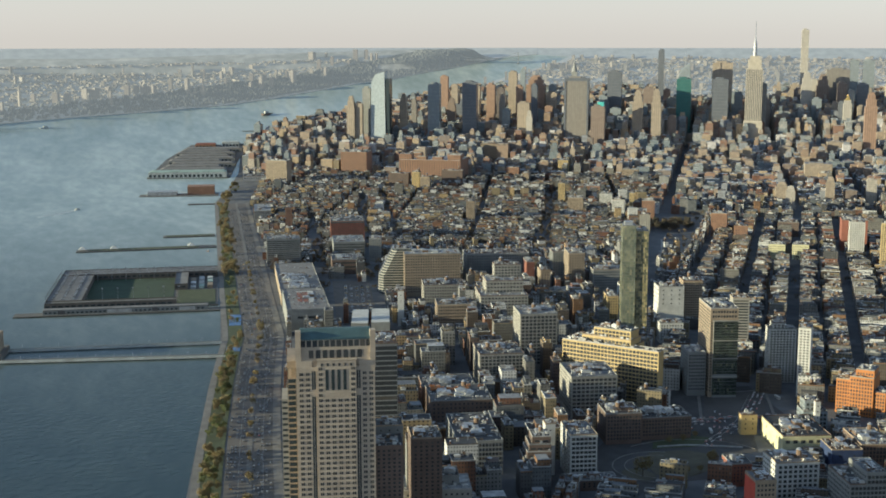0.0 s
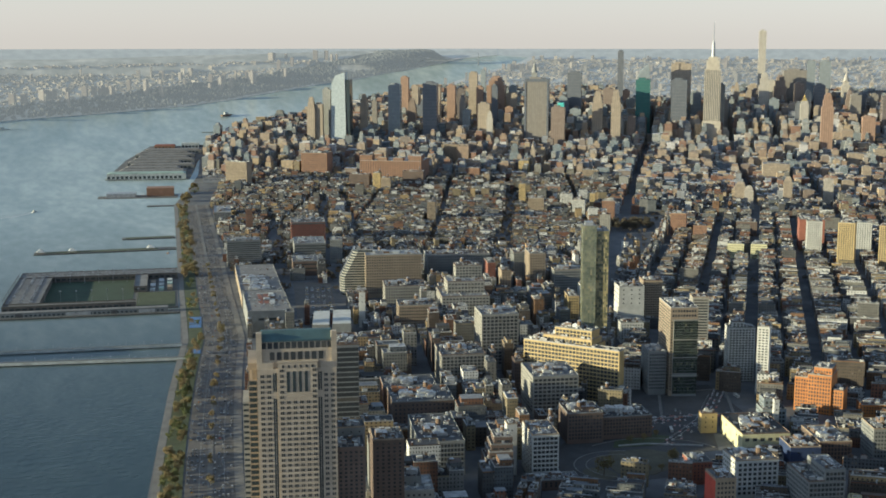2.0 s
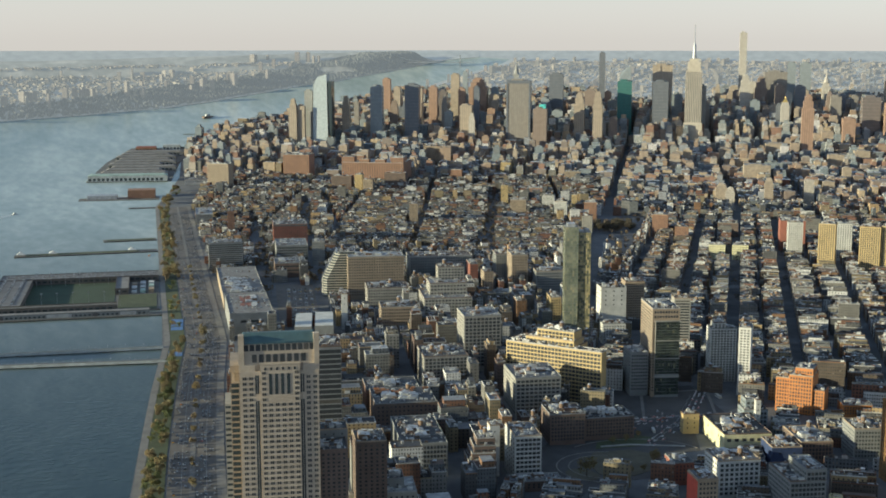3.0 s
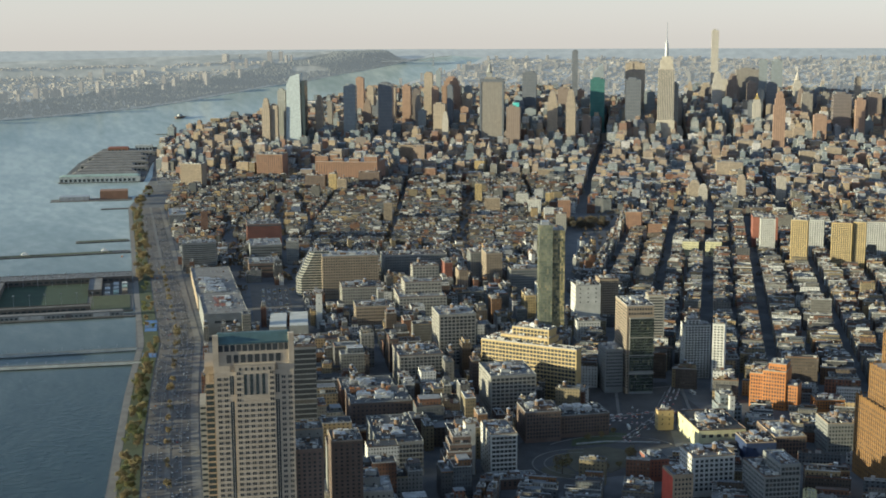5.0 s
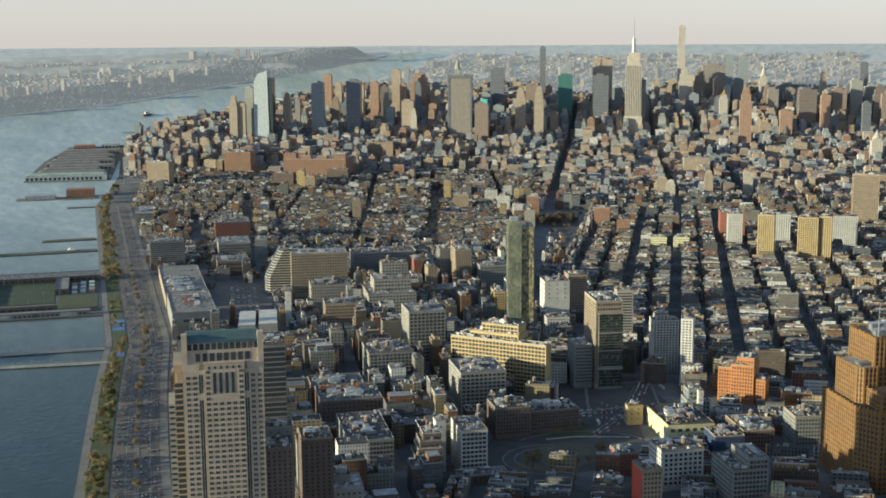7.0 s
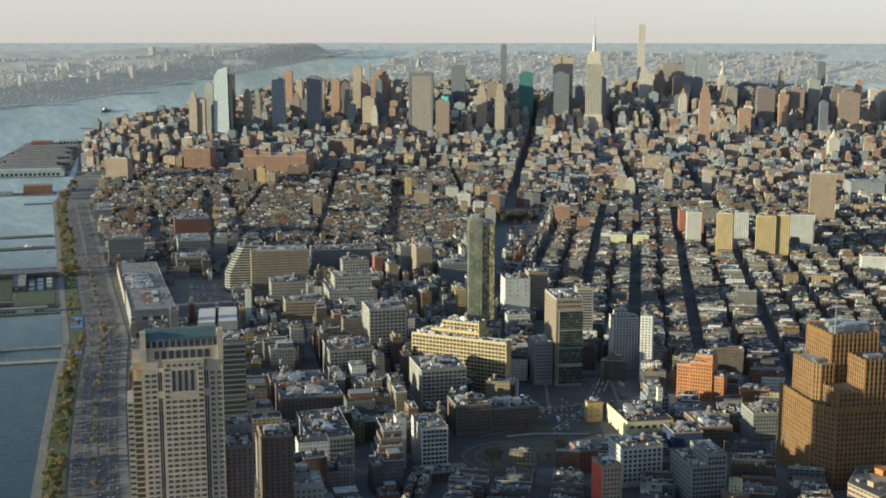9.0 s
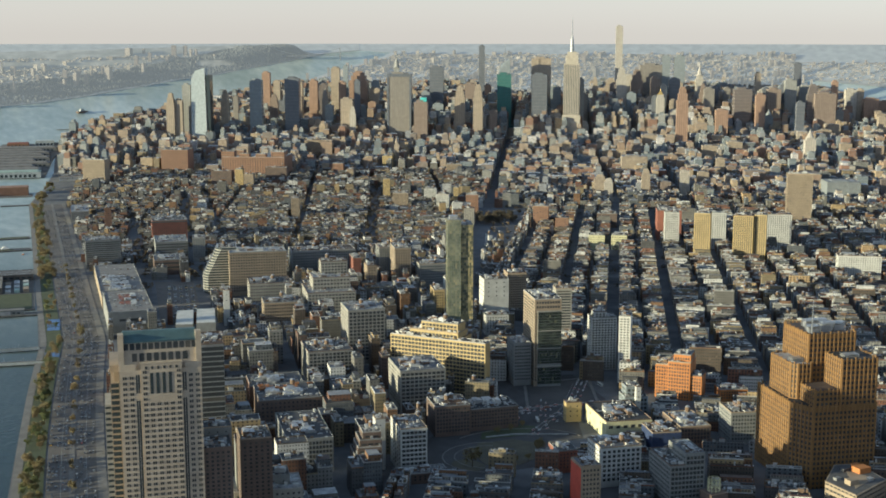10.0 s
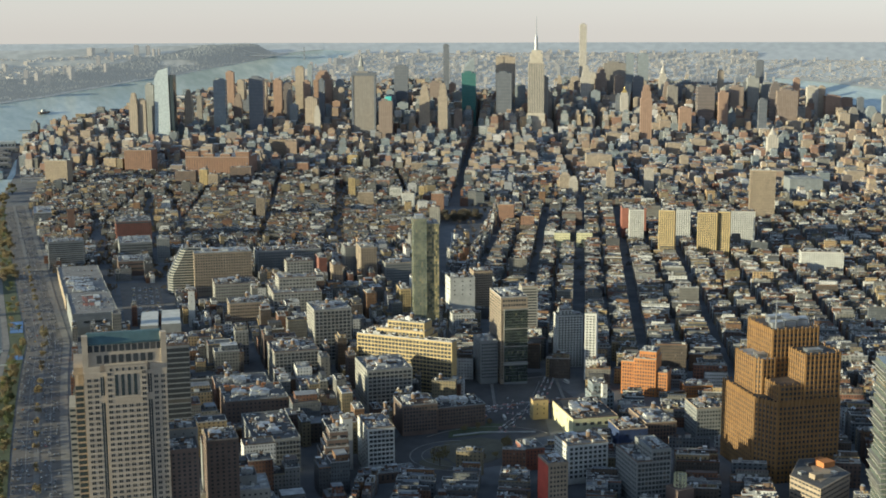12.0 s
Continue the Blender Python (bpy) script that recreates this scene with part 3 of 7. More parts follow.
riverside_tower()
taken(596, 791, 0, 20, 20)
house("glass_block", "dark glass office block with pale floor bands", 223, 935, 10, 18, 40, 150, M_GREY, 1, 36, 0, 17.4, 2.9, 4, 0, 1)
house("apartment_tower", "brown brick apartment tower with a flat roof", 195, 835, 10, 24, 30, 101, M_BROWN, 6, 32, 6, 1.7, 1.5, 4, 0, 2)
house("apartment_tower", "grey stone slab with plain end wall", 206, 862, 10, 20, 20, 107, M_GREY, 3, 30, 0, 0.9, 1.2, 4, 0, 1)
house("apartment_tower", "brown brick apartment tower with pale bands", 236, 874, 10, 23, 30, 91, M_BROWN, 5, 28, 5, 1.7, 1.5, 4, 0, 2)
house("round_tower", "slim pale tower with floor bands", 762, 1336, 20, 20, 22, 75, M_LIME, 1, 20, 1, 17, 1.8, 4, 1, 1)
house("office_block", "plain grey concrete block", 636, 1206, 14, 20, 34, 48, M_GREY, 7, 11, 5, 1.6, 1.8, 5, 0, 2)


def bent_panes(name, stops):
    """Glass panes hung at slightly different angles, with reflections imitated in each pane's colour."""
    m, n, l, s = nodes_of(name)
    r = ramp(n, stops, "CONSTANT")
    l.new(island(n), r.inputs[0])
    pos = n.new("ShaderNodeNewGeometry").outputs["Position"]
    g = ramp(n, [(0.35, (0.72, 0.75, 0.75)), (0.65, (1.18, 1.14, 1.08))])
    l.new(noise_node(n, l, 0.06, 5, pos), g.inputs[0])
    l.new(mix_node(n, l, "MULTIPLY", 1.0, r.outputs[0], g.outputs[0]), s.inputs["Base Color"])
    s.inputs["Roughness"].default_value = 0.1
    return m


# paler stops stand in for sky and sunlit walls mirrored in the glass
M_SEA_PANE = bent_panes("sea_green_panes", [(0.0, (0.16, 0.175, 0.135)), (0.3, (0.185, 0.20, 0.15)), (0.55, (0.14, 0.155, 0.125)), (0.75, (0.21, 0.215, 0.155)), (0.95, (0.28, 0.26, 0.17))])
M_NIGHT_PANE = bent_panes("dark_green_panes", [(0.0, (0.028, 0.036, 0.034)), (0.45, (0.042, 0.052, 0.045)), (0.78, (0.062, 0.074, 0.058)), (0.95, (0.13, 0.13, 0.085))])
M_REFLECT_PANE = bent_panes("painted_reflection_panes", [(0.0, (0.16, 0.155, 0.095)), (0.25, (0.25, 0.225, 0.125)), (0.45, (0.10, 0.105, 0.075)), (0.65, (0.34, 0.29, 0.155)), (0.88, (0.42, 0.36, 0.20))])


def glass_skin(parent, mat, at, run, z0, z1, cols, rows, seed, bend=1.6):
    g, k = Geo(), random.Random(seed)
    for i in range(cols):
        for j in range(rows):
            w, h = run / cols - 0.16, (z1 - z0) / rows - 0.3
            m = at @ Matrix.Translation(((i + 0.5) * run / cols, -0.12, z0 + (j + 0.5) * (z1 - z0) / rows)) @ Euler((radians(k.gauss(0, bend)), 0, radians(k.gauss(0, bend)))).to_matrix().to_4x4()
            g.box(-w / 2, -0.1, -h / 2, w, 0.1, h, 0, 0, m)
    tagged(part("glass_skin", g, [mat], parent), kind="stuff")


def hotel():
    """The slim green glass hotel: a shaft with thin mullions and floor lines and a lower wing."""
    top = empty("hotel_tower", site(672, 1458, 19), "tall slim green glass hotel tower", "hotel tower")
    taken(672, 1458, 19, 34, 30)
    g = Geo()
    g.box(0, 0, -2, 17, 24, 152)
    shaft = part("shaft", g, [M_GREY], top)
    glass_skin(shaft, M_SEA_PANE, Matrix.Identity(4), 17, 2, 150, 7, 42, 3)
    glass_skin(shaft, M_SEA_PANE, Matrix.Translation((0, 24, 0)) @ Matrix.Rotation(-math.pi / 2, 4, "Z"), 24, 2, 150, 9, 42, 4)
    g = Geo()
    g.box(17, 2.5, -2, 16, 20, 145)
    wing = part("wing", g, [M_GREY], top, "glass wing with uneven golden reflections painted on its panes")
    glass_skin(wing, M_REFLECT_PANE, Matrix.Translation((17, 2.5, 0)), 16, 2, 143, 7, 40, 5, 2.4)
    for x, y, w, d, h in ((3, 5, 10, 14, 4), (18, 6, 6, 8, 2.5), (26, 8, 5, 9, 3.5), (20, 15, 9, 4, 1.8)):
        g = Geo()
        g.box(x, y, 150 if x < 17 else 143, w, d, h, 0, 0)
        part("plant_room", g, [M_METAL if x < 20 else M_PALE], top)
    for i in range(6):
        g = Geo()
        g.box(1 + i * 2.6, 0.3, 150, 0.3, 0.3, 2.6 - (i % 2) * 0.8)
        part("roof_post", g, [M_METAL], top)


hotel()


def glass_tower():
    """Tan corner tower whose front is a dark green glass wall between floor ledges."""
    top = empty("glass_tower", site(655, 1194, 15), "tan brick office tower with a dark green glass front", "office tower")
    taken(655, 1194, 15, 31, 56)
    g = Geo()
    g.box(0, 0, -2, 30, 54, 100)
    g.box(-0.3, -0.3, 86, 30.6, 54.6, 0.7, bottom=True)
    g.box(-0.3, -0.3, 97, 30.6, 54.6, 0.7, bottom=True)
    body = part("wall", g, [M_TAN], top)
    windows(body, "front", 27, 87, 97, 9, 2, 1.8, 2.4, 1.5)
    windows(body, "left", 52, 6, 96, 14, 26, 2.4, 1.9, 0, 1)
    g = Geo()
    g.box(3.5, -1.6, -2, 26.5, 1.6, 87)
    bay = part("glass_bay", g, [M_GREY], top, "projecting bay of dark green glass")
    glass_skin(bay, M_NIGHT_PANE, Matrix.Translation((3.5, -1.6, 0)), 26.5, 26, 84, 13, 19, 8, 1.8)
    glass_skin(bay, M_NIGHT_PANE, Matrix.Translation((3.5, -1.6, 0)), 26.5, 3, 22, 13, 5, 9, 1.8)
    for z in (23, 43, 63, 84.6):
        g = Geo()
        g.box(2.6, -2.4, z, 28, 2.4, 0.8, bottom=True)
        part("ledge", g, [M_LIME], bay)
    windows(body, "front", 3, 6, 84, 1, 24, 1.6, 1.8, 0.2)
    roof_kit(top, random.Random(6), 0, 0, 98, 30, 54, 0, 5)


glass_tower()
house("depot", "long low depot with lit west wall", 273, 1640, 7, 58, 145, 28, M_GREY, 1, 1, 1, 30, 3, 8, 0, 2, cover=M_TAR_GREY)
house("terminal", "very long freight terminal beside the highway", 292, 1800, 7, 62, 262, 16, M_TAN, 12, 3, 0, 2.5, 2.2, 4, 0, 44, cover=M_TAR_GREY)
house("concrete_slab", "grey slab block with dark ribbon windows", 322, 2130, 8, 57, 40, 46, M_GREY, 1, 12, 1, 54, 1.4, 3, 0, 4)
archive = house("archive_block", "red brick block with a green roof edge", 471, 2315, 10, 63, 66, 46, M_RED, 16, 10, 14, 1.7, 2.4, 5, 1, 3)
g = Geo()
g.box(-0.5, -0.5, 43.2, 64, 67, 1.5, bottom=True)
part("roof_edge", g, [M_GREEN], archive, "green copper roof edge")
house("post_block", "pale low postal block", 445, 2165, 10, 55, 80, 30, M_GREY, 14, 5, 0, 2.6, 2.6, 4, 0, 5)
house("brown_block", "brown low block with a flat roof", 413, 2024, 10, 51, 60, 24, M_BROWN, 1, 2, 0, 48, 2.4, 8, 0, 4)
house("brick_hall", "brown brick warehouse wing", 742, 3490, 29, 74, 60, 70, M_RUST, 12, 11, 6, 3.2, 3.2, 8, 1, 3)
house("pale_hotel", "pale green and cream apartment building", 508, 3339, 36, 60, 30, 66, M_TAN, 14, 14, 6, 2.4, 2.4, 6, 1, 2)


def stepped(name, label, e, n, brg, tiers, wall, bay=3.4, storey=3.8, ww=1.7, wh=2.1, tanks=1, category="building"):
    """A set-back building: tiers of (x, y, w, d, bottom, top) with windows on front and left of each."""
    top = empty(name, site(e, n, brg), label, category)
    top["near"] = int(math.hypot(e, n) < 1230)
    taken(e, n, brg, max(t[0] + t[2] for t in tiers), max(t[1] + t[3] for t in tiers))
    for k, (x, y, w, d, z0, z1) in enumerate(tiers):
        g = Geo()
        g.box(x, y, z0, w, d, z1 - z0)
        g.box(x - 0.2, y - 0.2, z1 - 1.0, w + 0.4, d + 0.4, 0.45, bottom=True)
        body = part("wall", g, [wall], top)
        rows = max(1, int((z1 - z0) / storey))
        windows(body, "front", w - 1.5, z0, z1 - 1.2, max(1, int(w / bay)), rows, ww, wh, x + 0.75, y)
        windows(body, "left", d - 1.5, z0, z1 - 1.2, max(1, int(d / bay)), rows, ww * 0.6, wh * 0.85, x, y + 0.75)
        last = k == len(tiers) - 1
        roof_kit(top, random.Random(int(e + k)), x, y, z1, w, d, tanks if last else 0, 3 if last else 1)
    return top


stepped("brick_hall", "great brown brick apartment block with stepped corner pavilions", 862, 3304, 29, [(0, 0, 168, 110, -2, 62), (0, 0.3, 34, 30, 62, 76), (48, 0.3, 26, 24, 62, 70), (92, 0.3, 26, 24, 62, 70), (134, 0.3, 34, 30, 62, 76),
                                                                                         (6, 60, 40, 30, 62, 74), (120, 60, 40, 30, 62, 74)], M_RUST, 6.5, 5.0, 3.0, 3.2)
stepped("customs_loft", "sunlit buff brick office building with a stepped top", 515, 1268, 50, [(0, 0, 114, 13, -2, 58), (0, 13.02, 80, 26, -2, 57.9), (20, 8, 58, 26, 57.9, 64), (32, 12, 44, 20, 64, 73)], M_YELLOW, 4.2, 4.2, 3.4, 2.8)


def telephone_building():
    """The rust brick telephone building: angled tiers with brick ribs."""
    brg = 13
    top = empty("telephone_building", site(705, 817, brg), "massive rust brick stepped telephone building with tall ribs", "office tower")
    taken(705, 817, brg, 70, 84)
    tiers = [([(0, 20), (12, 0), (70, 0), (70, 82), (0, 82)], -2, 72), ([(13, 1), (38, 1), (38, 30), (13, 30)], 72, 86), ([(5, 32), (10, 27), (22, 27), (22, 68), (5, 68)], 72, 103),
             ([(36, 0.4), (69, 0.4), (69, 44), (36, 44)], 72, 112), ([(20, 30), (64, 30), (64, 76), (20, 76)], 72, 128), ([(64.02, 44), (70, 44), (70, 74), (64.02, 74)], 72, 119)]
    for ring, z0, z1 in tiers:
        g = Geo()
        g.prism(ring, z0, z1 - z0)
        body = part("wall", g, [M_PHONE], top)
        ribs, glass = Geo(), Geo()
        for (ax, ay), (bx, by) in zip(ring, ring[1:] + ring[:1]):
            run = math.dist((ax, ay), (bx, by))
            at = Matrix.Translation((ax, ay, 0)) @ Matrix.Rotation(math.atan2(by - ay, bx - ax), 4, "Z")
            bays = max(2, int(run / 3.7))
            for k in range(bays + 1):
                ribs.box(k * (run - 1.3) / bays, -0.7, z0, 1.3, 0.7, z1 - z0 + (2.2 if k % 2 else 1.2), 0, 0, at)
            for k in range(bays):
                for j in range(int((z1 - z0) / 4.4)):
                    glass.box(k * (run - 1.3) / bays + 1.6, -0.12, z0 + j * 4.4 + 1.2, run / bays - 1.9, 0.12, 2.4, 0, 0, at)
        tagged(part("rib", ribs, [M_PHONE], body), kind="stuff")
        tagged(part("glazing", glass, [M_PANES], body), kind="stuff")
        x0, x1, y0, y1 = min(p[0] for p in ring), max(p[0] for p in ring), min(p[1] for p in ring), max(p[1] for p in ring)
        g = Geo()
        g.prism([(a + (0.8 if a < (x0 + x1) / 2 else -0.8), b + (0.8 if b < (y0 + y1) / 2 else -0.8)) for a, b in ring], z1, 0.2)
        part("roof", g, [M_ROOF_ONE], top)
    for x, y, z, w, h in ((23, 36, 128, 11, 7), (36, 38, 128, 12, 10), (49, 40, 128, 11, 9), (30, 56, 128, 22, 8), (8, 34, 103, 10, 4), (42, 8, 112, 14, 3)):
        g = Geo()
        for k in range(5):
            g.box(x, y, z + k * h / 5, w, 8, 0.25, bottom=True)
        for a in (0, w - 0.3):
            for b in (0, 7.7):
                g.box(x + a, y + b, z, 0.3, 0.3, h)
        g.box(x + 1, y + 1, z, w - 2, 6, h * 0.55)
        part("roof_plant", g, [M_METAL], top, "steel roof plant")
    g = Geo()
    g.prism([(24, 33), (25.2, 33), (25.2, 34.2), (24, 34.2)], 128, 30, 0, 0, None, 0.25)
    part("mast", g, [M_METAL], top)


telephone_building()


def stacked_tower():
    """The glass tower of shifted floors with projecting balcony slabs."""
    k = random.Random(56)
    top = empty("balcony_tower", site(640, 620, 30), "glass apartment tower of shifted floors with pale balcony slabs", "apartment tower")
    taken(640, 620, 30, 34, 34)
    for j in range(42):
        dx, dy = k.choice((-2.4, -1.2, 0, 0, 1.4)), k.choice((-2.2, -1.0, 0, 0))
        g = Geo()
        g.box(dx - 0.8, dy - 1.4, j * 3.8, 33 + k.choice((0, 2)), 32, 0.45, bottom=True)
        part("balcony_slab", g, [M_LIME], top)
        g = Geo()
        g.box(0.6 + dx * 0.4, 0.6 + dy * 0.4, j * 3.8 + 0.45, 30, 29, 3.35)
        part("storey", g, [M_GREEN_GLASS], top)


stacked_tower()
for e, n, w, h in ((1286, 1782, 27, 92), (1337, 1741, 33, 90), (1366, 1722, 20, 92)):
    house("concrete_tower", "beige concrete apartment tower with square windows", e, n, 42, w, 28, h - 10, M_YELLOW, int(w / 3.6), 24, 7, 2.3, 2.0, 5, 0, 1)
house("long_slab", "long white apartment slab", 1310, 1905, 30, 26, 20, 66, M_WHITE, 7, 18, 4, 1.8, 1.7, 4, 0, 2)
house("long_slab", "long white apartment slab", 1376, 1868, 30, 34, 20, 66, M_WHITE, 8, 18, 4, 1.8, 1.7, 4, 0, 2)
house("long_slab", "long white apartment slab", 1452, 1812, 30, 54, 20, 66, M_WHITE, 14, 18, 4, 1.8, 1.7, 4, 0, 3)
house("red_library", "blank red sandstone library", 1352, 1990, 30, 45, 50, 56, M_RED, 2, 1, 2, 2, 2, 20, 0, 1)
house("apartment_block", "wide tan apartment block", 1690, 2032, 36, 50, 34, 106, M_TAN, 16, 30, 8, 1.9, 1.7, 5, 1, 4)
house("white_block", "low white apartment block", 1384, 1535, 34, 66, 24, 40, M_WHITE, 18, 10, 6, 1.6, 1.6, 4, 0, 3)

M_STRIP = dark_glass("strip_glass", (0.11, 0.11, 0.11), 0.25)
M_PALE_STONE = masonry("pale_limestone", (0.37, 0.335, 0.275))
LOOK = {"black_glass": "black glass", "brown_glass": "dark brown glass", "penn": "grey-brown", "brown": "brown brick", "grey": "grey stone", "teal": "green glass", "tan": "tan stone",
        "blue": "blue-grey glass", "pale": "pale limestone", "orange": "orange brick"}
house("warehouse", "grey stone warehouse with a wide flat roof", 321, 1033, 10, 41, 86, 31, M_GREY, 13, 6, 14, 1.7, 2.6, 4, 1, 6)
house("low_block", "blank grey roof house of a low block", 256, 903, 12, 25, 22, 50, M_GREY, 3, 3, 0, 1.2, 1.4, 30, 0, 2)
house("low_block", "pale flat-roofed block below the towers", 236, 896, 12, 52, 34, 43, M_LIME, 12, 9, 0, 1.7, 1.5, 4, 0, 4)
stepped("terraced_block", "bronze terraced apartment block with lit west terraces", 366, 984, 12, [(0, 0, 24, 30, -2, 26), (3, 3, 21, 27, 26, 32), (5, 5, 19, 24, 32, 38), (8, 8, 16, 20, 38, 44)], M_BROWN, 6.0, 3.6, 4.6, 1.6)
house("white_loft", "white loft building with big grid windows", 411, 990, 10, 24, 42, 42, M_WHITE, 6, 9, 5, 3.0, 2.5, 3.5, 0, 2)
house("lift_tower", "tall white stair tower beside the loft", 396, 1012, 10, 9, 12, 47, M_WHITE, 1, 3, 1, 1.2, 1.4, 20, 0, 0)
house("plinth_block", "low brick base with a pale roof edge", 398, 968, 10, 46, 18, 9, M_BROWN, 10, 2, 2, 1.6, 1.6, 2, 0, 1)
house("brick_loft", "brown brick loft with crowded roof plant", 483, 1076, 10, 35, 36, 30, M_BROWN, 11, 7, 9, 1.7, 2.0, 3, 2, 9)
house("brick_loft", "long dark brick building with white roof machinery", 521, 1078, 8, 50, 34, 22, M_BROWN, 16, 5, 8, 1.6, 1.8, 3, 0, 10)
house("office_block", "pale brick office block with rows of square windows", 484, 1166, 10, 48, 58, 43, M_LIME, 10, 9, 13, 3.5, 2.5, 4, 1, 8)
house("low_office", "low white office with roof clutter", 432, 1222, 10, 40, 30, 19, M_WHITE, 13, 4, 7, 1.5, 1.9, 3, 0, 6)
house("roof_terrace_loft", "dark loft with orange scaffold frames on its roof", 338, 1176, 10, 62, 58, 27, M_BROWN, 14, 5, 6, 1.6, 1.8, 4, 1, 10, cover=M_DARK_ROOF)
house("brick_loft", "red-brown brick loft with a dark cluttered roof", 347, 1240, 10, 56, 46, 24, M_RUST, 13, 5, 6, 1.5, 1.8, 4, 1, 9, cover=M_DARK_ROOF)


def back(x, y, brg, e0, n0):
    t = radians(brg)
    return e0 + x * math.cos(t) + y * math.sin(t), n0 - x * math.sin(t) + y * math.cos(t)


k = random.Random(4)
for i in range(20):
    rack = empty("scaffold_frame", site(*back(k.choice((k.uniform(3, 9), k.uniform(10, 56))), k.uniform(34, 52), 10, 338, 1176), 13, 29.0), "orange scaffold frame on a loft roof", "scaffold", "orange roof frames")
    g = Geo()
    for x in (0, 3.6):
        for y in (0, 2.0):
            g.box(x, y, 0, 0.25, 0.25, 2.6)
    for z in (1.2, 2.5):
        g.box(0, 0, z, 3.85, 2.25, 0.25, bottom=True)
    part("frame", g, [M_ORANGE], rack)
house("apartment_tower", "grey slab tower with a plain end wall", 240, 903, 12, 22, 20, 80, M_GREY, 5, 22, 0, 1.2, 1.3, 4, 0, 1)
house("pale_loft", "pale concrete loft with big windows", 555, 891, 10, 37, 32, 35, M_WHITE, 8, 7, 7, 2.6, 2.4, 4, 1, 6)
stepped("glass_office", "grey office block with dark ribbon windows and low wing", 578, 822, 12, [(0, 0, 30, 46, -2, 38), (13, 0, 17, 36, 38, 47)], M_GREY, 3.2, 3.9, 2.4, 2.4, 0)
house("red_house", "red brick house with flat roof", 540, 938, 10, 18, 26, 20, M_RED, 5, 5, 7, 1.2, 1.6, 3, 0, 3)
red_sided = house("red_house", "house with a red painted side wall", 508, 845, 10, 17, 24, 40, M_TAN, 5, 9, 0, 1.6, 1.8, 3, 0, 3)
g = Geo()
g.box(-0.3, 0.5, 2, 0.3, 23, 37)
part("painted_wall", g, [masonry("red_paint", (0.42, 0.07, 0.04))], red_sided, "side wall painted red")
house("blue_sided_block", "low block with navy wall and white side", 645, 947, 15, 28, 32, 20, dark_glass("navy_wall", (0.03, 0.045, 0.10), 0.5), 2, 1, 0, 1.5, 1.5, 10, 0, 4)
house("brown_loft", "brown stone loft with a wide pale roof", 677, 949, 15, 30, 50, 21, M_BROWN, 9, 4, 12, 1.9, 2.4, 4, 1, 7)
house("orange_shop", "low orange brick building", 804, 1059, 22, 30, 22, 14, M_ORANGE, 10, 3, 6, 1.5, 1.7, 3, 0, 4)
house("grey_loft", "plain grey loft in shade", 728, 940, 18, 28, 34, 31, M_GREY, 9, 7, 9, 1.5, 1.8, 3, 1, 4)
house("market_hall", "low hall with a sunlit green-cream west wall", 628, 1000, 13, 46, 66, 18, M_CREAM, 6, 1, 2, 4.0, 3.0, 8, 0, 8)
house("corner_house", "sunlit ochre house with a painted wall", 622, 1066, 13, 16, 10, 20, M_YELLOW, 2, 3, 2, 1.2, 1.6, 3, 0, 1)
stepped("green_glass_house", "small stepped house of pale glass and white concrete", 686, 1058, 16, [(0, 0, 24, 22, -2, 20), (2, 3, 15, 17, 20, 30)], M_SILVER_GLASS, 4, 4, 2.6, 2.6, 0)
house("stair_tower", "white stair tower beside a small glass house", 694, 1050, 16, 5, 5.5, 32, M_WHITE, 1, 3, 1, 1.0, 1.4, 12, 0, 0)
stepped("corner_office", "orange brick stepped office building", 752, 1104, 46, [(0, 4, 15, 26, -2, 36), (14, 0, 24, 32, -2, 41), (19, 6, 18, 22, 41, 48), (38, 2, 12, 24, -2, 27)], M_ORANGE, 3.0, 3.6, 1.5, 2.2, 0)
stepped("apartment_slab", "pale apartment slab with dark window columns", 748, 1228, 18, [(0, 0, 30, 20, -2, 62), (4, 3, 14, 14, 62, 68)], M_WHITE, 3.6, 3.0, 2.2, 1.6, 0)
house("apartment_slab", "white apartment tower with sunlit front", 748, 1170, 38, 13, 20, 76, M_WHITE, 3, 23, 4, 2.2, 1.5, 4, 0, 1)


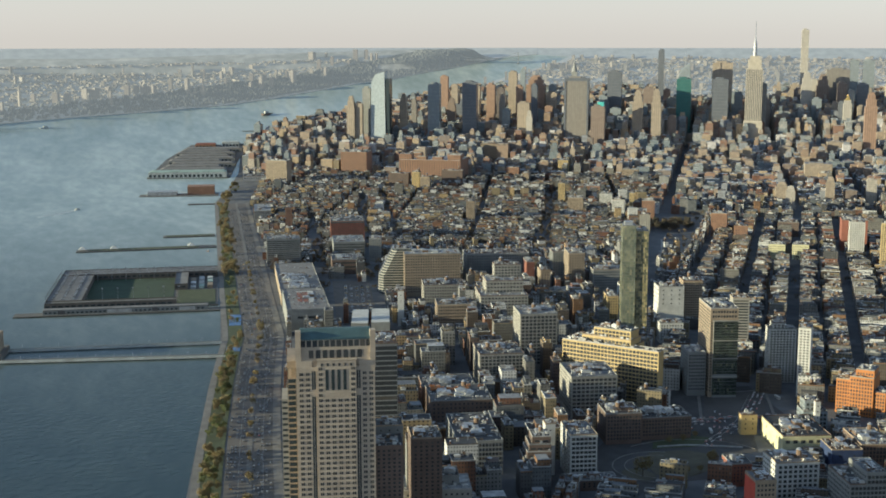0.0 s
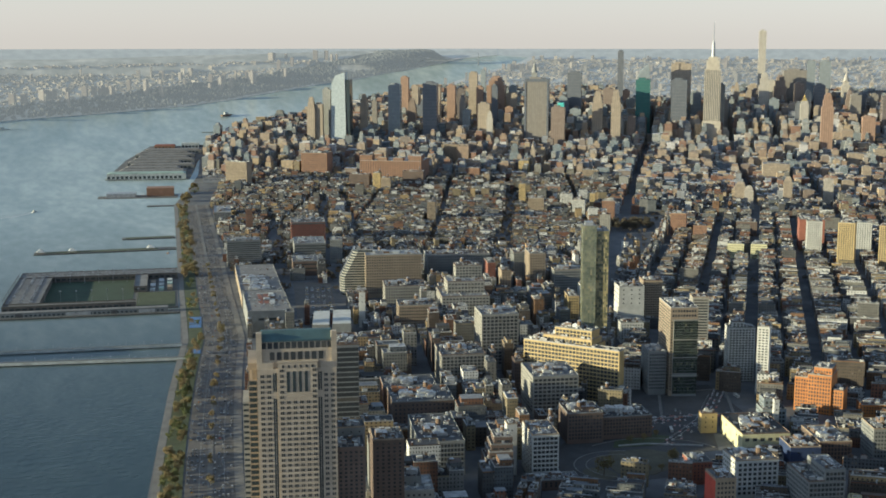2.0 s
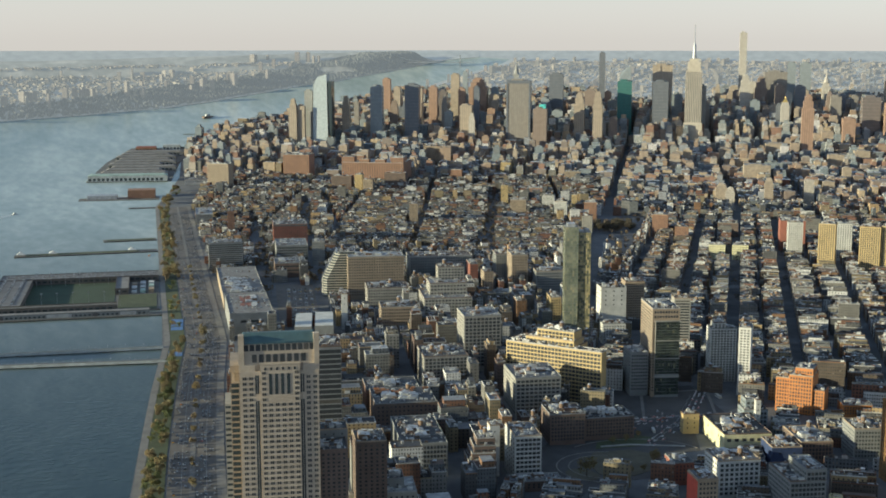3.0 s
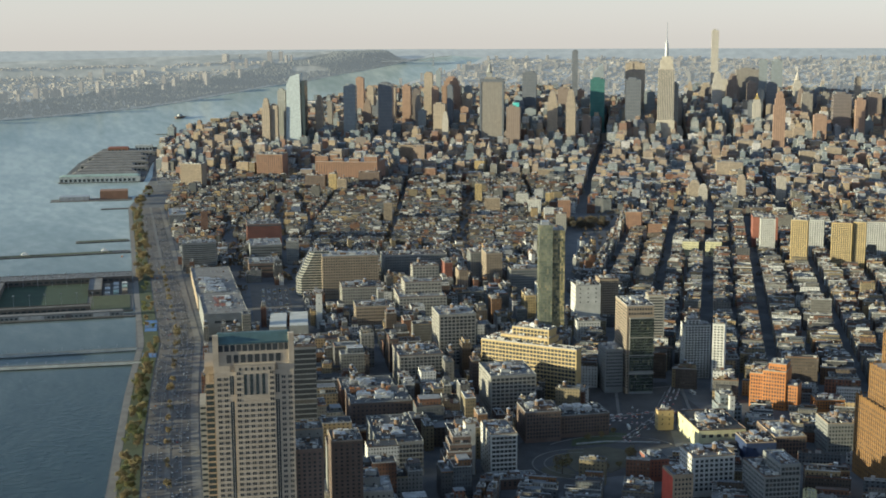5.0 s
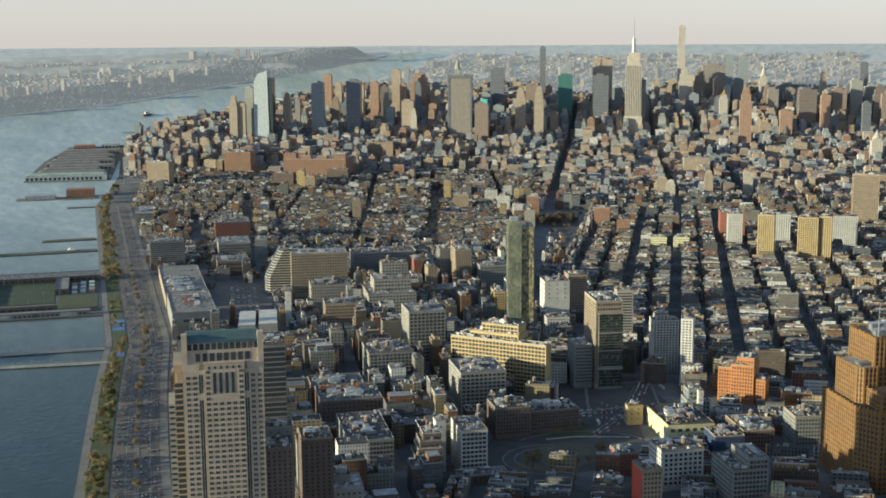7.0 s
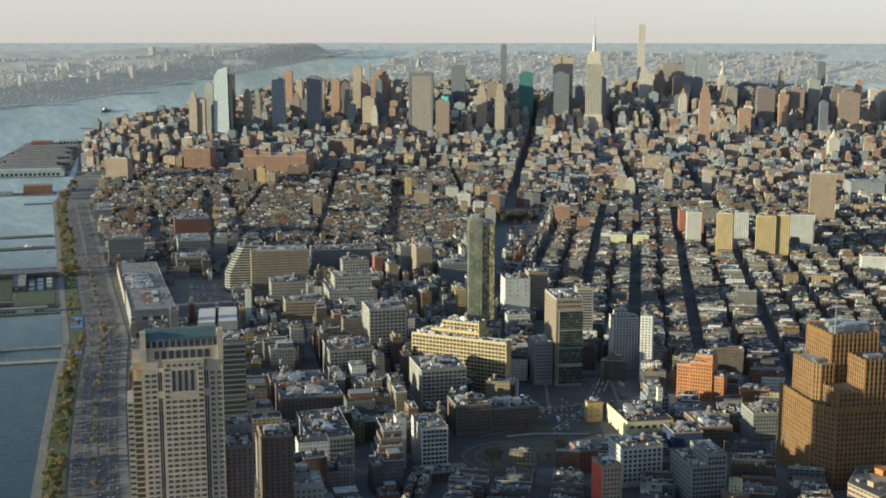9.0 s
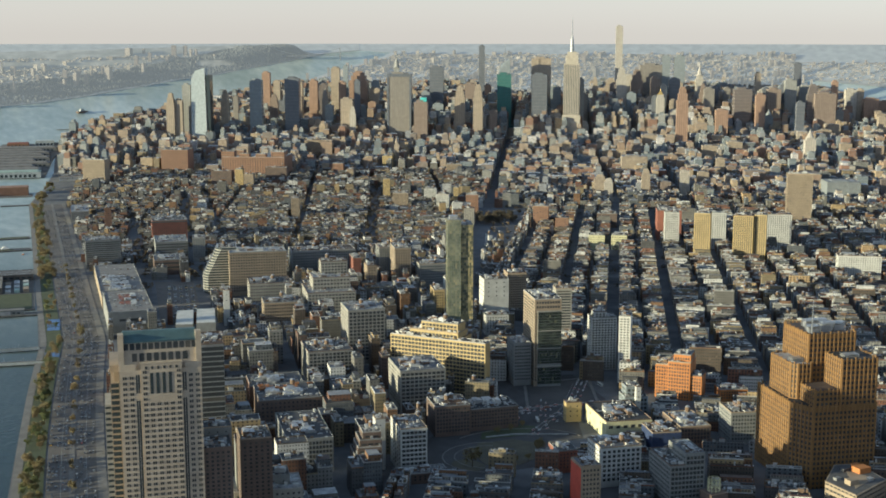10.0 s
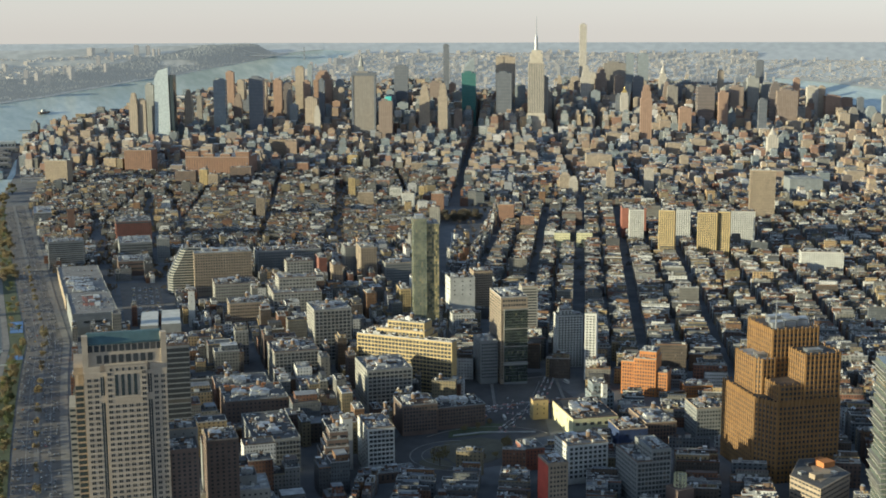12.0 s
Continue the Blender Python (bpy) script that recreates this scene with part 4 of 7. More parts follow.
def corner_office():
    """The office on a pointed plot: ribbon windows between buff bands, a pale parapet and a crowded roof."""
    top = empty("corner_office", site(694, 735, 0), "buff office with dark ribbon windows on a pointed plot", "building")
    taken(694, 735, 0, 58, 70)
    ring = [(2, 2), (50, 20), (56, 60), (36, 66), (2, 38)]
    cx, cy = sum(p[0] for p in ring) / 5, sum(p[1] for p in ring) / 5

    def inset(k):
        return [(cx + (x - cx) * k, cy + (y - cy) * k) for x, y in ring]

    g = Geo()
    g.prism(inset(0.985), -2, 25)
    part("glazing", g, [M_PANES], top, "dark ribbon windows")
    for k in range(6):
        g = Geo()
        g.prism(ring, -2 + k * 4.2 if k else -2, 2.5 if k else 3.0)
        part("band", g, [M_TAN], top)
    pillars = Geo()
    for (ax, ay), (bx, by) in zip(inset(0.996), inset(0.996)[1:] + inset(0.996)[:1]):
        run = math.dist((ax, ay), (bx, by))
        at = Matrix.Translation((ax, ay, 0)) @ Matrix.Rotation(math.atan2(by - ay, bx - ax), 4, "Z")
        for k in range(int(run / 4.5) + 1):
            pillars.box(min(k * 4.5, run - 0.7), -0.05, -2, 0.7, 0.5, 25, 0, 0, at)
    tagged(part("pillar", pillars, [M_TAN], top), kind="stuff")
    g = Geo()
    g.prism(inset(1.01), 23, 1.1)
    part("parapet", g, [M_TAN], top)
    g = Geo()
    g.prism(inset(0.96), 24.1, 0.1)
    part("roof", g, [M_DARK_ROOF], top)
    # a thin buff triangle laid on the darker roof
    g = Geo()
    g.prism([(12, 14), (44, 26), (34, 50)], 24.25, 0.2)
    part("roof_deck", g, [M_TAN], top, "buff triangular patch on the roof")
    for x, y, w, d, h, mat in ((12, 20, 9, 7, 4, M_TAN), (38, 38, 12, 10, 4.5, M_ORANGE), (44, 50, 6, 5, 3.4, M_ORANGE), (10, 34, 5, 4, 2, M_METAL), (34, 22, 4, 4, 2.2, M_METAL), (30, 48, 6, 5, 2.4, M_DARK_ROOF)):
        g = Geo()
        g.box(x, y, 24.2, w, d, h)
        g.box(x - 0.2, y - 0.2, 24.2 + h, w + 0.4, d + 0.4, 0.25, bottom=True)
        part("roof_plant", g, [mat], top)


corner_office()
house("office_block", "grey stone loft with pale west wall", 500, 1362, 10, 44, 50, 66, M_LIME, 9, 14, 11, 3.4, 2.8, 5, 1, 5)
house("printing_loft", "buff stone loft with roof machinery", 430, 1300, 10, 50, 56, 38, M_LIME, 11, 8, 12, 3.2, 2.6, 5, 2, 9)
house("loft", "buff brick loft with sunlit west front", 688, 1538, 16, 15, 40, 42, M_YELLOW, 4, 10, 11, 1.8, 2.0, 4, 1, 2)
house("white_block", "blank white wall of a tall loft", 742, 1494, 14, 34, 30, 60, M_WHITE, 3, 4, 7, 1.5, 1.6, 34, 1, 3)
house("striped_block", "curved block with pale and brown stripes", 788, 1514, 16, 26, 30, 62, M_TAN, 8, 17, 6, 1.9, 1.6, 4, 1, 3)
house("white_house", "low white house with arched roofline", 715, 1434, 16, 30, 24, 26, M_WHITE, 8, 6, 6, 1.5, 1.9, 3, 0, 3)
house("beige_loft", "beige printing loft with a bright end wall", 480, 1812, 12, 84, 44, 65, M_TAN, 22, 14, 9, 1.9, 2.2, 5, 1, 6)
house("loft", "large grey loft with flat roof", 586, 1840, 10, 98, 44, 55, M_GREY, 26, 12, 8, 1.9, 2.2, 4, 2, 6)


def balcony_block():
    """The block whose floors step back towards the street in long rounded balconies."""
    top = empty("terraced_loft", site(448, 1848, 15), "grey block stepping back in curved balconies", "building")
    taken(448, 1848, 15, 60, 50)
    for j in range(18):
        back_by = max(0, j - 7) * 2.0
        g = Geo()
        ring = [(back_by + 8, -0.8), (52, -0.8), (52, 44), (back_by, 44), (back_by, 12), (back_by + 2, 5)]
        g.prism(ring, j * 3.9 - 2, 1.5)
        part("balcony", g, [M_LIME], top)
        g = Geo()
        g.prism([(back_by + 9, 0.8), (51, 0.8), (51, 43), (back_by + 1.5, 43), (back_by + 1.5, 12.5), (back_by + 3.4, 6)], j * 3.9 - 0.5, 2.4)
        part("storey", g, [M_GLASS], top)
    roof_kit(top, random.Random(2), 24, 4, 68, 26, 36, 1, 4)


balcony_block()
stepped("stepped_loft", "grey stepped loft tower with lit terraces", 520, 1570, 12, [(0, 0, 64, 70, -2, 46), (10, 22, 50, 44, 46, 62), (24, 48, 36, 24, 62, 79)], M_LIME, 4.5, 4.2, 2.8, 2.0)
house("white_fin", "slim white party wall tower", 421, 1625, 14, 8, 22, 48, M_WHITE, 1, 2, 2, 1, 1.4, 30, 0, 0)
house("stone_loft", "tan stone loft with cornice", 463, 1580, 12, 52, 40, 36, M_TAN, 16, 7, 10, 1.7, 2.2, 4, 1, 6)
house("stone_loft", "grey loft with crowded roof", 476, 1692, 12, 58, 50, 40, M_LIME, 16, 8, 10, 1.7, 2.2, 4, 1, 7)
house("tall_loft", "tall loft with gold-lit side", 707, 1722, 14, 24, 50, 70, M_TAN, 6, 16, 13, 1.8, 2.2, 4, 1, 3)
house("tall_loft", "tall grey stone loft", 706, 1783, 14, 24, 40, 62, M_GREY, 6, 14, 12, 1.8, 2.2, 4, 1, 3)
house("grey_loft", "broad grey-green stone loft", 733, 1690, 14, 52, 34, 49, M_GREY, 16, 11, 8, 1.8, 2.0, 4, 1, 5)
house("red_slab", "slim red and white slab", 657, 1765, 12, 12, 40, 52, M_RED, 3, 12, 8, 1.4, 1.6, 4, 0, 1)
house("tan_slab", "slim tan brick slab", 653, 1696, 12, 14, 30, 52, M_TAN, 3, 12, 6, 1.6, 1.8, 4, 0, 1)
house("pale_low_block", "pale low block with blue-grey roof", 652, 1646, 12, 32, 30, 30, M_LIME, 9, 6, 7, 1.7, 2.0, 4, 0, 4)
house("brick_tower", "slim brick tower lit from the river", 419, 2511, 10, 13, 26, 48, M_RUST, 4, 12, 7, 1.3, 1.5, 4, 1, 1)
house("riverside_block", "low pale riverside block", 380, 2679, 8, 36, 110, 22, M_LIME, 10, 5, 24, 1.6, 1.8, 3, 0, 6)
house("market_roof", "low hall with a broad pale metal roof", 462, 3440, 9, 62, 70, 14, M_METAL, 10, 1, 0, 3, 2, 6, 0, 1)
house("loft", "plain grey block by a wide street", 500, 2126, 14, 21, 36, 40, M_GREY, 5, 8, 8, 1.7, 2.0, 5, 0, 2)
for e, n in ((1180, 1952), (1216, 1934)):
    house("town_house_row", "cream town house row with pitched cornice", e, n, 32, 28, 24, 26, M_CREAM, 9, 5, 5, 1.3, 1.9, 3, 0, 6)
house("brown_block", "red-brown brick apartment block", 1201, 2112, 32, 25, 30, 35, M_RUST, 8, 10, 8, 1.5, 1.6, 3, 1, 2)
house("brown_block", "red-brown brick apartment block", 1207, 2212, 32, 30, 34, 45, M_RUST, 9, 13, 9, 1.5, 1.6, 3, 1, 2)
house("hall", "dark hall with a green roof", 1333, 2176, 32, 40, 40, 28, M_BROWN, 10, 5, 8, 1.6, 2.4, 5, 0, 2)


def mid_block(e, n, w, h, wall, brg=28, d=30):
    """An apartment house that stands out of the low district."""
    house("apartment_house", {"M_RUST": "rust", "tan_brick": "tan", "white_brick": "white", "brown_brick": "brown", "rust_brick": "rust brick", "buff_brick": "sunlit buff", "limestone": "pale stone"}.get(wall.name, "grey") + " apartment house above low roofs",
          e, n, brg, w, d, h, wall, max(3, int(w / 3.4)), max(4, int(h / 3.3)), max(3, int(d / 3.4)), 1.6, 1.7, 3.5, 1, 3)


mid_block(787, 3122, 51, 45, M_BROWN)
mid_block(840, 3091, 19, 50, M_YELLOW, 28, 20)
mid_block(852, 3058, 24, 40, M_TAN, 28, 20)
mid_block(935, 3147, 54, 45, M_BROWN)
mid_block(804, 2525, 17, 45, M_TAN, 20, 40)
mid_block(1135, 3211, 33, 42, M_RUST)
mid_block(1145, 3112, 16, 35, M_TAN)
mid_block(1100, 2748, 15, 50, M_YELLOW, 25, 26)
mid_block(1060, 2592, 34, 36, M_TAN, 25, 40)
mid_block(1139, 2531, 27, 36, M_WHITE)
mid_block(1169, 2667, 28, 32, M_WHITE, 28, 26)
mid_block(1164, 2433, 26, 45, M_RUST)
mid_block(1365, 3232, 18, 45, M_TAN)
mid_block(1327, 3203, 17, 45, M_LIME)
mid_block(1489, 3796, 24, 60, M_TAN, 28, 40)
mid_block(1310, 3277, 27, 50, M_YELLOW, 28, 40)
mid_block(1213, 2601, 11, 40, M_YELLOW, 28, 20)
mid_block(1415, 3081, 41, 40, M_TAN)
mid_block(1141, 3046, 66, 17, M_WHITE, 28, 50)
mid_block(1242, 3754, 68, 60, M_TAN, 28, 60)
mid_block(1184, 2850, 60, 30, M_RUST, 28, 24)
mid_block(1089, 2285, 20, 38, M_LIME, 28, 24)
mid_block(1870, 4331, 60, 55, M_RUST, 28, 50)


def flat_shed(name, label, e, n, brg, w, d, h, wall, roof, strips=0):
    """A low shed with a coloured flat roof and rows of roof lights."""
    top = empty(name, site(e, n, brg), label, "shed")
    taken(e, n, brg, w, d)
    g = Geo()
    g.box(0, 0, -2, w, d, h + 2)
    part("wall", g, [wall], top)
    g = Geo()
    g.box(0.5, 0.5, h, w - 1, d - 1, 0.3)
    part("roof", g, [roof], top)
    for i in range(strips):
        g = Geo()
        g.box(3 + i * (w - 6) / strips, 4, h + 0.3, (w - 6) / strips * 0.55, d - 8, 1.2)
        part("roof_light", g, [M_WHITE if i % 2 else M_RED], top)


flat_shed("white_shed", "low shed with a white flat roof", 341, 1556, 14, 22, 84, 24, M_GREY, M_WHITE)
flat_shed("white_shed", "long shed with a white flat roof", 366, 1550, 14, 24, 84, 25, M_GREY, M_WHITE)
top = empty("roof_deck", site(295, 1688, 9, 30.3), "red roof courts with white borders on a depot", "roof deck")
for i in range(2):
    for j in range(3):
        g = Geo()
        g.box(i * 8 + 1, j * 23 + 1, 0, 6.6, 20, 0.25)
        part("red_panel", g, [M_RED], top, "red painted roof panel")
g = Geo()
g.box(16.5, -2, 0, 7, 76, 0.5)
g.box(-0.5, 70, 0, 16.5, 3, 0.5)
part("white_border", g, [M_WHITE], top, "white roof border")


def tower_skin(name, colour, bay, storey, wide, tall, glass, shine=0.2):
    """Window bays drawn together in tall strips, as they read from kilometres away."""
    return facade(name, [(0.0, colour), (0.5, tuple(c * 0.93 for c in colour))], bay, storey, wide, tall, glass, shine, blinds=False)


# tones raised and cooled to imitate haze on the far towers
SKIN = {"black_glass": tower_skin("black_glass_wall", (0.150, 0.160, 0.180), 9.0, 12.0, 0.84, 0.8, (0.110, 0.120, 0.140), 0.1),
        "brown_glass": tower_skin("brown_glass_wall", (0.165, 0.142, 0.135), 8.0, 12.0, 0.8, 0.7, (0.125, 0.112, 0.110), 0.12),
        "penn": tower_skin("grey_brown_wall", (0.225, 0.207, 0.185), 7.0, 60.0, 0.5, 0.96, (0.185, 0.173, 0.157)),
        "brown": tower_skin("brown_tower_wall", (0.243, 0.196, 0.163), 7.0, 40.0, 0.42, 0.95, (0.17, 0.135, 0.115)),
        "grey": tower_skin("grey_tower_wall", (0.288, 0.288, 0.270), 7.0, 50.0, 0.45, 0.96, (0.20, 0.205, 0.205)),
        "teal": tower_skin("green_glass_wall", (0.054, 0.144, 0.135), 8.0, 12.0, 0.85, 0.8, (0.05, 0.125, 0.12), 0.1),
        "tan": tower_skin("tan_tower_wall", (0.360, 0.302, 0.232), 7.0, 45.0, 0.4, 0.95, (0.225, 0.195, 0.16)),
        "blue": tower_skin("blue_glass_wall", (0.243, 0.266, 0.279), 8.0, 14.0, 0.85, 0.78, (0.19, 0.215, 0.235), 0.1),
        "pale": tower_skin("pale_tower_wall", (0.450, 0.415, 0.360), 7.0, 50.0, 0.4, 0.96, (0.29, 0.275, 0.25)),
        "orange": tower_skin("orange_tower_wall", (0.324, 0.216, 0.155), 7.0, 45.0, 0.4, 0.95, (0.21, 0.15, 0.115))}


def low_skin(style):
    """The same walls on lower houses, where single storeys can be told apart."""
    stops = [(e.position, tuple(e.color)[:3]) for nd in SKIN[style].node_tree.nodes if nd.type == "VALTORGB" and nd.color_ramp.interpolation == "CONSTANT" for e in nd.color_ramp.elements][:2]
    wall = stops[0][1]
    return facade("low_" + SKIN[style].name, [(0.0, wall), (0.4, tuple(c * 0.85 for c in wall)), (0.7, tuple(c * 1.1 for c in wall))], 4.4, 4.6, 0.5, 0.5, tuple(0.45 * c for c in wall), 0.3)


LOW_SKIN = {style: low_skin(style) for style in SKIN}
M_GOLD_ROOF = plain("gilded_tiles", (0.55, 0.40, 0.14), 0.35, 0.6, size=0.3)
M_COPPER_ROOF = plain("bright_copper_roof", (0.10, 0.42, 0.40), 0.6, size=0.2)


def spike(g, x, y, z, half, rise, taper, sides=4, wall=0):
    g.prism([(x + half * math.cos(math.pi * (2 * i + 1) / sides) * 1.2, y + half * math.sin(math.pi * (2 * i + 1) / sides) * 1.2) for i in range(sides)], z, rise, wall, wall, None, taper)


def far_tower(e, n, w, h, style, crown="flat", deep=0.0):
    """A tower of the far district: a shaft of window bays on a broad foot and a crown of its own kind."""
    rnd = random.Random(int(e * 3 + n))
    brg, d = 29, deep or w * rnd.uniform(0.6, 0.9)
    t = radians(brg)
    e, n = e - w / 2 * math.cos(t), n + w / 2 * math.sin(t)
    kinds = {"flat": "a flat top", "step": "a stepped top", "spire": "a needle spire", "gilded": "a gilded pyramid roof", "crystal": "a slanted glass crown", "frame": "dark corner frames", "copper": "a bright green roof box"}
    if h < 85:
        top = empty("apartment_building", site(e, n, brg), f"{LOOK[style]} apartment building with {kinds[crown]} above lower houses", "building", "mid-rise blocks of the far district")
    else:
        top = empty("skyscraper", site(e, n, brg), f"{LOOK[style]} skyscraper with {kinds[crown]} among towers", "skyscraper", "towers of the far district")
    taken(e, n, brg, w, d, 3)
    skin = SKIN[style] if h >= 85 else LOW_SKIN[style]
    shoulder = {"step": 0.8, "spire": 0.74, "gilded": 0.84, "crystal": 0.8}.get(crown, 1.0) * h
    g = Geo()
    g.box(-w * 0.12, -d * 0.12, -2, w * 1.24, d * 1.24, h * 0.16 + 2, 0, 1)
    part("foot", g, [skin, M_ROOF_HAZED], top)
    g = Geo()
    g.box(0, 0, h * 0.16, w, d, shoulder - h * 0.16, 0, 1)
    part("shaft", g, [skin, M_ROOF_HAZED], top)
    g = Geo()
    if crown == "step":
        for q, z0, z1 in ((0.1, 0.8, 0.9), (0.2, 0.9, 0.97), (0.3, 0.97, 1.0)):
            g.box(w * q, d * q, h * z0, w * (1 - 2 * q), d * (1 - 2 * q), h * (z1 - z0), 0, 1)
    elif crown == "spire":
        g.box(w * 0.14, d * 0.14, h * 0.74, w * 0.72, d * 0.72, h * 0.06, 0, 1)
        spike(g, w / 2, d / 2, h * 0.8, w * 0.32, h * 0.11, 0.4, 8)
        spike(g, w / 2, d / 2, h * 0.91, w * 0.1, h * 0.09, 0.15, 8)
    elif crown == "gilded":
        g.box(w * 0.1, d * 0.1, h * 0.84, w * 0.8, d * 0.8, h * 0.06, 0, 1)
        spike(g, w / 2, d / 2, h * 0.90, w * 0.34, h * 0.08, 0.2, 4, 1)
        spike(g, w / 2, d / 2, h * 0.98, w * 0.06, h * 0.03, 0.3, 6, 1)
    elif crown == "crystal":
        k = len(g.v)
        z0, z1, z2 = h * 0.8, h, h * 0.9
        g.v += [(0, 0, z0), (w, 0, z0), (w, d, z0), (0, d, z0), (w * 0.18, d * 0.1, z2), (w * 0.9, d * 0.1, z1), (w * 0.86, d * 0.9, z1 * 0.97), (w * 0.2, d * 0.9, z2 * 1.02)]
        for f in ((0, 1, 5, 4), (1, 2, 6, 5), (2, 3, 7, 6), (3, 0, 4, 7), (4, 5, 6, 7)):
            g.f.append(tuple(k + i for i in f))
            g.uv += [(0, 0), (w, 0), (w, h * 0.2), (0, h * 0.2)]
            g.m.append(0)
        spike(g, w * 0.55, d * 0.5, h * 0.95, 1.3, h * 0.24, 0.3, 6)
    else:
        g.box(w * 0.18, d * 0.2, h, w * 0.5, d * 0.6, min(7, h * 0.04), 0, 1)
        g.box(w * 0.74, d * 0.3, h, w * 0.12, d * 0.3, min(4, h * 0.025), 0, 1)
    part("crown", g, [skin, M_GOLD_ROOF if crown == "gilded" else M_ROOF_HAZED], top)
    if crown == "frame":
        for x in (-1.5, w - 5):
            g = Geo()
            g.box(x, -1.2, h * 0.16, 6.5, 6, h * 0.84 + 1)
            part("corner_frame", g, [SKIN["black_glass"]], top, "dark corner frame")
        g = Geo()
        g.box(-1.5, -1.3, h - 9, w + 3, d + 2, 10.5)
        part("top_band", g, [SKIN["black_glass"]], top, "dark plant storey")
    if crown == "copper":
        g = Geo()
        g.box(w * 0.45, d * 0.2, h + 1, w * 0.45, d * 0.6, 13)
        part("roof_box", g, [M_COPPER_ROOF], top, "bright green roof box")
    return top


def empire_tower():
    e, n = 2272, 3950
    top = empty("skyscraper", site(e, n, 29), "tall limestone art deco skyscraper with a mast", "skyscraper", "towers of the far district")
    taken(e - 20, n, 29, 100, 60)
    g = Geo()
    g.box(-18, -4, -2, 92, 60, 30)
    g.box(-4, 0, 28, 64, 50, 70)
    g.box(0, 3, 98, 56, 44, 182)
    g.box(6, 5, 280, 44, 40, 30)
    g.box(12, 8, 310, 32, 30, 12)
    part("shaft", g, [M_PALE_STONE], top)
    g = Geo()
    for k in range(9):
        g.box(3 + k * 6, 2.7, 100, 2.4, 0.3, 176)
    for k in range(7):
        g.box(-0.3, 6 + k * 6, 100, 0.3, 2.4, 176)
    tagged(part("window_strip", g, [M_STRIP], top), kind="stuff")
    g = Geo()
    ring = [(28 + 7 * math.cos(i * math.pi / 6), 24 + 7 * math.sin(i * math.pi / 6)) for i in range(12)]
    g.prism(ring, 322, 44, 0, 0, None, 0.75)
    g.prism([(28 + (a - 28) * 0.74, 24 + (b - 24) * 0.74) for a, b in ring], 366, 14, 0, 0, None, 0.3)
    part("crown", g, [M_METAL], top)
    g = Geo()
    g.prism([(28 + 1.8 * math.cos(i * math.pi / 3), 24 + 1.8 * math.sin(i * math.pi / 3)) for i in range(6)], 380, 62, 0, 0, None, 0.3)
    part("mast", g, [M_METAL], top)


def slanted_tower():
    """The tall glass tower by the river with its sloping top."""
    top = empty("skyscraper", site(1040, 4385, 29), "silvery glass tower with a sloping top beside the river", "skyscraper", "towers of the far district")
    taken(1030, 4380, 29, 80, 60)
    g = Geo()
    k = [(0, 0), (56, 0), (56, 45), (0, 45)]
    g.prism(k, -2, 232, 0, 0, None, 0.86)
    x0, x1, y0, y1 = 4, 52, 3, 42
    n = len(g.v)
    g.v += [(x0, y0, 230), (x1, y0, 230), (x1, y1, 230), (x0, y1, 230), (x0 + 14, y0, 258), (x1, y0, 268), (x1, y1, 268), (x0 + 14, y1, 258)]
    for f in ((0, 1, 5, 4), (1, 2, 6, 5), (2, 3, 7, 6), (3, 0, 4, 7), (4, 5, 6, 7)):
        g.f.append(tuple(n + i for i in f))
        g.uv += [(0, 0)] * 4
        g.m.append(0)
    part("shaft", g, [M_WHITE_GLASS], top)
    # a darker box along the tower's right side
    g = Geo()
    g.box(57, 4, -2, 12, 40, 246)
    part("dark_side", g, [M_GLASS], top, "dark right side of the tower")


empire_tower()
slanted_tower()
far_tower(1435, 4475, 52, 224, "black_glass")
far_tower(1310, 4514, 44, 218, "blue", "flat")
far_tower(1707, 4110, 81, 246, "penn", "frame")
far_tower(1716, 3943, 46, 158, "brown", "copper")
far_tower(1891, 3862, 32, 217, "tan", "step")
far_tower(2047, 4055, 28, 115, "brown")
far_tower(2244, 4356, 54, 232, "teal")
far_tower(2706, 4903, 85, 280, "tan", "flat")
far_tower(2266, 4117, 56, 237, "black_glass")
far_tower(2668, 4881, 49, 110, "black_glass")
far_tower(2397, 4043, 24, 222, "grey", "flat")
far_tower(3193, 4782, 97, 250, "penn", "flat")
far_tower(3006, 4606, 51, 237, "brown", "step")
far_tower(3437, 5433, 34, 421, "pale")
far_tower(2845, 4472, 42, 251, "pale", "step")
far_tower(2676, 3977, 23, 155, "black_glass")
far_tower(2724, 3922, 48, 111, "pale", "step")
far_tower(2665, 3924, 29, 184, "pale", "gilded")
far_tower(2418, 3434, 37, 216, "orange", "step")
far_tower(2875, 5830, 29, 323, "black_glass", "flat")
far_tower(2138, 5176, 32, 300, "grey", "spire")
far_tower(2216, 4924, 58, 245, "black_glass")
far_tower(1921, 4070, 36, 205, "tan", "step")
far_tower(1931, 5257, 22, 247, "blue")
far_tower(1957, 5460, 39, 232, "tan")
far_tower(1202, 4544, 27, 185, "tan", "step")
far_tower(971, 4394, 28, 184, "tan", "step")
far_tower(998, 4388, 28, 158, "tan")
far_tower(1048, 4479, 29, 206, "grey")
far_tower(1120, 4700, 44, 150, "orange", "flat")
far_tower(3455, 4782, 36, 250, "pale", "spire")
far_tower(4433, 5287, 40, 234, "black_glass")
far_tower(3293, 3763, 78, 164, "brown")
far_tower(3764, 4146, 47, 155, "pale")
far_tower(3762, 4024, 59, 123, "orange")
far_tower(2938, 3796, 62, 185, "brown_glass")
far_tower(2925, 3679, 33, 170, "orange")
far_tower(3150, 3883, 49, 178, "brown")
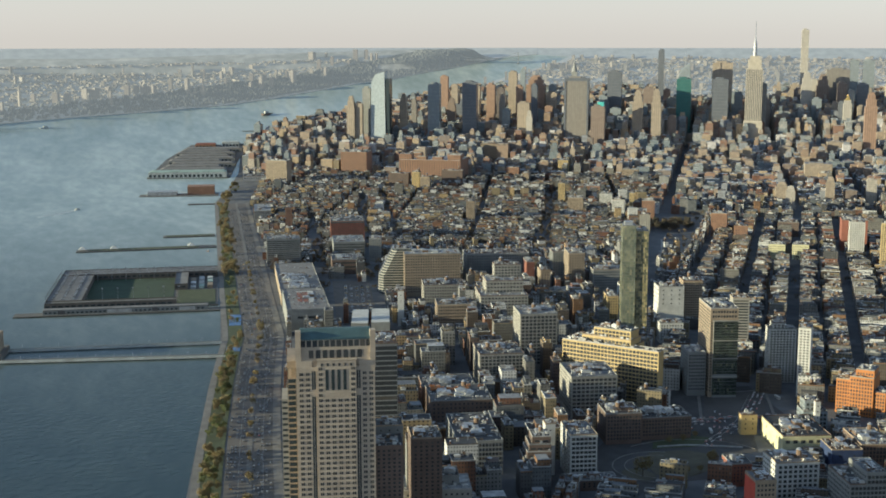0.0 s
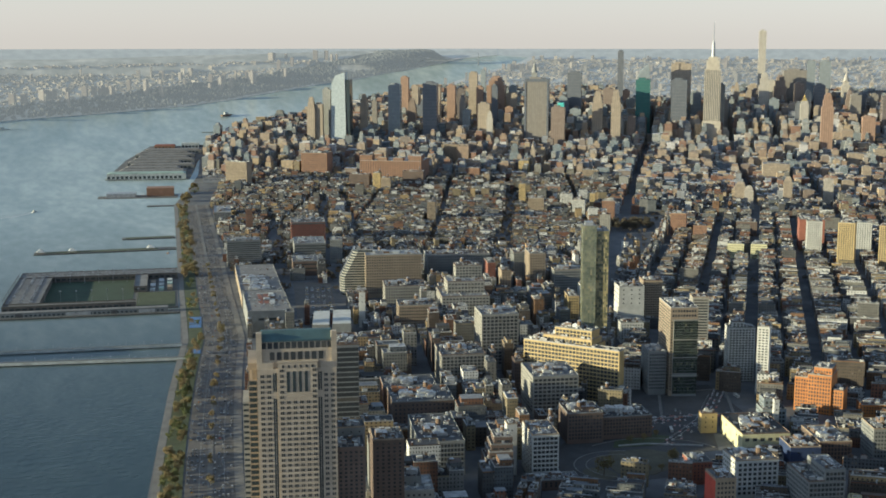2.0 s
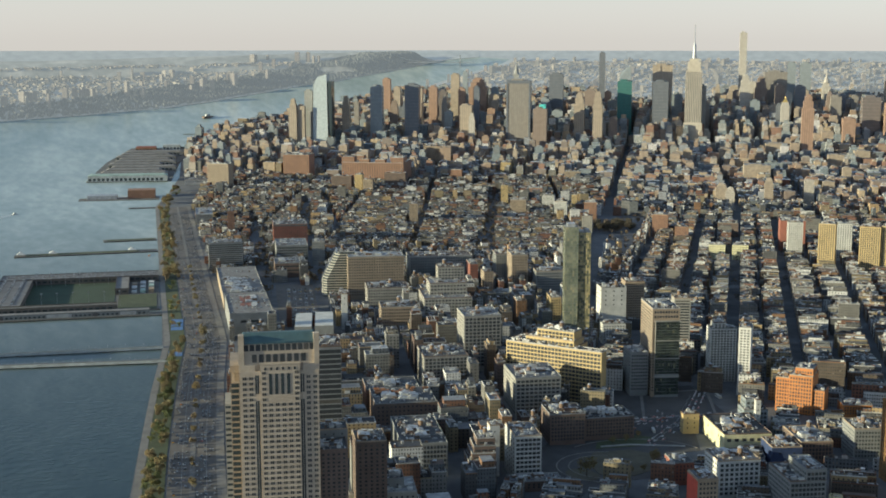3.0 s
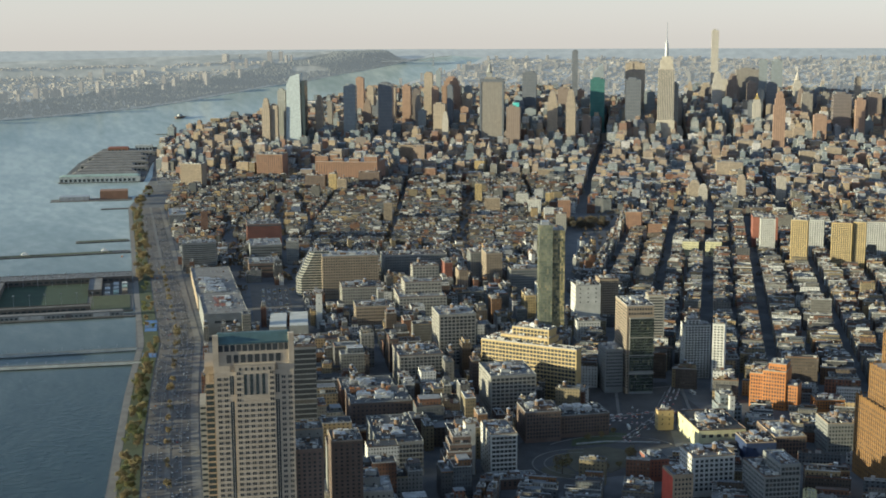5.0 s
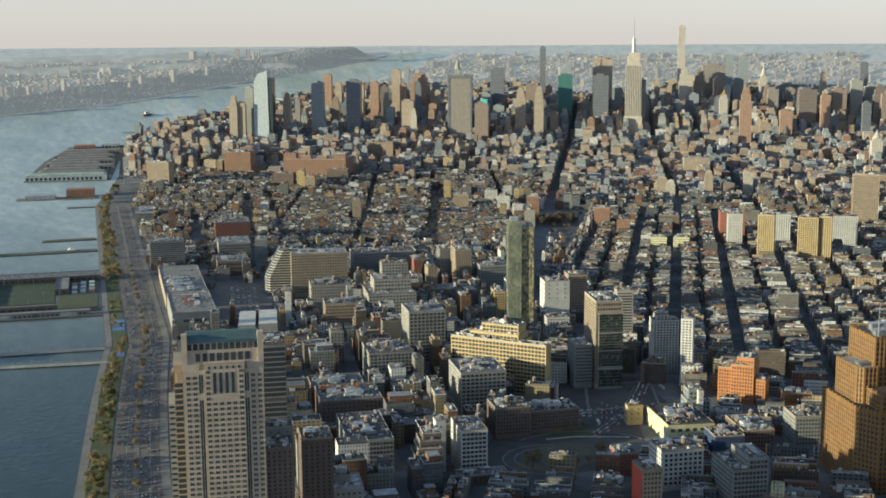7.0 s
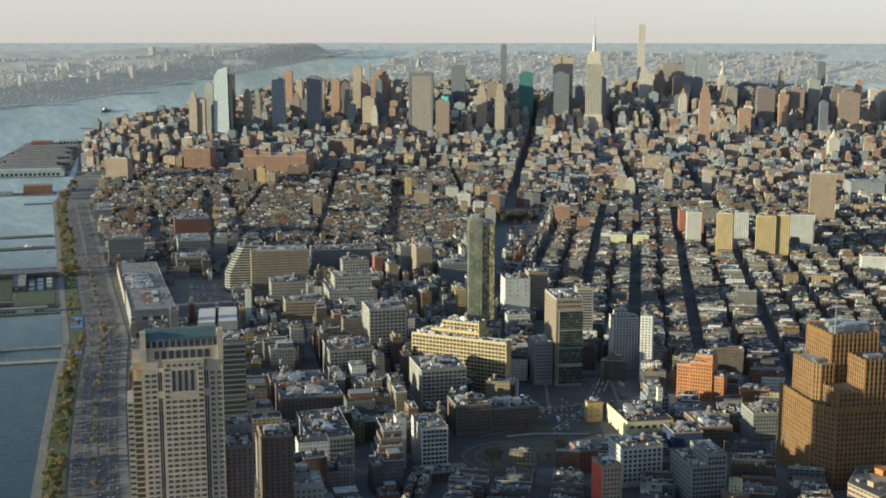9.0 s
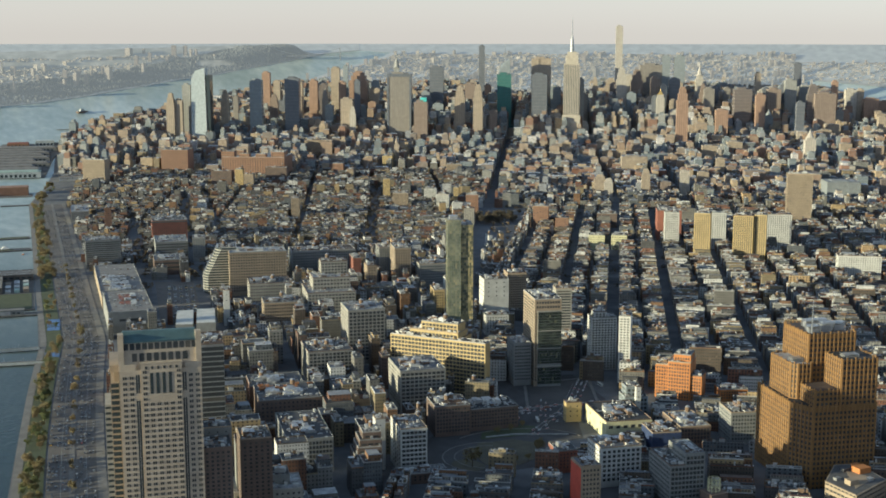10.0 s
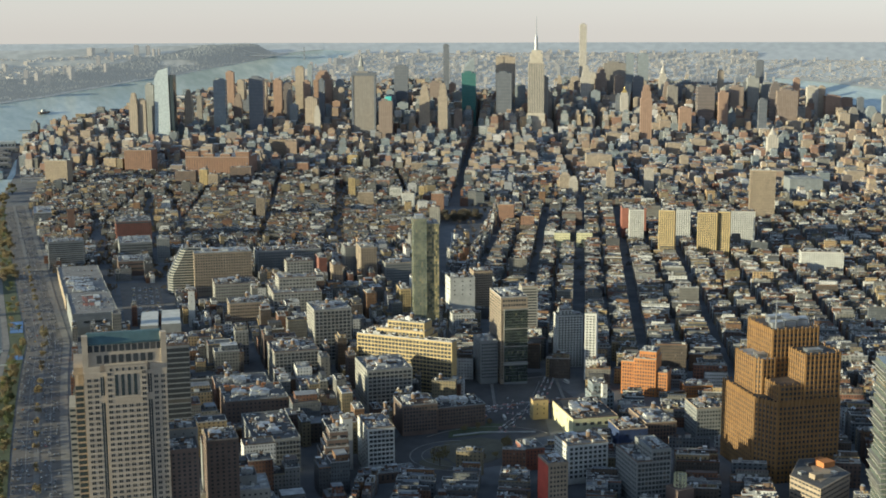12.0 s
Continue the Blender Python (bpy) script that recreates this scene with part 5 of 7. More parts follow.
far_tower(2966, 4271, 42, 206, "black_glass")
far_tower(3371, 4090, 38, 184, "black_glass")
far_tower(3631, 4263, 72, 166, "grey")
far_tower(3207, 4345, 45, 167, "black_glass")
far_tower(3953, 5777, 44, 267, "blue")
far_tower(4012, 5736, 56, 267, "blue")
far_tower(2428, 4711, 50, 285, "blue", "crystal")
far_tower(2329, 3476, 58, 60, "tan")
far_tower(2301, 3121, 45, 55, "tan")
far_tower(2402, 3134, 44, 62, "tan")
far_tower(1867, 2863, 68, 62, "tan")
far_tower(1789, 2523, 22, 60, "pale")
far_tower(2559, 2830, 32, 75, "tan")
far_tower(2440, 2841, 30, 118, "pale", "spire")
far_tower(3056, 3793, 30, 110, "blue", "spire")
far_tower(2108, 3073, 60, 40, "blue")
far_tower(2049, 2732, 22, 62, "tan")
far_tower(2047, 2263, 76, 48, "blue")
far_tower(2283, 2351, 44, 45, "tan")
far_tower(2027, 2558, 51, 45, "brown")
far_tower(1918, 2922, 50, 55, "tan")
far_tower(2139, 3465, 36, 50, "tan")
far_tower(1959, 5302, 55, 99, "tan")
far_tower(1971, 5175, 51, 75, "blue")
far_tower(2137, 5646, 85, 211, "orange", "step")
far_tower(1868, 5311, 80, 40, "tan")
far_tower(1649, 5046, 37, 49, "pale")
far_tower(1710, 4550, 43, 45, "tan")
far_tower(1797, 4270, 90, 47, "tan")
far_tower(1976, 4533, 35, 61, "orange")
far_tower(2111, 4693, 46, 48, "brown")
far_tower(2466, 5468, 32, 145, "tan")
far_tower(2491, 5408, 48, 58, "tan", "step")
far_tower(2201, 5612, 40, 132, "tan")
far_tower(2119, 5342, 31, 68, "blue")
far_tower(1991, 5725, 53, 114, "brown_glass")
far_tower(1868, 6036, 33, 110, "orange")
far_tower(1761, 5711, 52, 78, "black_glass")
far_tower(1814, 6065, 39, 197, "orange")
far_tower(2788, 5536, 39, 104, "tan")
far_tower(2911, 5469, 33, 109, "orange")
far_tower(2776, 4783, 34, 95, "grey")
far_tower(2912, 4790, 25, 201, "tan", "step")
far_tower(3176, 5084, 58, 183, "tan", "step")
far_tower(2878, 4535, 62, 122, "orange", "step")
far_tower(2830, 4560, 47, 45, "tan")
far_tower(2393, 4011, 37, 72, "pale", "step")
far_tower(2339, 3901, 85, 30, "pale")
far_tower(2209, 4195, 51, 38, "tan")
far_tower(2120, 3990, 72, 22, "orange")
far_tower(2445, 3900, 31, 53, "pale")
far_tower(2650, 3710, 48, 40, "tan")
far_tower(2027, 3346, 31, 50, "orange")
far_tower(1926, 3101, 32, 37, "brown")
far_tower(1879, 3326, 20, 75, "grey")
far_tower(1893, 3262, 30, 34, "orange")
far_tower(1827, 3450, 31, 33, "pale")
far_tower(1801, 3464, 16, 38, "orange")
far_tower(1576, 2903, 26, 44, "orange")
far_tower(1454, 2815, 25, 44, "pale")
far_tower(1461, 2746, 12, 39, "tan")
far_tower(1594, 2590, 27, 54, "tan", "step")
far_tower(1573, 2518, 20, 53, "pale", "step")
far_tower(1691, 2541, 20, 68, "tan", "step")
far_tower(2592, 3741, 60, 34, "blue")
far_tower(3680, 4501, 45, 85, "black_glass")
far_tower(3834, 4592, 36, 59, "tan")
far_tower(3429, 4512, 44, 96, "tan", "step")
far_tower(3561, 4876, 21, 84, "tan")
far_tower(3270, 4109, 32, 63, "tan")
far_tower(3242, 4124, 27, 57, "orange")
far_tower(2430, 3038, 44, 54, "orange", "step")
far_tower(2558, 3068, 41, 42, "orange", "step")
far_tower(2969, 3541, 36, 48, "tan", "step")
far_tower(3153, 3552, 45, 65, "tan")
far_tower(3343, 3594, 42, 56, "tan", "step")
far_tower(3687, 3887, 36, 72, "tan")
far_tower(3727, 3865, 36, 52, "pale")
far_tower(4493, 4711, 55, 68, "orange")
far_tower(3222, 3304, 39, 47, "brown")
far_tower(3126, 3304, 31, 39, "grey")
far_tower(2386, 2633, 46, 37, "pale")
far_tower(2153, 2243, 21, 51, "brown_glass")
far_tower(2405, 2532, 18, 27, "pale")
far_tower(1406, 3407, 13, 92, "tan", "spire")
far_tower(1556, 3259, 32, 32, "brown")
far_tower(1430, 2868, 23, 43, "grey")
far_tower(2235, 4769, 33, 70, "brown")
far_tower(1489, 4378, 37, 51, "brown")
far_tower(1569, 4391, 33, 53, "brown")
far_tower(3734, 4348, 49, 134, "brown_glass")
far_tower(3054, 4089, 40, 60, "grey")
far_tower(2116, 2772, 24, 34, "brown")
far_tower(2109, 2685, 27, 37, "tan")
far_tower(2063, 2540, 37, 34, "orange")
far_tower(1912, 2618, 28, 43, "tan")
far_tower(1733, 2519, 24, 37, "brown")
far_tower(2659, 2685, 29, 40, "tan")
far_tower(2700, 2804, 30, 33, "brown")
far_tower(2701, 2935, 34, 39, "orange")

# ---------- streets of houses ----------
AV = (1068.0, 2170.0)  # a corner of the wide avenue
AV_BRG = 28.3


def across(e, n, brg, e0, n0):
    t = radians(brg)
    return (e - e0) * math.cos(t) - (n - n0) * math.sin(t), (e - e0) * math.sin(t) + (n - n0) * math.cos(t)


def hills(e, n):
    """How tall the houses stand in each part of the city."""
    r = math.hypot(e, n)
    x, y = across(e, n, AV_BRG, *AV)
    if (r < 1015 and e > 280) or (560 < e < 850 and 900 < n < 1130):
        return 11
    if r < 1500:
        return 25
    if r < 2100 and e < 490:
        return 15
    if y < 650 and x > -60:
        return 18
    if r < 2000:
        return 32
    if r < 3000:
        return 12 if x < 0 else 19
    mid = math.exp(-((y - 2900) / 800) ** 2 - ((x - 350) / 900) ** 2)
    up = math.exp(-((y - 6000) / 2500) ** 2)
    return 15 + 14 * math.exp(-((x - 250) / 650) ** 2) + 55 * mid + 14 * up


OPEN = [(1192, 1922, 24), (668, 905, 34), (690, 1105, 44), (545, 1035, 85), (655, 1165, 62), (1180, 2330, 48), (600, 1100, 60), (668, 1140, 34), (690, 1165, 40), (715, 1150, 25)]
CUTS = [(820, 2150, 1188, 2979, 13), (402, 1643, 676, 2960, 14), (337, 1670, 520, 2800, 13), (600, 2300, 760, 3100, 8)]  # old streets through the low district
SQUARE = [(452, 940), (440, 1000), (462, 1062), (506, 1104), (594, 1146), (612, 1235), (720, 1222), (700, 1110), (640, 1075), (612, 1015), (562, 1012), (536, 962), (480, 962)]
YARD = [(352, 1700), (408, 1690), (458, 1950), (402, 1970)]
NEAR_LOTS, FAR_LOTS = [], []


def inside_ring(e, n, ring):
    hit = False
    for (a, b), (c, d) in zip(ring, ring[1:] + ring[:1]):
        if (b > n) != (d > n) and e < a + (n - b) * (c - a) / (d - b):
            hit = not hit
    return hit


def in_open(e, n, w):
    if any(math.hypot(e - a, n - b) < q for a, b, q in OPEN):
        return True
    return any(inside_ring(e + i * w, n + j * w, ring) for ring in (SQUARE, YARD) for i in (-1, 0, 1) for j in (-1, 0, 1))


def in_street(e, n):
    for a, b, c, d, half in CUTS:
        q = math.dist((a, b), (c, d))
        u, v = (c - a) / q, (d - b) / q
        if -5 < (e - a) * u + (n - b) * v < q + 5 and abs((e - a) * v - (n - b) * u) < half:
            return True
    return False


def lots(brg, e0, n0, columns, rows, street, avenue, inside, rnd):
    """Fill city blocks between streets with two rows of houses back to back. columns, rows: edges of the blocks."""
    for x0, x1 in zip(columns, columns[1:]):
        for y0, y1 in zip(rows, rows[1:]):
            bx0, bx1, by0, by1 = x0 + avenue / 2, x1 - avenue / 2, y0 + street / 2, y1 - street / 2
            ce, cn = back((bx0 + bx1) / 2, (by0 + by1) / 2, brg, e0, n0)
            r = math.hypot(ce, cn)
            if not (700 < r < 9600) or not (-8 < math.degrees(math.atan2(ce, cn)) < 50):
                continue
            grow = 0.9 if r < 3600 else 1.0 if r < 4500 else 1.3 if r < 5600 else 2.2 if r < 7000 else 3.6
            wide = bx1 - bx0 > by1 - by0
            ax, ay = across(ce, cn, AV_BRG, *AV)
            dense = math.exp(-((ay - 2950) / 750) ** 2 - ((ax - 350) / 900) ** 2) if r > 3700 else 0.0
            half = ((by1 - by0) if wide else (bx1 - bx0)) / 2
            for side in (0, 1):
                s, end = (bx0, bx1) if wide else (by0, by1)
                while s < end - 4:
                    w = min(rnd.choice((5.5, 7, 9, 12, 12, 16, 22) if brg == 21 else (5.4, 6.2, 7, 7.6, 8.4, 12) if brg == SOHO else (6.2, 7, 7.5, 7.5, 8, 9, 12, 15, 20)) * grow, end - s)
                    if dense > 0.3 and rnd.random() < 0.55:  # broad plots of the office towers
                        w = min(rnd.choice((20, 26, 32, 40)), end - s)
                    slab = brg == AV_BRG + 0.7 and 3250 < r < 5200 and dense <= 0.3 and rnd.random() < 0.22
                    if slab:  # apartment slabs among the row houses
                        w = min(rnd.choice((16, 20, 26, 34)), end - s)
                    if r < 1600 and brg != SOHO:
                        w = min(w * 1.5, end - s)
                    d = half * (rnd.uniform(0.42, 0.75) if brg == 21 else rnd.uniform(0.55, 0.98) if brg == SOHO else rnd.uniform(0.72, 0.98))
                    if wide:
                        x, y, bw, bd = s, (by0 if side == 0 else by1 - d), w, d
                    else:
                        x, y, bw, bd = (bx0 if side == 0 else bx1 - d), s, d, w
                    s += w
                    e, n = back(x + bw / 2, y + bd / 2, brg, e0, n0)
                    if not inside(e, n) or not is_free(e, n, min(bw, bd) / 2) or rnd.random() < 0.03:
                        continue
                    if in_street(e, n) or in_open(e, n, min(bw, bd) * 0.5):
                        continue
                    tall = hills(e, n)
                    h = tall * min(2.2, math.exp(rnd.gauss(-0.1, 0.13 if brg in (SOHO, 21) else 0.24 if r > 2900 else 0.36))) * (1 + 0.25 * (w > 14 * grow))
                    if rnd.random() < (0.015 if brg in (SOHO, 21) else 0.05 if r < 3300 else 0.07):
                        h *= rnd.uniform(1.4, 2.0 if r < 3300 else 2.6)
                    h = min(h, 14 if (r < 1015 and e > 280) or (560 < e < 850 and 900 < n < 1130) else 40 if r < 2000 else 34 if r < 3000 else 50 if r < 4000 else 165)
                    if r > 4500 and not on_land_east(e, n, 650):
                        h = min(h, 24)
                    if slab and w > 12:
                        h = rnd.uniform(26, 52 if r < 3700 else 72)
                    if r > 3000:
                        if dense > 0.3 and w > 18:
                            h *= rnd.uniform(0.8, 2.2)
                        h = min(h, 2.4 * min(bw, bd) + 8 + 60 * dense * (w > 18))
                    fe, fn = back(x, y, brg, e0, n0)
                    lot = (fe, fn, brg, bw, bd, max(h, 8.0), r)
                    (NEAR_LOTS if r < 1420 else FAR_LOTS).append(lot)


def steps(a, b, k):
    return [a + i * k for i in range(int((b - a) / k) + 1)]


def more_towers(count, seed, cx, sx, cy, sy, low, high, first):
    """The ordinary towers of the far district, between the known ones and clear of the wide avenue."""
    q = random.Random(seed)
    while count:
        x, y = q.gauss(cx, sx), q.gauss(cy, sy)
        e, n = back(x, y, AV_BRG, *AV)
        r, w = math.hypot(e, n), q.uniform(20, 44)
        if r < first or r > 6200 or abs(x) < 45 or math.degrees(math.atan2(e, n)) < 15 or not on_land_east(e, n, 200) or not on_land(e, n, 250) or not is_free(e, n, w * 0.6):
            continue
        count -= 1
        far_tower(round(e), round(n), w, q.uniform(low, high) * (1.0 if r < 5000 else 1.15), q.choice(("tan", "tan", "brown", "orange", "grey", "blue", "black_glass", "pale", "penn", "brown_glass")), q.choice(("flat", "flat", "step")))


def on_land_east(e, n, margin):
    r, b = math.hypot(e, n), math.degrees(math.atan2(e, n))
    return b < between(r, EAST) - math.degrees(margin / r)


more_towers(85, 52, 250, 760, 2750, 480, 80, 185, 4500)
more_towers(30, 8, 1800, 560, 2000, 560, 45, 95, 4300)
rnd = random.Random(11)
SOHO_E, SOHO_N, SOHO = 900.0, 1500.0, 32.3


def highway_side(e, n):
    return on_land(e, n, 86 if math.hypot(e, n) < 3480 else 22)


def in_west(e, n):
    x, y = across(e, n, AV_BRG, *AV)
    return highway_side(e, n) and y < -120 and across(e, n, SOHO, SOHO_E, SOHO_N)[0] < -150 and abs(x) > 20


def in_soho(e, n):
    return across(e, n, SOHO, SOHO_E, SOHO_N)[0] > -150 and across(e, n, AV_BRG, *AV)[1] < 380 and on_land(e, n, 300)


def in_village(e, n):
    x, y = across(e, n, AV_BRG, *AV)
    return highway_side(e, n) and x < -20 and y >= -120 and y < 1000


def in_upper(e, n):
    x, y = across(e, n, AV_BRG, *AV)
    if not on_land(e, n, 90 if math.hypot(e, n) < 3480 else 22) or not is_park_free(x, y):
        return False
    return y >= 1000 if x < -20 else y >= 380


def is_park_free(x, y):
    return not (-250 < x < 550 and 4700 < y < 8700)


lots(10, 300, 1000, steps(-300, 1100, 88), steps(-500, 2000, 66), 15, 16, lambda e, n: in_west(e, n) and e < 300 + n * 0.09, rnd)
lots(12, 500, 1200, steps(-900, 1100, 80), steps(-900, 1500, 70), 15, 15, lambda e, n: in_west(e, n) and e >= 300 + n * 0.09, rnd)
lots(SOHO, SOHO_E, SOHO_N, [-152, -118, -32, 41, 118, 212, 290, 369, 450, 530, 610, 690, 770, 850, 930, 1010, 1090, 1170], steps(-1300, 1800, 122), 15, 17, in_soho, rnd)
lots(21, 700, 2500, [-700, -560, -400, -215, -60, 110, 260, 420, 600, 760, 900], steps(-1000, 1200, 56), 12, 12, in_village, rnd)
lots(AV_BRG + 0.7, *AV, [-1800, -1560, -1320, -1080, -830, -560, -280, 0, 285, 450, 600, 760, 930, 1150, 1400, 1650, 1900, 2200, 2500, 2800, 3100], steps(-400, 10500, 80), 17, 25, in_upper, rnd)


def near_house(lot):
    e, n, brg, w, d, h, r = lot
    k = random.Random(int(e * 13 + n * 7))
    top = empty("street_house", site(e, n, brg), k.choice(("brick street house with a flat tar roof", "plain walk-up house with a flat roof", "old loft building with a cluttered roof")), "building", "street houses")
    g = Geo()
    g.box(0, 0, -2, w, d, h + 2)
    part("wall", g, [M_LOT], top)
    roof_kit(top, k, 0, 0, h, w, d, 1 if k.random() < 0.3 else 0, k.choice((2, 2, 3)))


NEAR_LOTS.sort(key=lambda q: q[6])
FAR_LOTS += NEAR_LOTS[300:]
for lot in NEAR_LOTS[:300]:
    near_house(lot)


def fill_house(g, lot, k):
    e, n, brg, w, d, h, r = lot
    at = site(e, n, brg)
    # past 3.1 km roofs take the haze-paled copy
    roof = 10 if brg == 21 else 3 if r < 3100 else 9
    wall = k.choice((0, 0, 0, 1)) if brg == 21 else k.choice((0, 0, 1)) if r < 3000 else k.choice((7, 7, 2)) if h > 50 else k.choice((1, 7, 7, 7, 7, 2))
    stack = h > 45 and k.random() < 0.7
    g.box(0, 0, -2, w, d, (h * 0.72 if stack else h) + 2, wall, roof, at)
    if stack:  # set-backs towards the top
        q = k.uniform(0.08, 0.2)
        g.box(w * q, d * q, h * 0.72, w * (1 - 2 * q), d * (1 - 2 * q), h * 0.28, wall, roof, at)
        p = q + k.uniform(0.1, 0.2)
        g.box(w * p, d * p, h, w * (1 - 2 * p), d * (1 - 2 * p), h * k.uniform(0.05, 0.16), wall, roof, at)
        return
    if r < 4200 and k.random() < 0.3:  # a penthouse storey set back from the street
        a, b = k.uniform(0.12, 0.4), k.uniform(0.15, 0.45)
        g.box(w * a, d * b, h, w * (0.95 - a), d * (0.95 - b), k.uniform(2.8, 6.5), wall, roof, at)
    edge = k.choice((4, wall, wall))
    if r < 2150:
        for p in ((0, 0, w, 0.5), (0, d - 0.5, w, 0.5), (0, 0.5, 0.5, d - 1), (w - 0.5, 0.5, 0.5, d - 1)):
            g.box(p[0], p[1], h, p[2], p[3], 0.9, edge, edge, at)
    for _ in range(k.choice((3, 5, 6, 8)) if r < 2300 else k.choice((1, 2, 3, 4)) if r < 3300 else k.choice((2, 3, 4)) if r < 4300 else k.choice((0, 1, 2)) if r < 5600 else 0):
        bw, bd = k.choice((0.9, 1.4, 2.2, 3.4, 5.0)) * (1 if r < 3000 else 1.3), k.choice((0.9, 1.6, 2.6, 4.4)) * (1 if r < 3000 else 1.3)
        if bw < w * 0.8 and bd < d * 0.8:
            g.box(k.uniform(0.05, 0.95) * (w - bw), k.uniform(0.05, 0.95) * (d - bd), h, bw, bd, k.choice((0.8, 1.2, 2.4, 2.8, 3.6)), k.choice((4, 5, 8, 6, wall, wall)), k.choice((roof, roof, roof, 5) if brg == 21 else (roof, roof, 8, 5)), at)
    if r < 2800 and k.random() < 0.18 and h > 15:
        g.tank(w * k.uniform(0.3, 0.7), d * k.uniform(0.3, 0.7), h, 2.0, 6, 5, at)


def fill(name, label, choose):
    g, k = Geo(), random.Random(3)
    for lot in FAR_LOTS:
        if choose(lot[6]):
            fill_house(g, lot, k)
    if g.v:
        ob = new(name, g.mesh(name, [M_BRICK, M_STONE, M_CURTAIN, M_ROOF, M_PALE, M_METAL, M_TIMBER, M_UPTOWN, M_WHITE, M_ROOF_HAZED, M_ROOF_DARK]))
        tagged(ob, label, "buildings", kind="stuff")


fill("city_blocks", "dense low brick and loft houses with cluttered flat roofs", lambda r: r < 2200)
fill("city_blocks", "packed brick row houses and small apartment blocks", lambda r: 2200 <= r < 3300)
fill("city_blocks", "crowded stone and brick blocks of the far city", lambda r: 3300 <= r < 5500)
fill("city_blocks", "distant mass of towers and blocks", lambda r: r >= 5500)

# ---------- river front ----------
def shore(r, off=0.0):
    """A point on the quay at range r, moved inland by off metres."""
    t, u = radians(between(r, WEST)), radians(between(r + 5, WEST))
    a, b = (r * math.sin(t), r * math.cos(t)), ((r + 5) * math.sin(u), (r + 5) * math.cos(u))
    q = math.dist(a, b)
    dx, dy = (b[0] - a[0]) / q, (b[1] - a[1]) / q
    return a[0] + dy * off, a[1] - dx * off


def ribbon(name, r0, r1, off0, off1, z, thick, mat, label, category, step=25):
    """A strip that follows the quay, with real depth at its edges."""
    g, n = Geo(), 0
    rs = [r0 + i * step for i in range(int((r1 - r0) / step) + 1)]
    for r in rs:
        for off in (off0, off1):
            e, k = shore(r, off)
            g.v += [drawn(e, k, z), drawn(e, k, z - thick)]
    for i in range(len(rs) - 1):
        k = i * 4
        for f in ((k, k + 2, k + 6, k + 4), (k, k + 4, k + 5, k + 1), (k + 2, k + 3, k + 7, k + 6)):
            g.f.append(f)
            g.uv += [(0, 0)] * 4
            g.m.append(0)
    ob = new(name, g.mesh(name, [mat]))
    return tagged(ob, label, category, kind="structure")


M_LINE = plain("road_paint", (0.34, 0.33, 0.31), 0.7, size=0.5)
M_DECK = plain("pier_deck", (0.10, 0.095, 0.085), 0.85, size=0.08)
M_SHED = plain("pale_shed", (0.34, 0.36, 0.35), 0.6, size=0.1)
M_PIER_WALL = plain("pier_wall", (0.085, 0.075, 0.066), 0.7, size=0.1)
M_TURF = plain("green_turf", (0.024, 0.045, 0.024), 0.95, size=0.04)
M_GREEN_PALE = plain("pale_green_roof", (0.26, 0.33, 0.29), 0.7, size=0.05)
M_BLUE = plain("blue_court", (0.08, 0.16, 0.34), 0.8, size=0.1)
ribbon("pavement", 800, 3400, 0.5, 8, 2.35, 0.5, M_PAVE, "pale paved river promenade along the quay", "pavement")
ribbon("lawn", 800, 3400, 8.05, 27, 2.25, 0.4, M_GRASS, "narrow park lawn beside the promenade", "ground")
ribbon("road", 800, 3450, 29, 48, 2.12, 0.3, M_ASPHALT, "asphalt highway lanes along the river", "road")
ribbon("road", 800, 3450, 53, 72, 2.12, 0.3, M_ASPHALT, "asphalt highway lanes along the city side", "road")
ribbon("median", 800, 3450, 48.05, 52.95, 2.32, 0.5, M_PAVE, "planted strip between the carriageways", "pavement")
ribbon("pavement", 800, 3450, 72.05, 80, 2.3, 0.5, M_PAVE, "pale pavement in front of the buildings", "pavement")
for off in (41, 63):
    ribbon("trim", 800, 2300, off, off + 0.25, 2.13, 0.01, M_LINE, "white lane line on the highway", "marking")


def leaf_material(name, stops):
    m, n, l, s = nodes_of(name)
    rnd = island(n)
    each = n.new("ShaderNodeObjectInfo").outputs["Random"]
    r = ramp(n, stops)
    l.new(math_node(n, l, "FRACT", math_node(n, l, "ADD", math_node(n, l, "MULTIPLY", rnd, 0.35), each)), r.inputs[0])
    l.new(r.outputs[0], s.inputs["Base Color"])
    s.inputs["Roughness"].default_value = 0.8
    return m


M_YARD = leaf_material('yard_leaves', [(0.0, (0.035, 0.035, 0.025)), (0.5, (0.06, 0.05, 0.03)), (1.0, (0.11, 0.075, 0.035))])
M_LEAF = leaf_material("park_leaves", [(0.0, (0.05, 0.068, 0.022)), (0.5, (0.085, 0.10, 0.03)), (0.8, (0.13, 0.13, 0.035)), (1.0, (0.17, 0.13, 0.035))])
M_GOLD = leaf_material("autumn_leaves", [(0.0, (0.12, 0.105, 0.042)), (0.5, (0.17, 0.13, 0.05)), (1.0, (0.11, 0.08, 0.042))])
M_BARK = plain("bark", (0.07, 0.055, 0.04), 0.9, size=1.5)


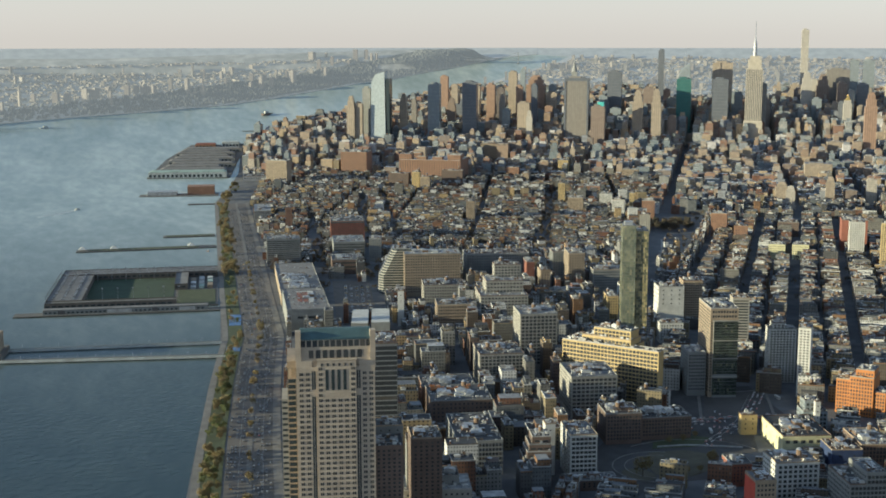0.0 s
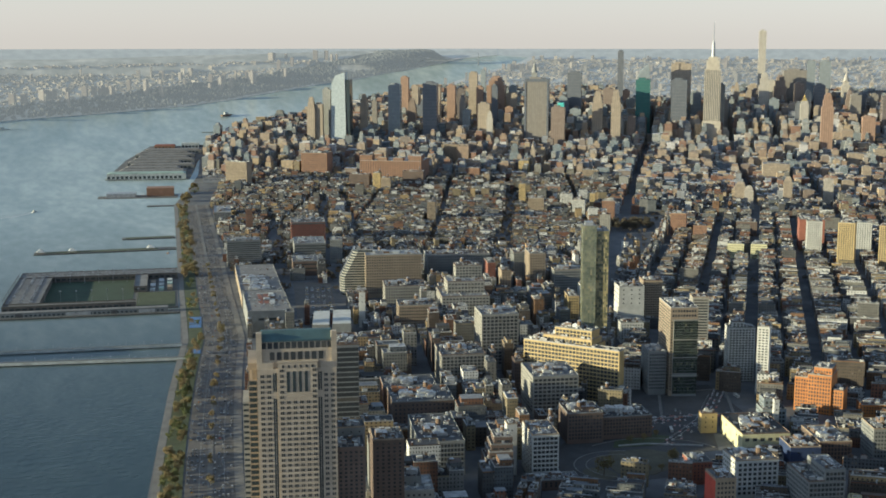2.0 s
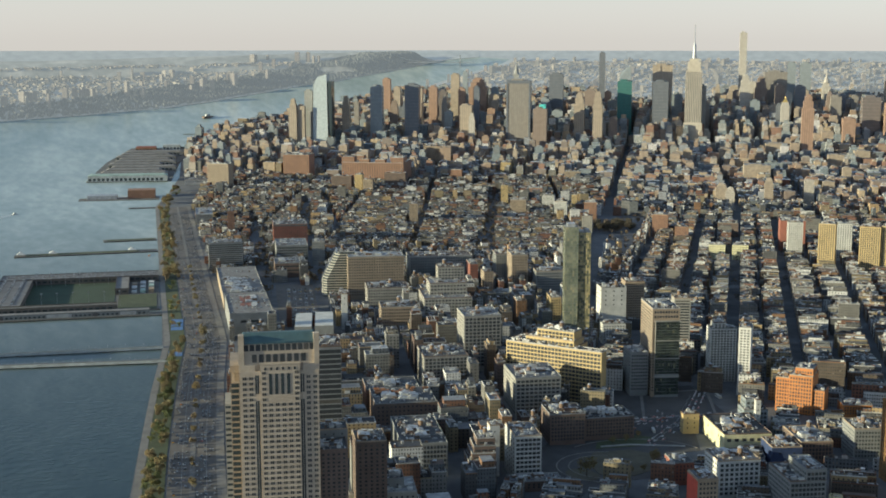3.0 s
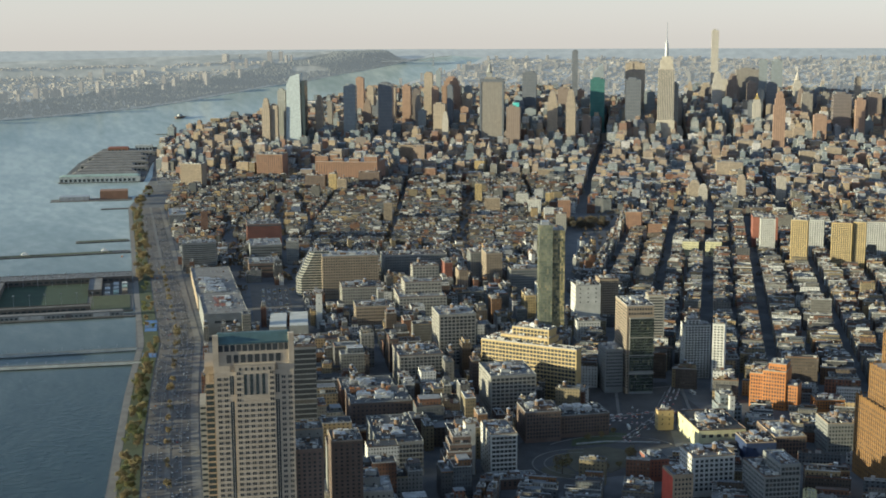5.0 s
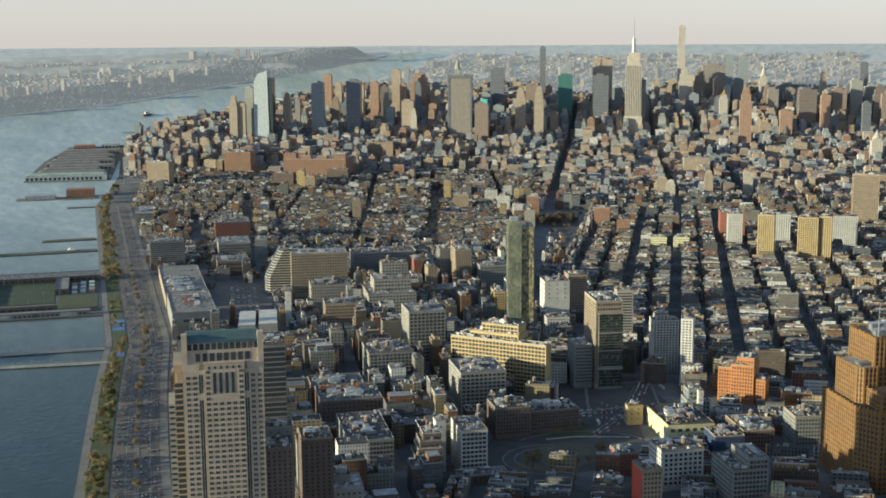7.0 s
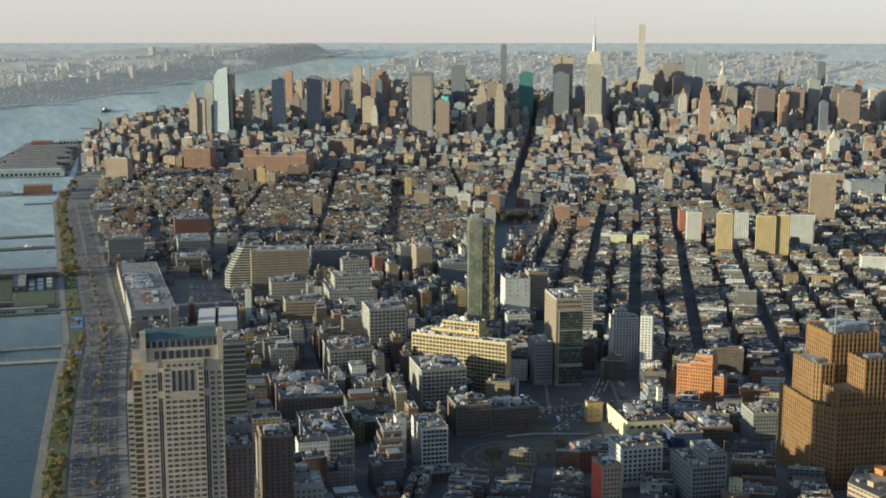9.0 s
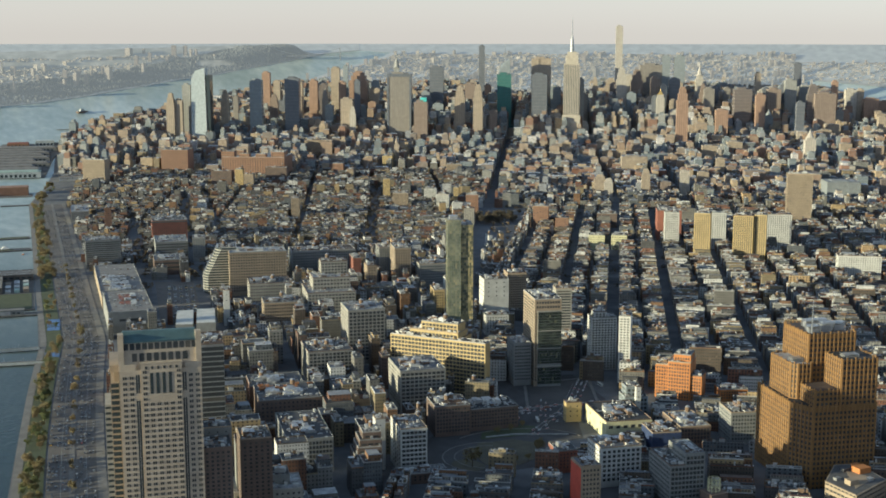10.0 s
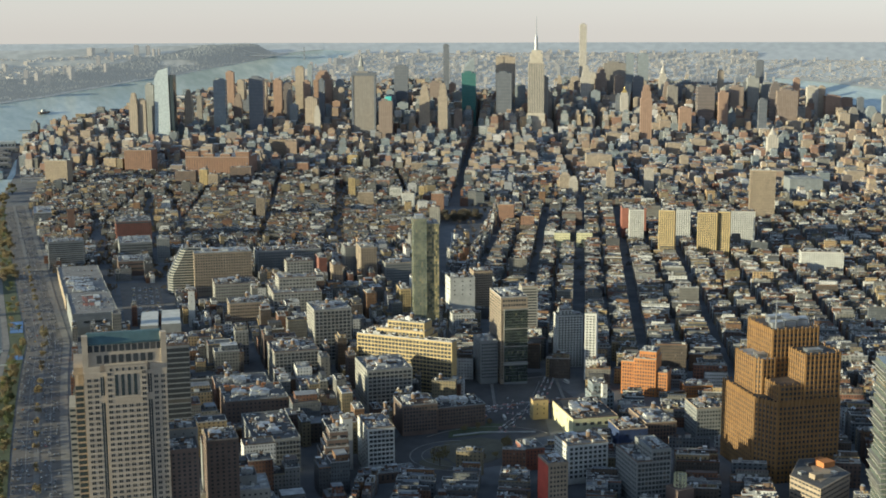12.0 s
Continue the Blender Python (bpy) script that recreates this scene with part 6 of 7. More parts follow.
def tree_model(seed, leaf, label, tall=9.0):
    k = random.Random(seed)
    top = empty("tree", Matrix.Identity(4), label, "tree", "trees of the river park")
    g = Geo()
    ring = [(0.28 * math.cos(i * math.pi / 3), 0.28 * math.sin(i * math.pi / 3)) for i in range(6)]
    g.prism(ring, 0, tall * 0.5, 0, 0, None, 0.5)
    for i in range(4):
        at = Matrix.Translation((0, 0, tall * (0.3 + 0.05 * i))) @ Matrix.Rotation(i * 1.7, 4, "Z") @ Matrix.Rotation(radians(38), 4, "Y")
        g.prism([(a * 0.4, b * 0.4) for a, b in ring], 0, tall * 0.36, 0, 0, at, 0.3)
    part("trunk", g, [M_BARK], top)
    g = Geo()
    lumps = [(k.uniform(-1, 1) * tall * 0.26, k.uniform(-1, 1) * tall * 0.26, tall * k.uniform(0.42, 0.82), tall * k.uniform(0.13, 0.24)) for _ in range(11)]
    for x, y, z, q in lumps:
        for _ in range(60):
            d = Vector((k.gauss(0, 1), k.gauss(0, 1), k.gauss(0, 1))).normalized() * q * k.uniform(0.6, 1.05)
            c = Vector((x, y, z)) + d
            at = Matrix.Translation(c) @ Euler((k.uniform(0, 6), k.uniform(0, 6), k.uniform(0, 6))).to_matrix().to_4x4()
            s = tall * k.uniform(0.018, 0.04)
            n = len(g.v)
            g.v += [tuple(at @ Vector(p)) for p in ((-s, -s * 0.6, 0), (s, -s * 0.7, 0.1 * s), (s * 0.8, s * 0.7, 0), (-s * 0.7, s * 0.8, -0.1 * s))]
            g.f.append((n, n + 1, n + 2, n + 3))
            g.uv += [(0, 0)] * 4
            g.m.append(0)
    part("crown", g, [leaf], top)
    return top


TREES = [tree_model(1, M_LEAF, "green and yellow park tree beside the promenade"), tree_model(2, M_LEAF, "spreading park tree with thinning leaves", 11.0),
         tree_model(3, M_GOLD, "orange-brown autumn street tree", 9.0), tree_model(4, M_GOLD, "bare-topped brown autumn tree", 12.0), tree_model(5, M_YARD, "half-bare brown tree in a square", 12.0)]
USED = set()


def plant(i, e, n, k, size=1.0):
    q = k.uniform(0.8, 1.35) * size
    s = shrink(math.hypot(e, n)) * q
    m = Matrix.Translation(drawn(e, n, 2.0)) @ Matrix.Rotation(k.uniform(0, 6.3), 4, "Z")
    if i not in USED:
        USED.add(i)
        TREES[i].matrix_world = m @ Matrix.Diagonal((s, s, s, 1))
        return
    ob = copy_thing(TREES[i], m)
    ob.scale = (s, s, s * k.uniform(0.85, 1.2))


k = random.Random(21)
for _ in range(150):
    r = k.uniform(950, 1500)
    plant(k.choice((0, 0, 1, 2, 2, 3)), *shore(r, k.uniform(10, 25)), k, 0.78)
for _ in range(80):
    r = k.uniform(2050, 3350)
    plant(k.choice((2, 3, 0, 3)), *shore(r, k.uniform(9, 30)), k, 1.15)
for _ in range(26):
    r = k.uniform(1500, 2050)
    plant(k.choice((0, 2)), *shore(r, k.uniform(12, 26)), k)
for i in range(30):
    r = 1000 + i * 40 + k.uniform(-16, 16)
    plant(k.choice((2, 2, 3)), *shore(r, 50.5), k, 0.85)
for _ in range(34):
    a, q = k.uniform(0, 6.3), 48 * math.sqrt(k.random())
    plant(4, 1180 + q * math.cos(a), 2330 + q * math.sin(a), k, 1.3)
for e, n, q in ((478, 984, 1.7), (555, 999, 1.3), (548, 988, 1.1), (540, 1056, 0.7), (556, 1060, 0.8), (574, 1070, 0.7), (532, 978, 0.8), (517, 975, 0.7)):
    plant(3, e, n, k, q)



def yard_trees(count):
    """Thin half-bare trees in the yards and streets of the low district: too many to count."""
    g, q = Geo(), random.Random(77)
    while count:
        r, b = q.uniform(1900, 3500), q.uniform(8, 46)
        e, n = r * math.sin(radians(b)), r * math.cos(radians(b))
        x, y = across(e, n, AV_BRG, *AV)
        if not on_land(e, n, 90) or in_open(e, n, 4) or not is_free(e, n) or (abs(x) < 18) or (x > 0 and q.random() < 0.75):
            continue
        count -= 1
        at = site(e, n, 0)
        tall = q.uniform(8, 14)
        g.prism([(0, 0), (0.5, 0), (0.25, 0.5)], 0, tall * 0.7, 0, 0, at, 0.4)
        for _ in range(26):
            c = Vector((q.gauss(0, 2.4), q.gauss(0, 2.4), tall * q.uniform(0.5, 1.0)))
            s, m = q.uniform(0.5, 1.2), Euler((q.uniform(0, 6), q.uniform(0, 6), 0)).to_matrix()
            k0 = len(g.v)
            g.v += [tuple(at @ (c + m @ Vector(p))) for p in ((-s, -s, 0), (s, -s * 0.8, 0), (s * 0.9, s, 0), (-s, s * 0.7, 0))]
            g.f.append((k0, k0 + 1, k0 + 2, k0 + 3))
            g.uv += [(0, 0)] * 4
            g.m.append(0)
    tagged(new("yard_trees", g.mesh("yard_trees", [M_YARD])), "half-bare brown trees in yards between low houses", "trees", kind="stuff")


yard_trees(3400)
CAR_PAINT = leaf_material("car_paint", [(0.0, (0.6, 0.6, 0.6)), (0.3, (0.05, 0.05, 0.055)), (0.55, (0.25, 0.26, 0.28)), (0.75, (0.65, 0.64, 0.62)), (0.88, (0.35, 0.05, 0.04)), (1.0, (0.6, 0.42, 0.04))])
CAR_PAINT.node_tree.nodes["Principled BSDF"].inputs["Roughness"].default_value = 0.3


def car_model():
    top = empty("car", Matrix.Identity(4), "small car on the road", "car", "cars on the highway")
    g = Geo()
    g.prism([(-0.9, -2.2), (0.9, -2.2), (0.9, 2.2), (-0.9, 2.2)], 0.35, 0.6, 0, 0, None, 0.95)
    part("body", g, [CAR_PAINT], top)
    g = Geo()
    g.prism([(-0.8, -1.5), (0.8, -1.5), (0.8, 1.0), (-0.8, 1.0)], 0.95, 0.55, 0, 0, None, 0.78)
    part("cabin", g, [M_GLASS], top, "dark glazed cabin")
    for x in (-0.82, 0.82):
        for y in (-1.35, 1.35):
            g = Geo()
            at = Matrix.Translation((x - 0.12, y, 0.34)) @ Matrix.Rotation(math.pi / 2, 4, "Y")
            g.prism([(0.34 * math.cos(i * math.pi / 4), 0.34 * math.sin(i * math.pi / 4)) for i in range(8)], 0, 0.24, 0, 0, at)
            part("wheel", g, [M_ASPHALT], top)
    return top


CAR = car_model()
first = True
spots = []
for lane in (31, 35, 39, 43, 55, 59, 63, 67):
    r = 950 + k.uniform(0, 30)
    while r < 2300:
        spots.append((*shore(r, lane), 8.0))
        r += k.uniform(24, 150)
for _ in range(30):
    a, q = k.uniform(0, 6.3), k.uniform(48, 80)
    spots.append((560 + q * math.cos(a), 1060 + q * math.sin(a) * 0.8, k.uniform(0, 180)))
for i in range(18):
    spots.append((420 + i * 5.5 % 36, 1730 + (i // 6) * 30 + i, 10.0))
for e, n, b in spots[:85]:
    m = Matrix.Translation((e, n, 2.13)) @ Matrix.Rotation(-radians(b), 4, "Z")
    if first:
        CAR.matrix_world, first = m, False
    else:
        copy_thing(CAR, m)


def car_rows(name, label, places):
    """Cars packed too close to count: low bodies with dark glazed cabins."""
    g = Geo()
    for e, n, b, z in places:
        at = Matrix.Translation((e, n, z)) @ Matrix.Rotation(-radians(b), 4, "Z")
        g.prism([(-0.9, -2.2), (0.9, -2.2), (0.9, 2.2), (-0.9, 2.2)], 0.3, 0.65, 0, 0, at, 0.95)
        g.prism([(-0.8, -1.5), (0.8, -1.5), (0.8, 1.0), (-0.8, 1.0)], 0.95, 0.5, 1, 0, at, 0.8)
    tagged(new(name, g.mesh(name, [CAR_PAINT, M_GLASS])), label, "cars", kind="stuff")


q = random.Random(91)
jam = []
for lane in (30.5, 34, 37.5, 44.5, 55, 58.5, 62, 66, 69.5):
    r = 960 + q.uniform(0, 10)
    while r < 2900:
        jam.append((*shore(r, lane + q.uniform(-0.4, 0.4)), 7.0, 2.13))
        r += q.choice((7.5, 9, 12, 18, 30, 55)) * (1 if r < 1700 else 1.5)
car_rows("traffic", "dense traffic on the highway", jam)
lot_cars = []
for i in range(5):
    for j in range(26):
        if q.random() < 0.62:
            e, n = back(4 + i * 8.5, 8 + j * 7, 12, 371, 1742)
            lot_cars.append((e, n, 102, 2.2))
car_rows("parked_cars", "rows of cars in an open parking lot", lot_cars)
street_cars = []
for a, b, c, d in ((772, 1266, 651, 1106), (651, 1106, 573, 1045), (600, 1122, 690, 1112), (580, 1100, 618, 1122), (612, 1090, 640, 1140)):
    run = math.dist((a, b), (c, d))
    for side in (-5, 0, 5):
        t = q.uniform(0, 9)
        while t < run:
            u, v = (c - a) / run, (d - b) / run
            street_cars.append((a + u * t + v * side, b + v * t - u * side, math.degrees(math.atan2(u, v)), 2.35))
            t += q.uniform(7, 26)
car_rows("traffic", "cars on the streets by the tunnel square", street_cars)


def pier(name, label, e, n, brg, w, d, deck=2.0, thick=1.2, posts=True, mat=None):
    """A pier deck on rows of piles; the corner is its south-western one, w runs to the shore."""
    top = empty(name, site(e, n, brg, 0.0), label, "pier")
    g = Geo()
    g.box(0, 0, deck - thick, w, d, thick, bottom=True)
    part("deck", g, [mat or M_DECK], top)
    if posts:
        for i in range(int(w / 14) + 1):
            for y in (0.8, d - 1.4):
                g = Geo()
                g.box(i * 14, y, -1, 0.7, 0.7, deck - thick + 1)
                part("pile", g, [M_TIMBER], top)
    g = Geo()
    for y in (0.1, d - 0.2):
        g.box(0, y, deck + 1.0, w, 0.1, 0.12, bottom=True)
        for i in range(int(w / 6) + 1):
            g.box(i * 6, y, deck, 0.12, 0.1, 1.0)
    part("railing", g, [M_METAL], top)
    return top


def tunnel_pier():
    for n0, brg, d in ((1574, 10.5, 9), (1630, 7.0, 7)):
        p = pier("walkway_pier", "long narrow concrete walkway pier", -92, n0, brg, 275, d, 3.5)
        for i in range(12):
            g = Geo()
            g.prism([(8 + i * 22, 0.5), (8.3 + i * 22, 0.5), (8.3 + i * 22, 0.8), (8 + i * 22, 0.8)], 3.5, 5.5, 0, 0, None, 0.5)
            g.box(8 + i * 22, 0.4, 8.8, 1.4, 0.5, 0.25, bottom=True)
            part("lamp_post", g, [M_METAL], p)
        g = Geo()
        g.box(0, -0.3, 1.2, 275, 0.3, 3.2)
        part("parapet", g, [M_SHED], p, "pale parapet wall")
    vent = empty("vent_house", site(-112, 1585, 9, 0.0), "square brick tunnel vent house at the pier head", "vent house")
    g = Geo()
    g.box(0, 0, -1, 26, 60, 9)
    part("base", g, [M_DECK], vent)
    g = Geo()
    g.box(4, 12, 8, 18, 34, 22)
    part("wall", g, [M_TAN], vent)


def sports_pier():
    """The great square pier: low two-storey ring with parking on its roof round a turf field."""
    top = empty("sports_pier", site(-38, 1868, 6.5, 0.0), "huge square pier shed round a green sports field", "pier")
    W, D = 245, 270
    g = Geo()
    g.box(0, 0, 0.8, W, D, 1.4, bottom=True)
    part("deck", g, [M_DECK], top)
    for i, (x, y, w, d) in enumerate(((0, 0, W - 60, 18), (0, D - 46, W, 46), (0, 18, 50, D - 64), (W - 66, 120, 20, D - 166))):
        g = Geo()
        g.box(x, y, 2.2, w, d, 8.5, 0, 1)
        for a, b, p, q in ((x, y, w, 0.4), (x, y + d - 0.4, w, 0.4), (x, y, 0.4, d), (x + w - 0.4, y, 0.4, d)):
            g.box(a, b, 10.7, p, q, 1.2, 0, 0)
        wing = part("shed", g, [M_PIER_WALL, M_DECK if i == 0 else M_TAR_GREY], top)
        g = Geo()
        for c in range(int(w / 9)):
            g.box(x + c * 9 + 1.5, y - 0.12, 5.5, 6.0, 0.12, 2.6)
        tagged(part("glazing", g, [M_GLASS], wing), kind="stuff")
    g = Geo()
    g.box(50, 18, 2.2, W - 116, D - 64, 0.3)
    part("turf", g, [M_TURF], top, "green artificial turf field")
    g = Geo()
    g.box(W - 60, 4, 2.2, 56, 112, 0.35)
    part("lawn", g, [M_GRASS], top, "dark green lawn on the pier")
    for i in range(9):  # stores, tents and boats on the landward yard
        g = Geo()
        g.box(W - 42 + (i % 3) * 13, 126 + (i // 3) * 30, 2.2, 8, 14 + i % 4 * 3, 2.5 + i % 3 * 1.5)
        part("store", g, [(M_WHITE, M_GREEN_PALE, M_TAN, M_METAL)[i % 4]], top)
    for i in range(10):
        g = Geo()
        g.box(-1.2, 26 + i * 22, 2, 0.6, 0.6, 15)
        g.box(-1.2, 26 + i * 22, 16.6, 0.5, 21, 0.5, bottom=True)
        part("net_frame", g, [M_DARK_ROOF], top, "dark frame for the ball nets")
    for i in range(7):
        for y in (34, D - 60):
            g = Geo()
            x = 56 + i * 22
            g.prism([(x, y), (x + 0.4, y), (x + 0.4, y + 0.4), (x, y + 0.4)], 2.5, 22, 0, 0, None, 0.5)
            g.box(x - 1.2, y, 24, 2.8, 0.5, 1.2, bottom=True)
            part("floodlight", g, [M_METAL], top, "pale floodlight mast")
    g = Geo()
    for x, w in ((20, 210),):
        g.box(x, D + 2, 10.5, w, 0.6, 1.0, bottom=True)
        for i in range(15):
            g.box(x + i * w / 14.5, D + 2, 2, 0.6, 0.6, 9)
    part("gantry", g, [M_METAL], top)
    rows = Geo()
    q = random.Random(8)
    for y0 in (D - 40, D - 24, D - 12):
        for i in range(70):
            if q.random() < 0.75:
                rows.prism([(4 + i * 3.4, y0), (5.9 + i * 3.4, y0), (5.9 + i * 3.4, y0 + 4.5), (4 + i * 3.4, y0 + 4.5)], 10.8, 1.4, 0, 0, None, 0.8)
    for x0 in (6, 20, 34):
        for i in range(60):
            if q.random() < 0.75:
                rows.prism([(x0, 28 + i * 3.4), (x0 + 4.5, 28 + i * 3.4), (x0 + 4.5, 29.9 + i * 3.4), (x0, 29.9 + i * 3.4)], 10.8, 1.4, 0, 0, None, 0.8)
    ob = part("roof_parking", rows, [CAR_PAINT], top, "rows of cars parked on the roof deck")
    tagged(ob, kind="stuff")
    low = pier("low_pier", "low pale shed strip along the square pier", -80, 1834, 6.5, 285, 22, 2.0)
    g = Geo()
    g.box(40, 6, 2.0, 228, 12, 6.5)
    part("shed", g, [M_GREY], low)
    g = Geo()
    g.box(39.5, 5.5, 8.5, 229, 13, 0.5, bottom=True)
    part("roof", g, [M_TAR_GREY], low)
    for x, w in ((60, 10), (128, 34), (190, 8), (228, 22)):
        g = Geo()
        g.box(x, 5.6, 2.4, w, 0.3, 5)
        part("gate", g, [M_METAL if w > 12 else M_DARK_ROOF], low, "sliding shed gate")
    g = Geo()
    for i in range(36):
        g.box(42 + i * 6.2, 5.86, 3.4, 3.4, 0.14, 2.4)
    tagged(part("glazing", g, [M_GLASS], low), kind="stuff")


tunnel_pier()
sports_pier()
p = pier("grass_pier", "long park pier with lawn and white tents", 12, 2378, 3, 252, 26)
g = Geo()
g.box(20, 4, 2.0, 200, 18, 0.2)
part("lawn", g, [M_GRASS], p)
for x in (4, 60, 200):
    g = Geo()
    g.prism([(x, 6), (x + 14, 6), (x + 14, 20), (x, 20)], 4.5, 5, 0, 0, None, 0.1)
    for a in (0, 13.6):
        for b in (6, 19.6):
            g.box(x + a, b, 2, 0.4, 0.4, 2.5)
    part("tent", g, [M_WHITE], p, "white peaked shade tent")
p = pier("grass_pier", "short pier covered by a lawn", 178, 2510, 3, 100, 24)
g = Geo()
g.box(6, 4, 2.0, 90, 16, 0.2)
part("lawn", g, [M_GRASS], p)
pier("timber_pier", "short dark timber pier", 272, 3000, 5, 64, 16)
p = pier("barge_pier", "dark pier with brick shed and moored barges", 170, 3180, 8, 192, 84)
g = Geo()
g.box(116, 30, 2, 66, 44, 20)
part("shed", g, [M_RUST], p)
g = Geo()
g.box(20, 20, 2, 70, 40, 9)
part("barge_house", g, [M_METAL], p)


def peninsula():
    """The broad flat pier further up: a tarred yard with a pale green shed along its head and rows of dark sheds behind."""
    brg, e0, n0, W, D = 10, 216, 3600, 228, 1120
    g, nx, ny = Geo(), 6, 24
    for j in range(ny + 1):
        for i in range(nx + 1):
            e, n = back(i * W / nx + max(0, j - ny * 0.5) * 3, j * D / ny, brg, e0, n0)
            g.v += [drawn(e, n, 3.2)]
    w = nx + 1
    for j in range(ny):
        for i in range(nx):
            g.f.append((j * w + i, j * w + i + 1, (j + 1) * w + i + 1, (j + 1) * w + i))
    edge = [i for i in range(nx)] + [nx + j * w for j in range(ny)] + [ny * w + nx - i for i in range(nx)] + [(ny - j) * w for j in range(ny)]
    k0 = len(g.v)
    g.v += [(g.v[i][0], g.v[i][1], g.v[i][2] - 6) for i in edge]
    for i in range(len(edge)):
        j = (i + 1) % len(edge)
        g.f.append((edge[i], k0 + i, k0 + j, edge[j]))
    g.uv, g.m = [(0, 0)] * sum(len(f) for f in g.f), [0] * len(g.f)
    tagged(new("yard_pier", g.mesh("yard_pier", [M_YARD_TAR])), "broad dark yard pier with long sheds", "pier")
    sheds = [(4, 4, 214, 40, 15, M_SHED, M_GREEN_PALE, "long low shed with a pale green roof")]
    sheds += [(24 + (j % 3) * 8, 120 + j * 88, 188 - (j % 2) * 30, 52, 10, M_GREY, M_TAR_GREY, "long low shed with a grey roof") for j in range(9)]
    sheds += [(60, 980, 70, 50, 12, M_RUST, M_RED, "low shed with a red roof"), (150, 1040, 60, 40, 14, M_SHED, M_SHED, "pale low shed at the end of a yard pier")]
    for x, y, sw, sd, h, wall, roof, label in sheds:
        e, n = back(x, y, brg, e0, n0)
        shed = empty("yard_shed", site(e, n, brg, 3.2), label, "shed", "sheds of the yard pier")
        q = Geo()
        q.box(0, 0, -1, sw, sd, h + 1, 0, 0)
        part("wall", q, [wall], shed)
        q = Geo()
        q.prism([(-0.6, -0.6), (sw + 0.6, -0.6), (sw + 0.6, sd + 0.6), (-0.6, sd + 0.6)], h, 3.0, 0, 0, None, 0.9)
        part("roof", q, [roof], shed)
        q = Geo()
        for i in range(int(sw / 12)):
            q.box(i * 12 + 2, -0.2, 1.0, 7, 0.2, h * 0.5)
        tagged(part("door_strip", q, [M_GLASS], shed), kind="stuff")
    for i in range(24):
        e, n = back(6 + (i * 37) % 200, 62 + (i * 53) % 46, brg, e0, n0)
        truck = empty("truck", site(e, n, 8 + i * 13 % 40, 3.3), "parked pale refuse truck", "truck", "trucks in the yard")
        q = Geo()
        q.box(0, 0, 0.6, 2.6, 7.5, 2.8)
        part("body", q, [M_WHITE if i % 3 else M_METAL], truck)
        q = Geo()
        q.box(0.1, 7.6, 0.6, 2.4, 2.2, 2.2)
        part("cab", q, [M_METAL], truck)


M_YARD_TAR = plain("yard_tar", (0.11, 0.11, 0.108), 0.9, size=0.03)
peninsula()
pier("far_pier", "distant low timber pier", 560, 4720, 12, 110, 30)
pier("far_pier", "distant pale pier shed", 720, 5360, 14, 150, 40)
p = empty("ball_courts", site(*shore(1705, 9), 8), "blue sports courts under nets", "court")
for i in range(3):
    g = Geo()
    g.box(1, i * 24, 0.3, 16, 20, 0.15)
    part("court", g, [M_BLUE], p)
p = empty("ball_courts", site(*shore(1560, 9), 8), "blue court beside the promenade", "court")
g = Geo()
g.box(1, 0, 0.3, 17, 24, 0.15)
part("court", g, [M_BLUE], p)


def boat(e, n, brg, s, label, mat, wake=0):
    top = empty("boat", site(e, n, brg, 0.0) @ Matrix.Diagonal((s, s, s, 1)), label, "boat")
    g = Geo()
    g.prism([(-1.6, -6), (1.6, -6), (1.8, 2), (0, 7), (-1.8, 2)], -0.3, 1.9, 0, 0, None, 1.05)
    part("hull", g, [mat], top)
    g = Geo()
    g.prism([(-1.1, -3), (1.1, -3), (1.1, 2), (-1.1, 2)], 1.6, 2.2, 0, 0, None, 0.85)
    part("cabin", g, [M_SHED], top)
    if wake:
        g = Geo()
        for side in (-1, 1):
            at = Matrix.Translation((side * 1.2, -5, 0.12)) @ Matrix.Rotation(side * radians(9), 4, "Z")
            g.prism([(-0.7, 0), (0.7, 0), (1.6, -wake), (-1.6, -wake)], 0, 0.08, 0, 0, at)
        g.prism([(-1.0, -5), (1.0, -5), (1.8, -wake * 1.4), (-1.8, -wake * 1.4)], 0.1, 0.08)
        part("wake", g, [M_FOAM], top, "pale foam trail")


M_FOAM = plain("foam", (0.5, 0.53, 0.53), 0.6, size=0.3)
boat(22, 2990, 40, 1.3, "small white motor boat under way", M_WHITE, 70)
boat(245, 2330, 20, 0.8, "little orange boat by the pier", M_ORANGE)
boat(-70, 5750, 80, 4.0, "moored ferry near the opposite bank", M_SHED)
boat(1000, 6500, 60, 5.0, "dark barge on the upper river", M_BROWN)

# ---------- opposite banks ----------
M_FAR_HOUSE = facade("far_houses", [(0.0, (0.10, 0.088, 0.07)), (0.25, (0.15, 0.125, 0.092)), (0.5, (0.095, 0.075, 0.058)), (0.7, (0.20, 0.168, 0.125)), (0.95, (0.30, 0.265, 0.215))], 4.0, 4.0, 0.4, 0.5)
# far walls emit a little to imitate haze
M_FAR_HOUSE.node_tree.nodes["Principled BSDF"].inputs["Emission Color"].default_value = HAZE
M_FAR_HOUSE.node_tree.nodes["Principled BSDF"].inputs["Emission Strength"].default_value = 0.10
# roofs and woods carry the same haze emission
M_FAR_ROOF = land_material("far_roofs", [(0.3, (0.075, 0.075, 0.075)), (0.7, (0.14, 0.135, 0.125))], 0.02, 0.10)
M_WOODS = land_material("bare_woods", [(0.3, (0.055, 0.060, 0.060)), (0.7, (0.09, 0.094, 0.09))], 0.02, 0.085)


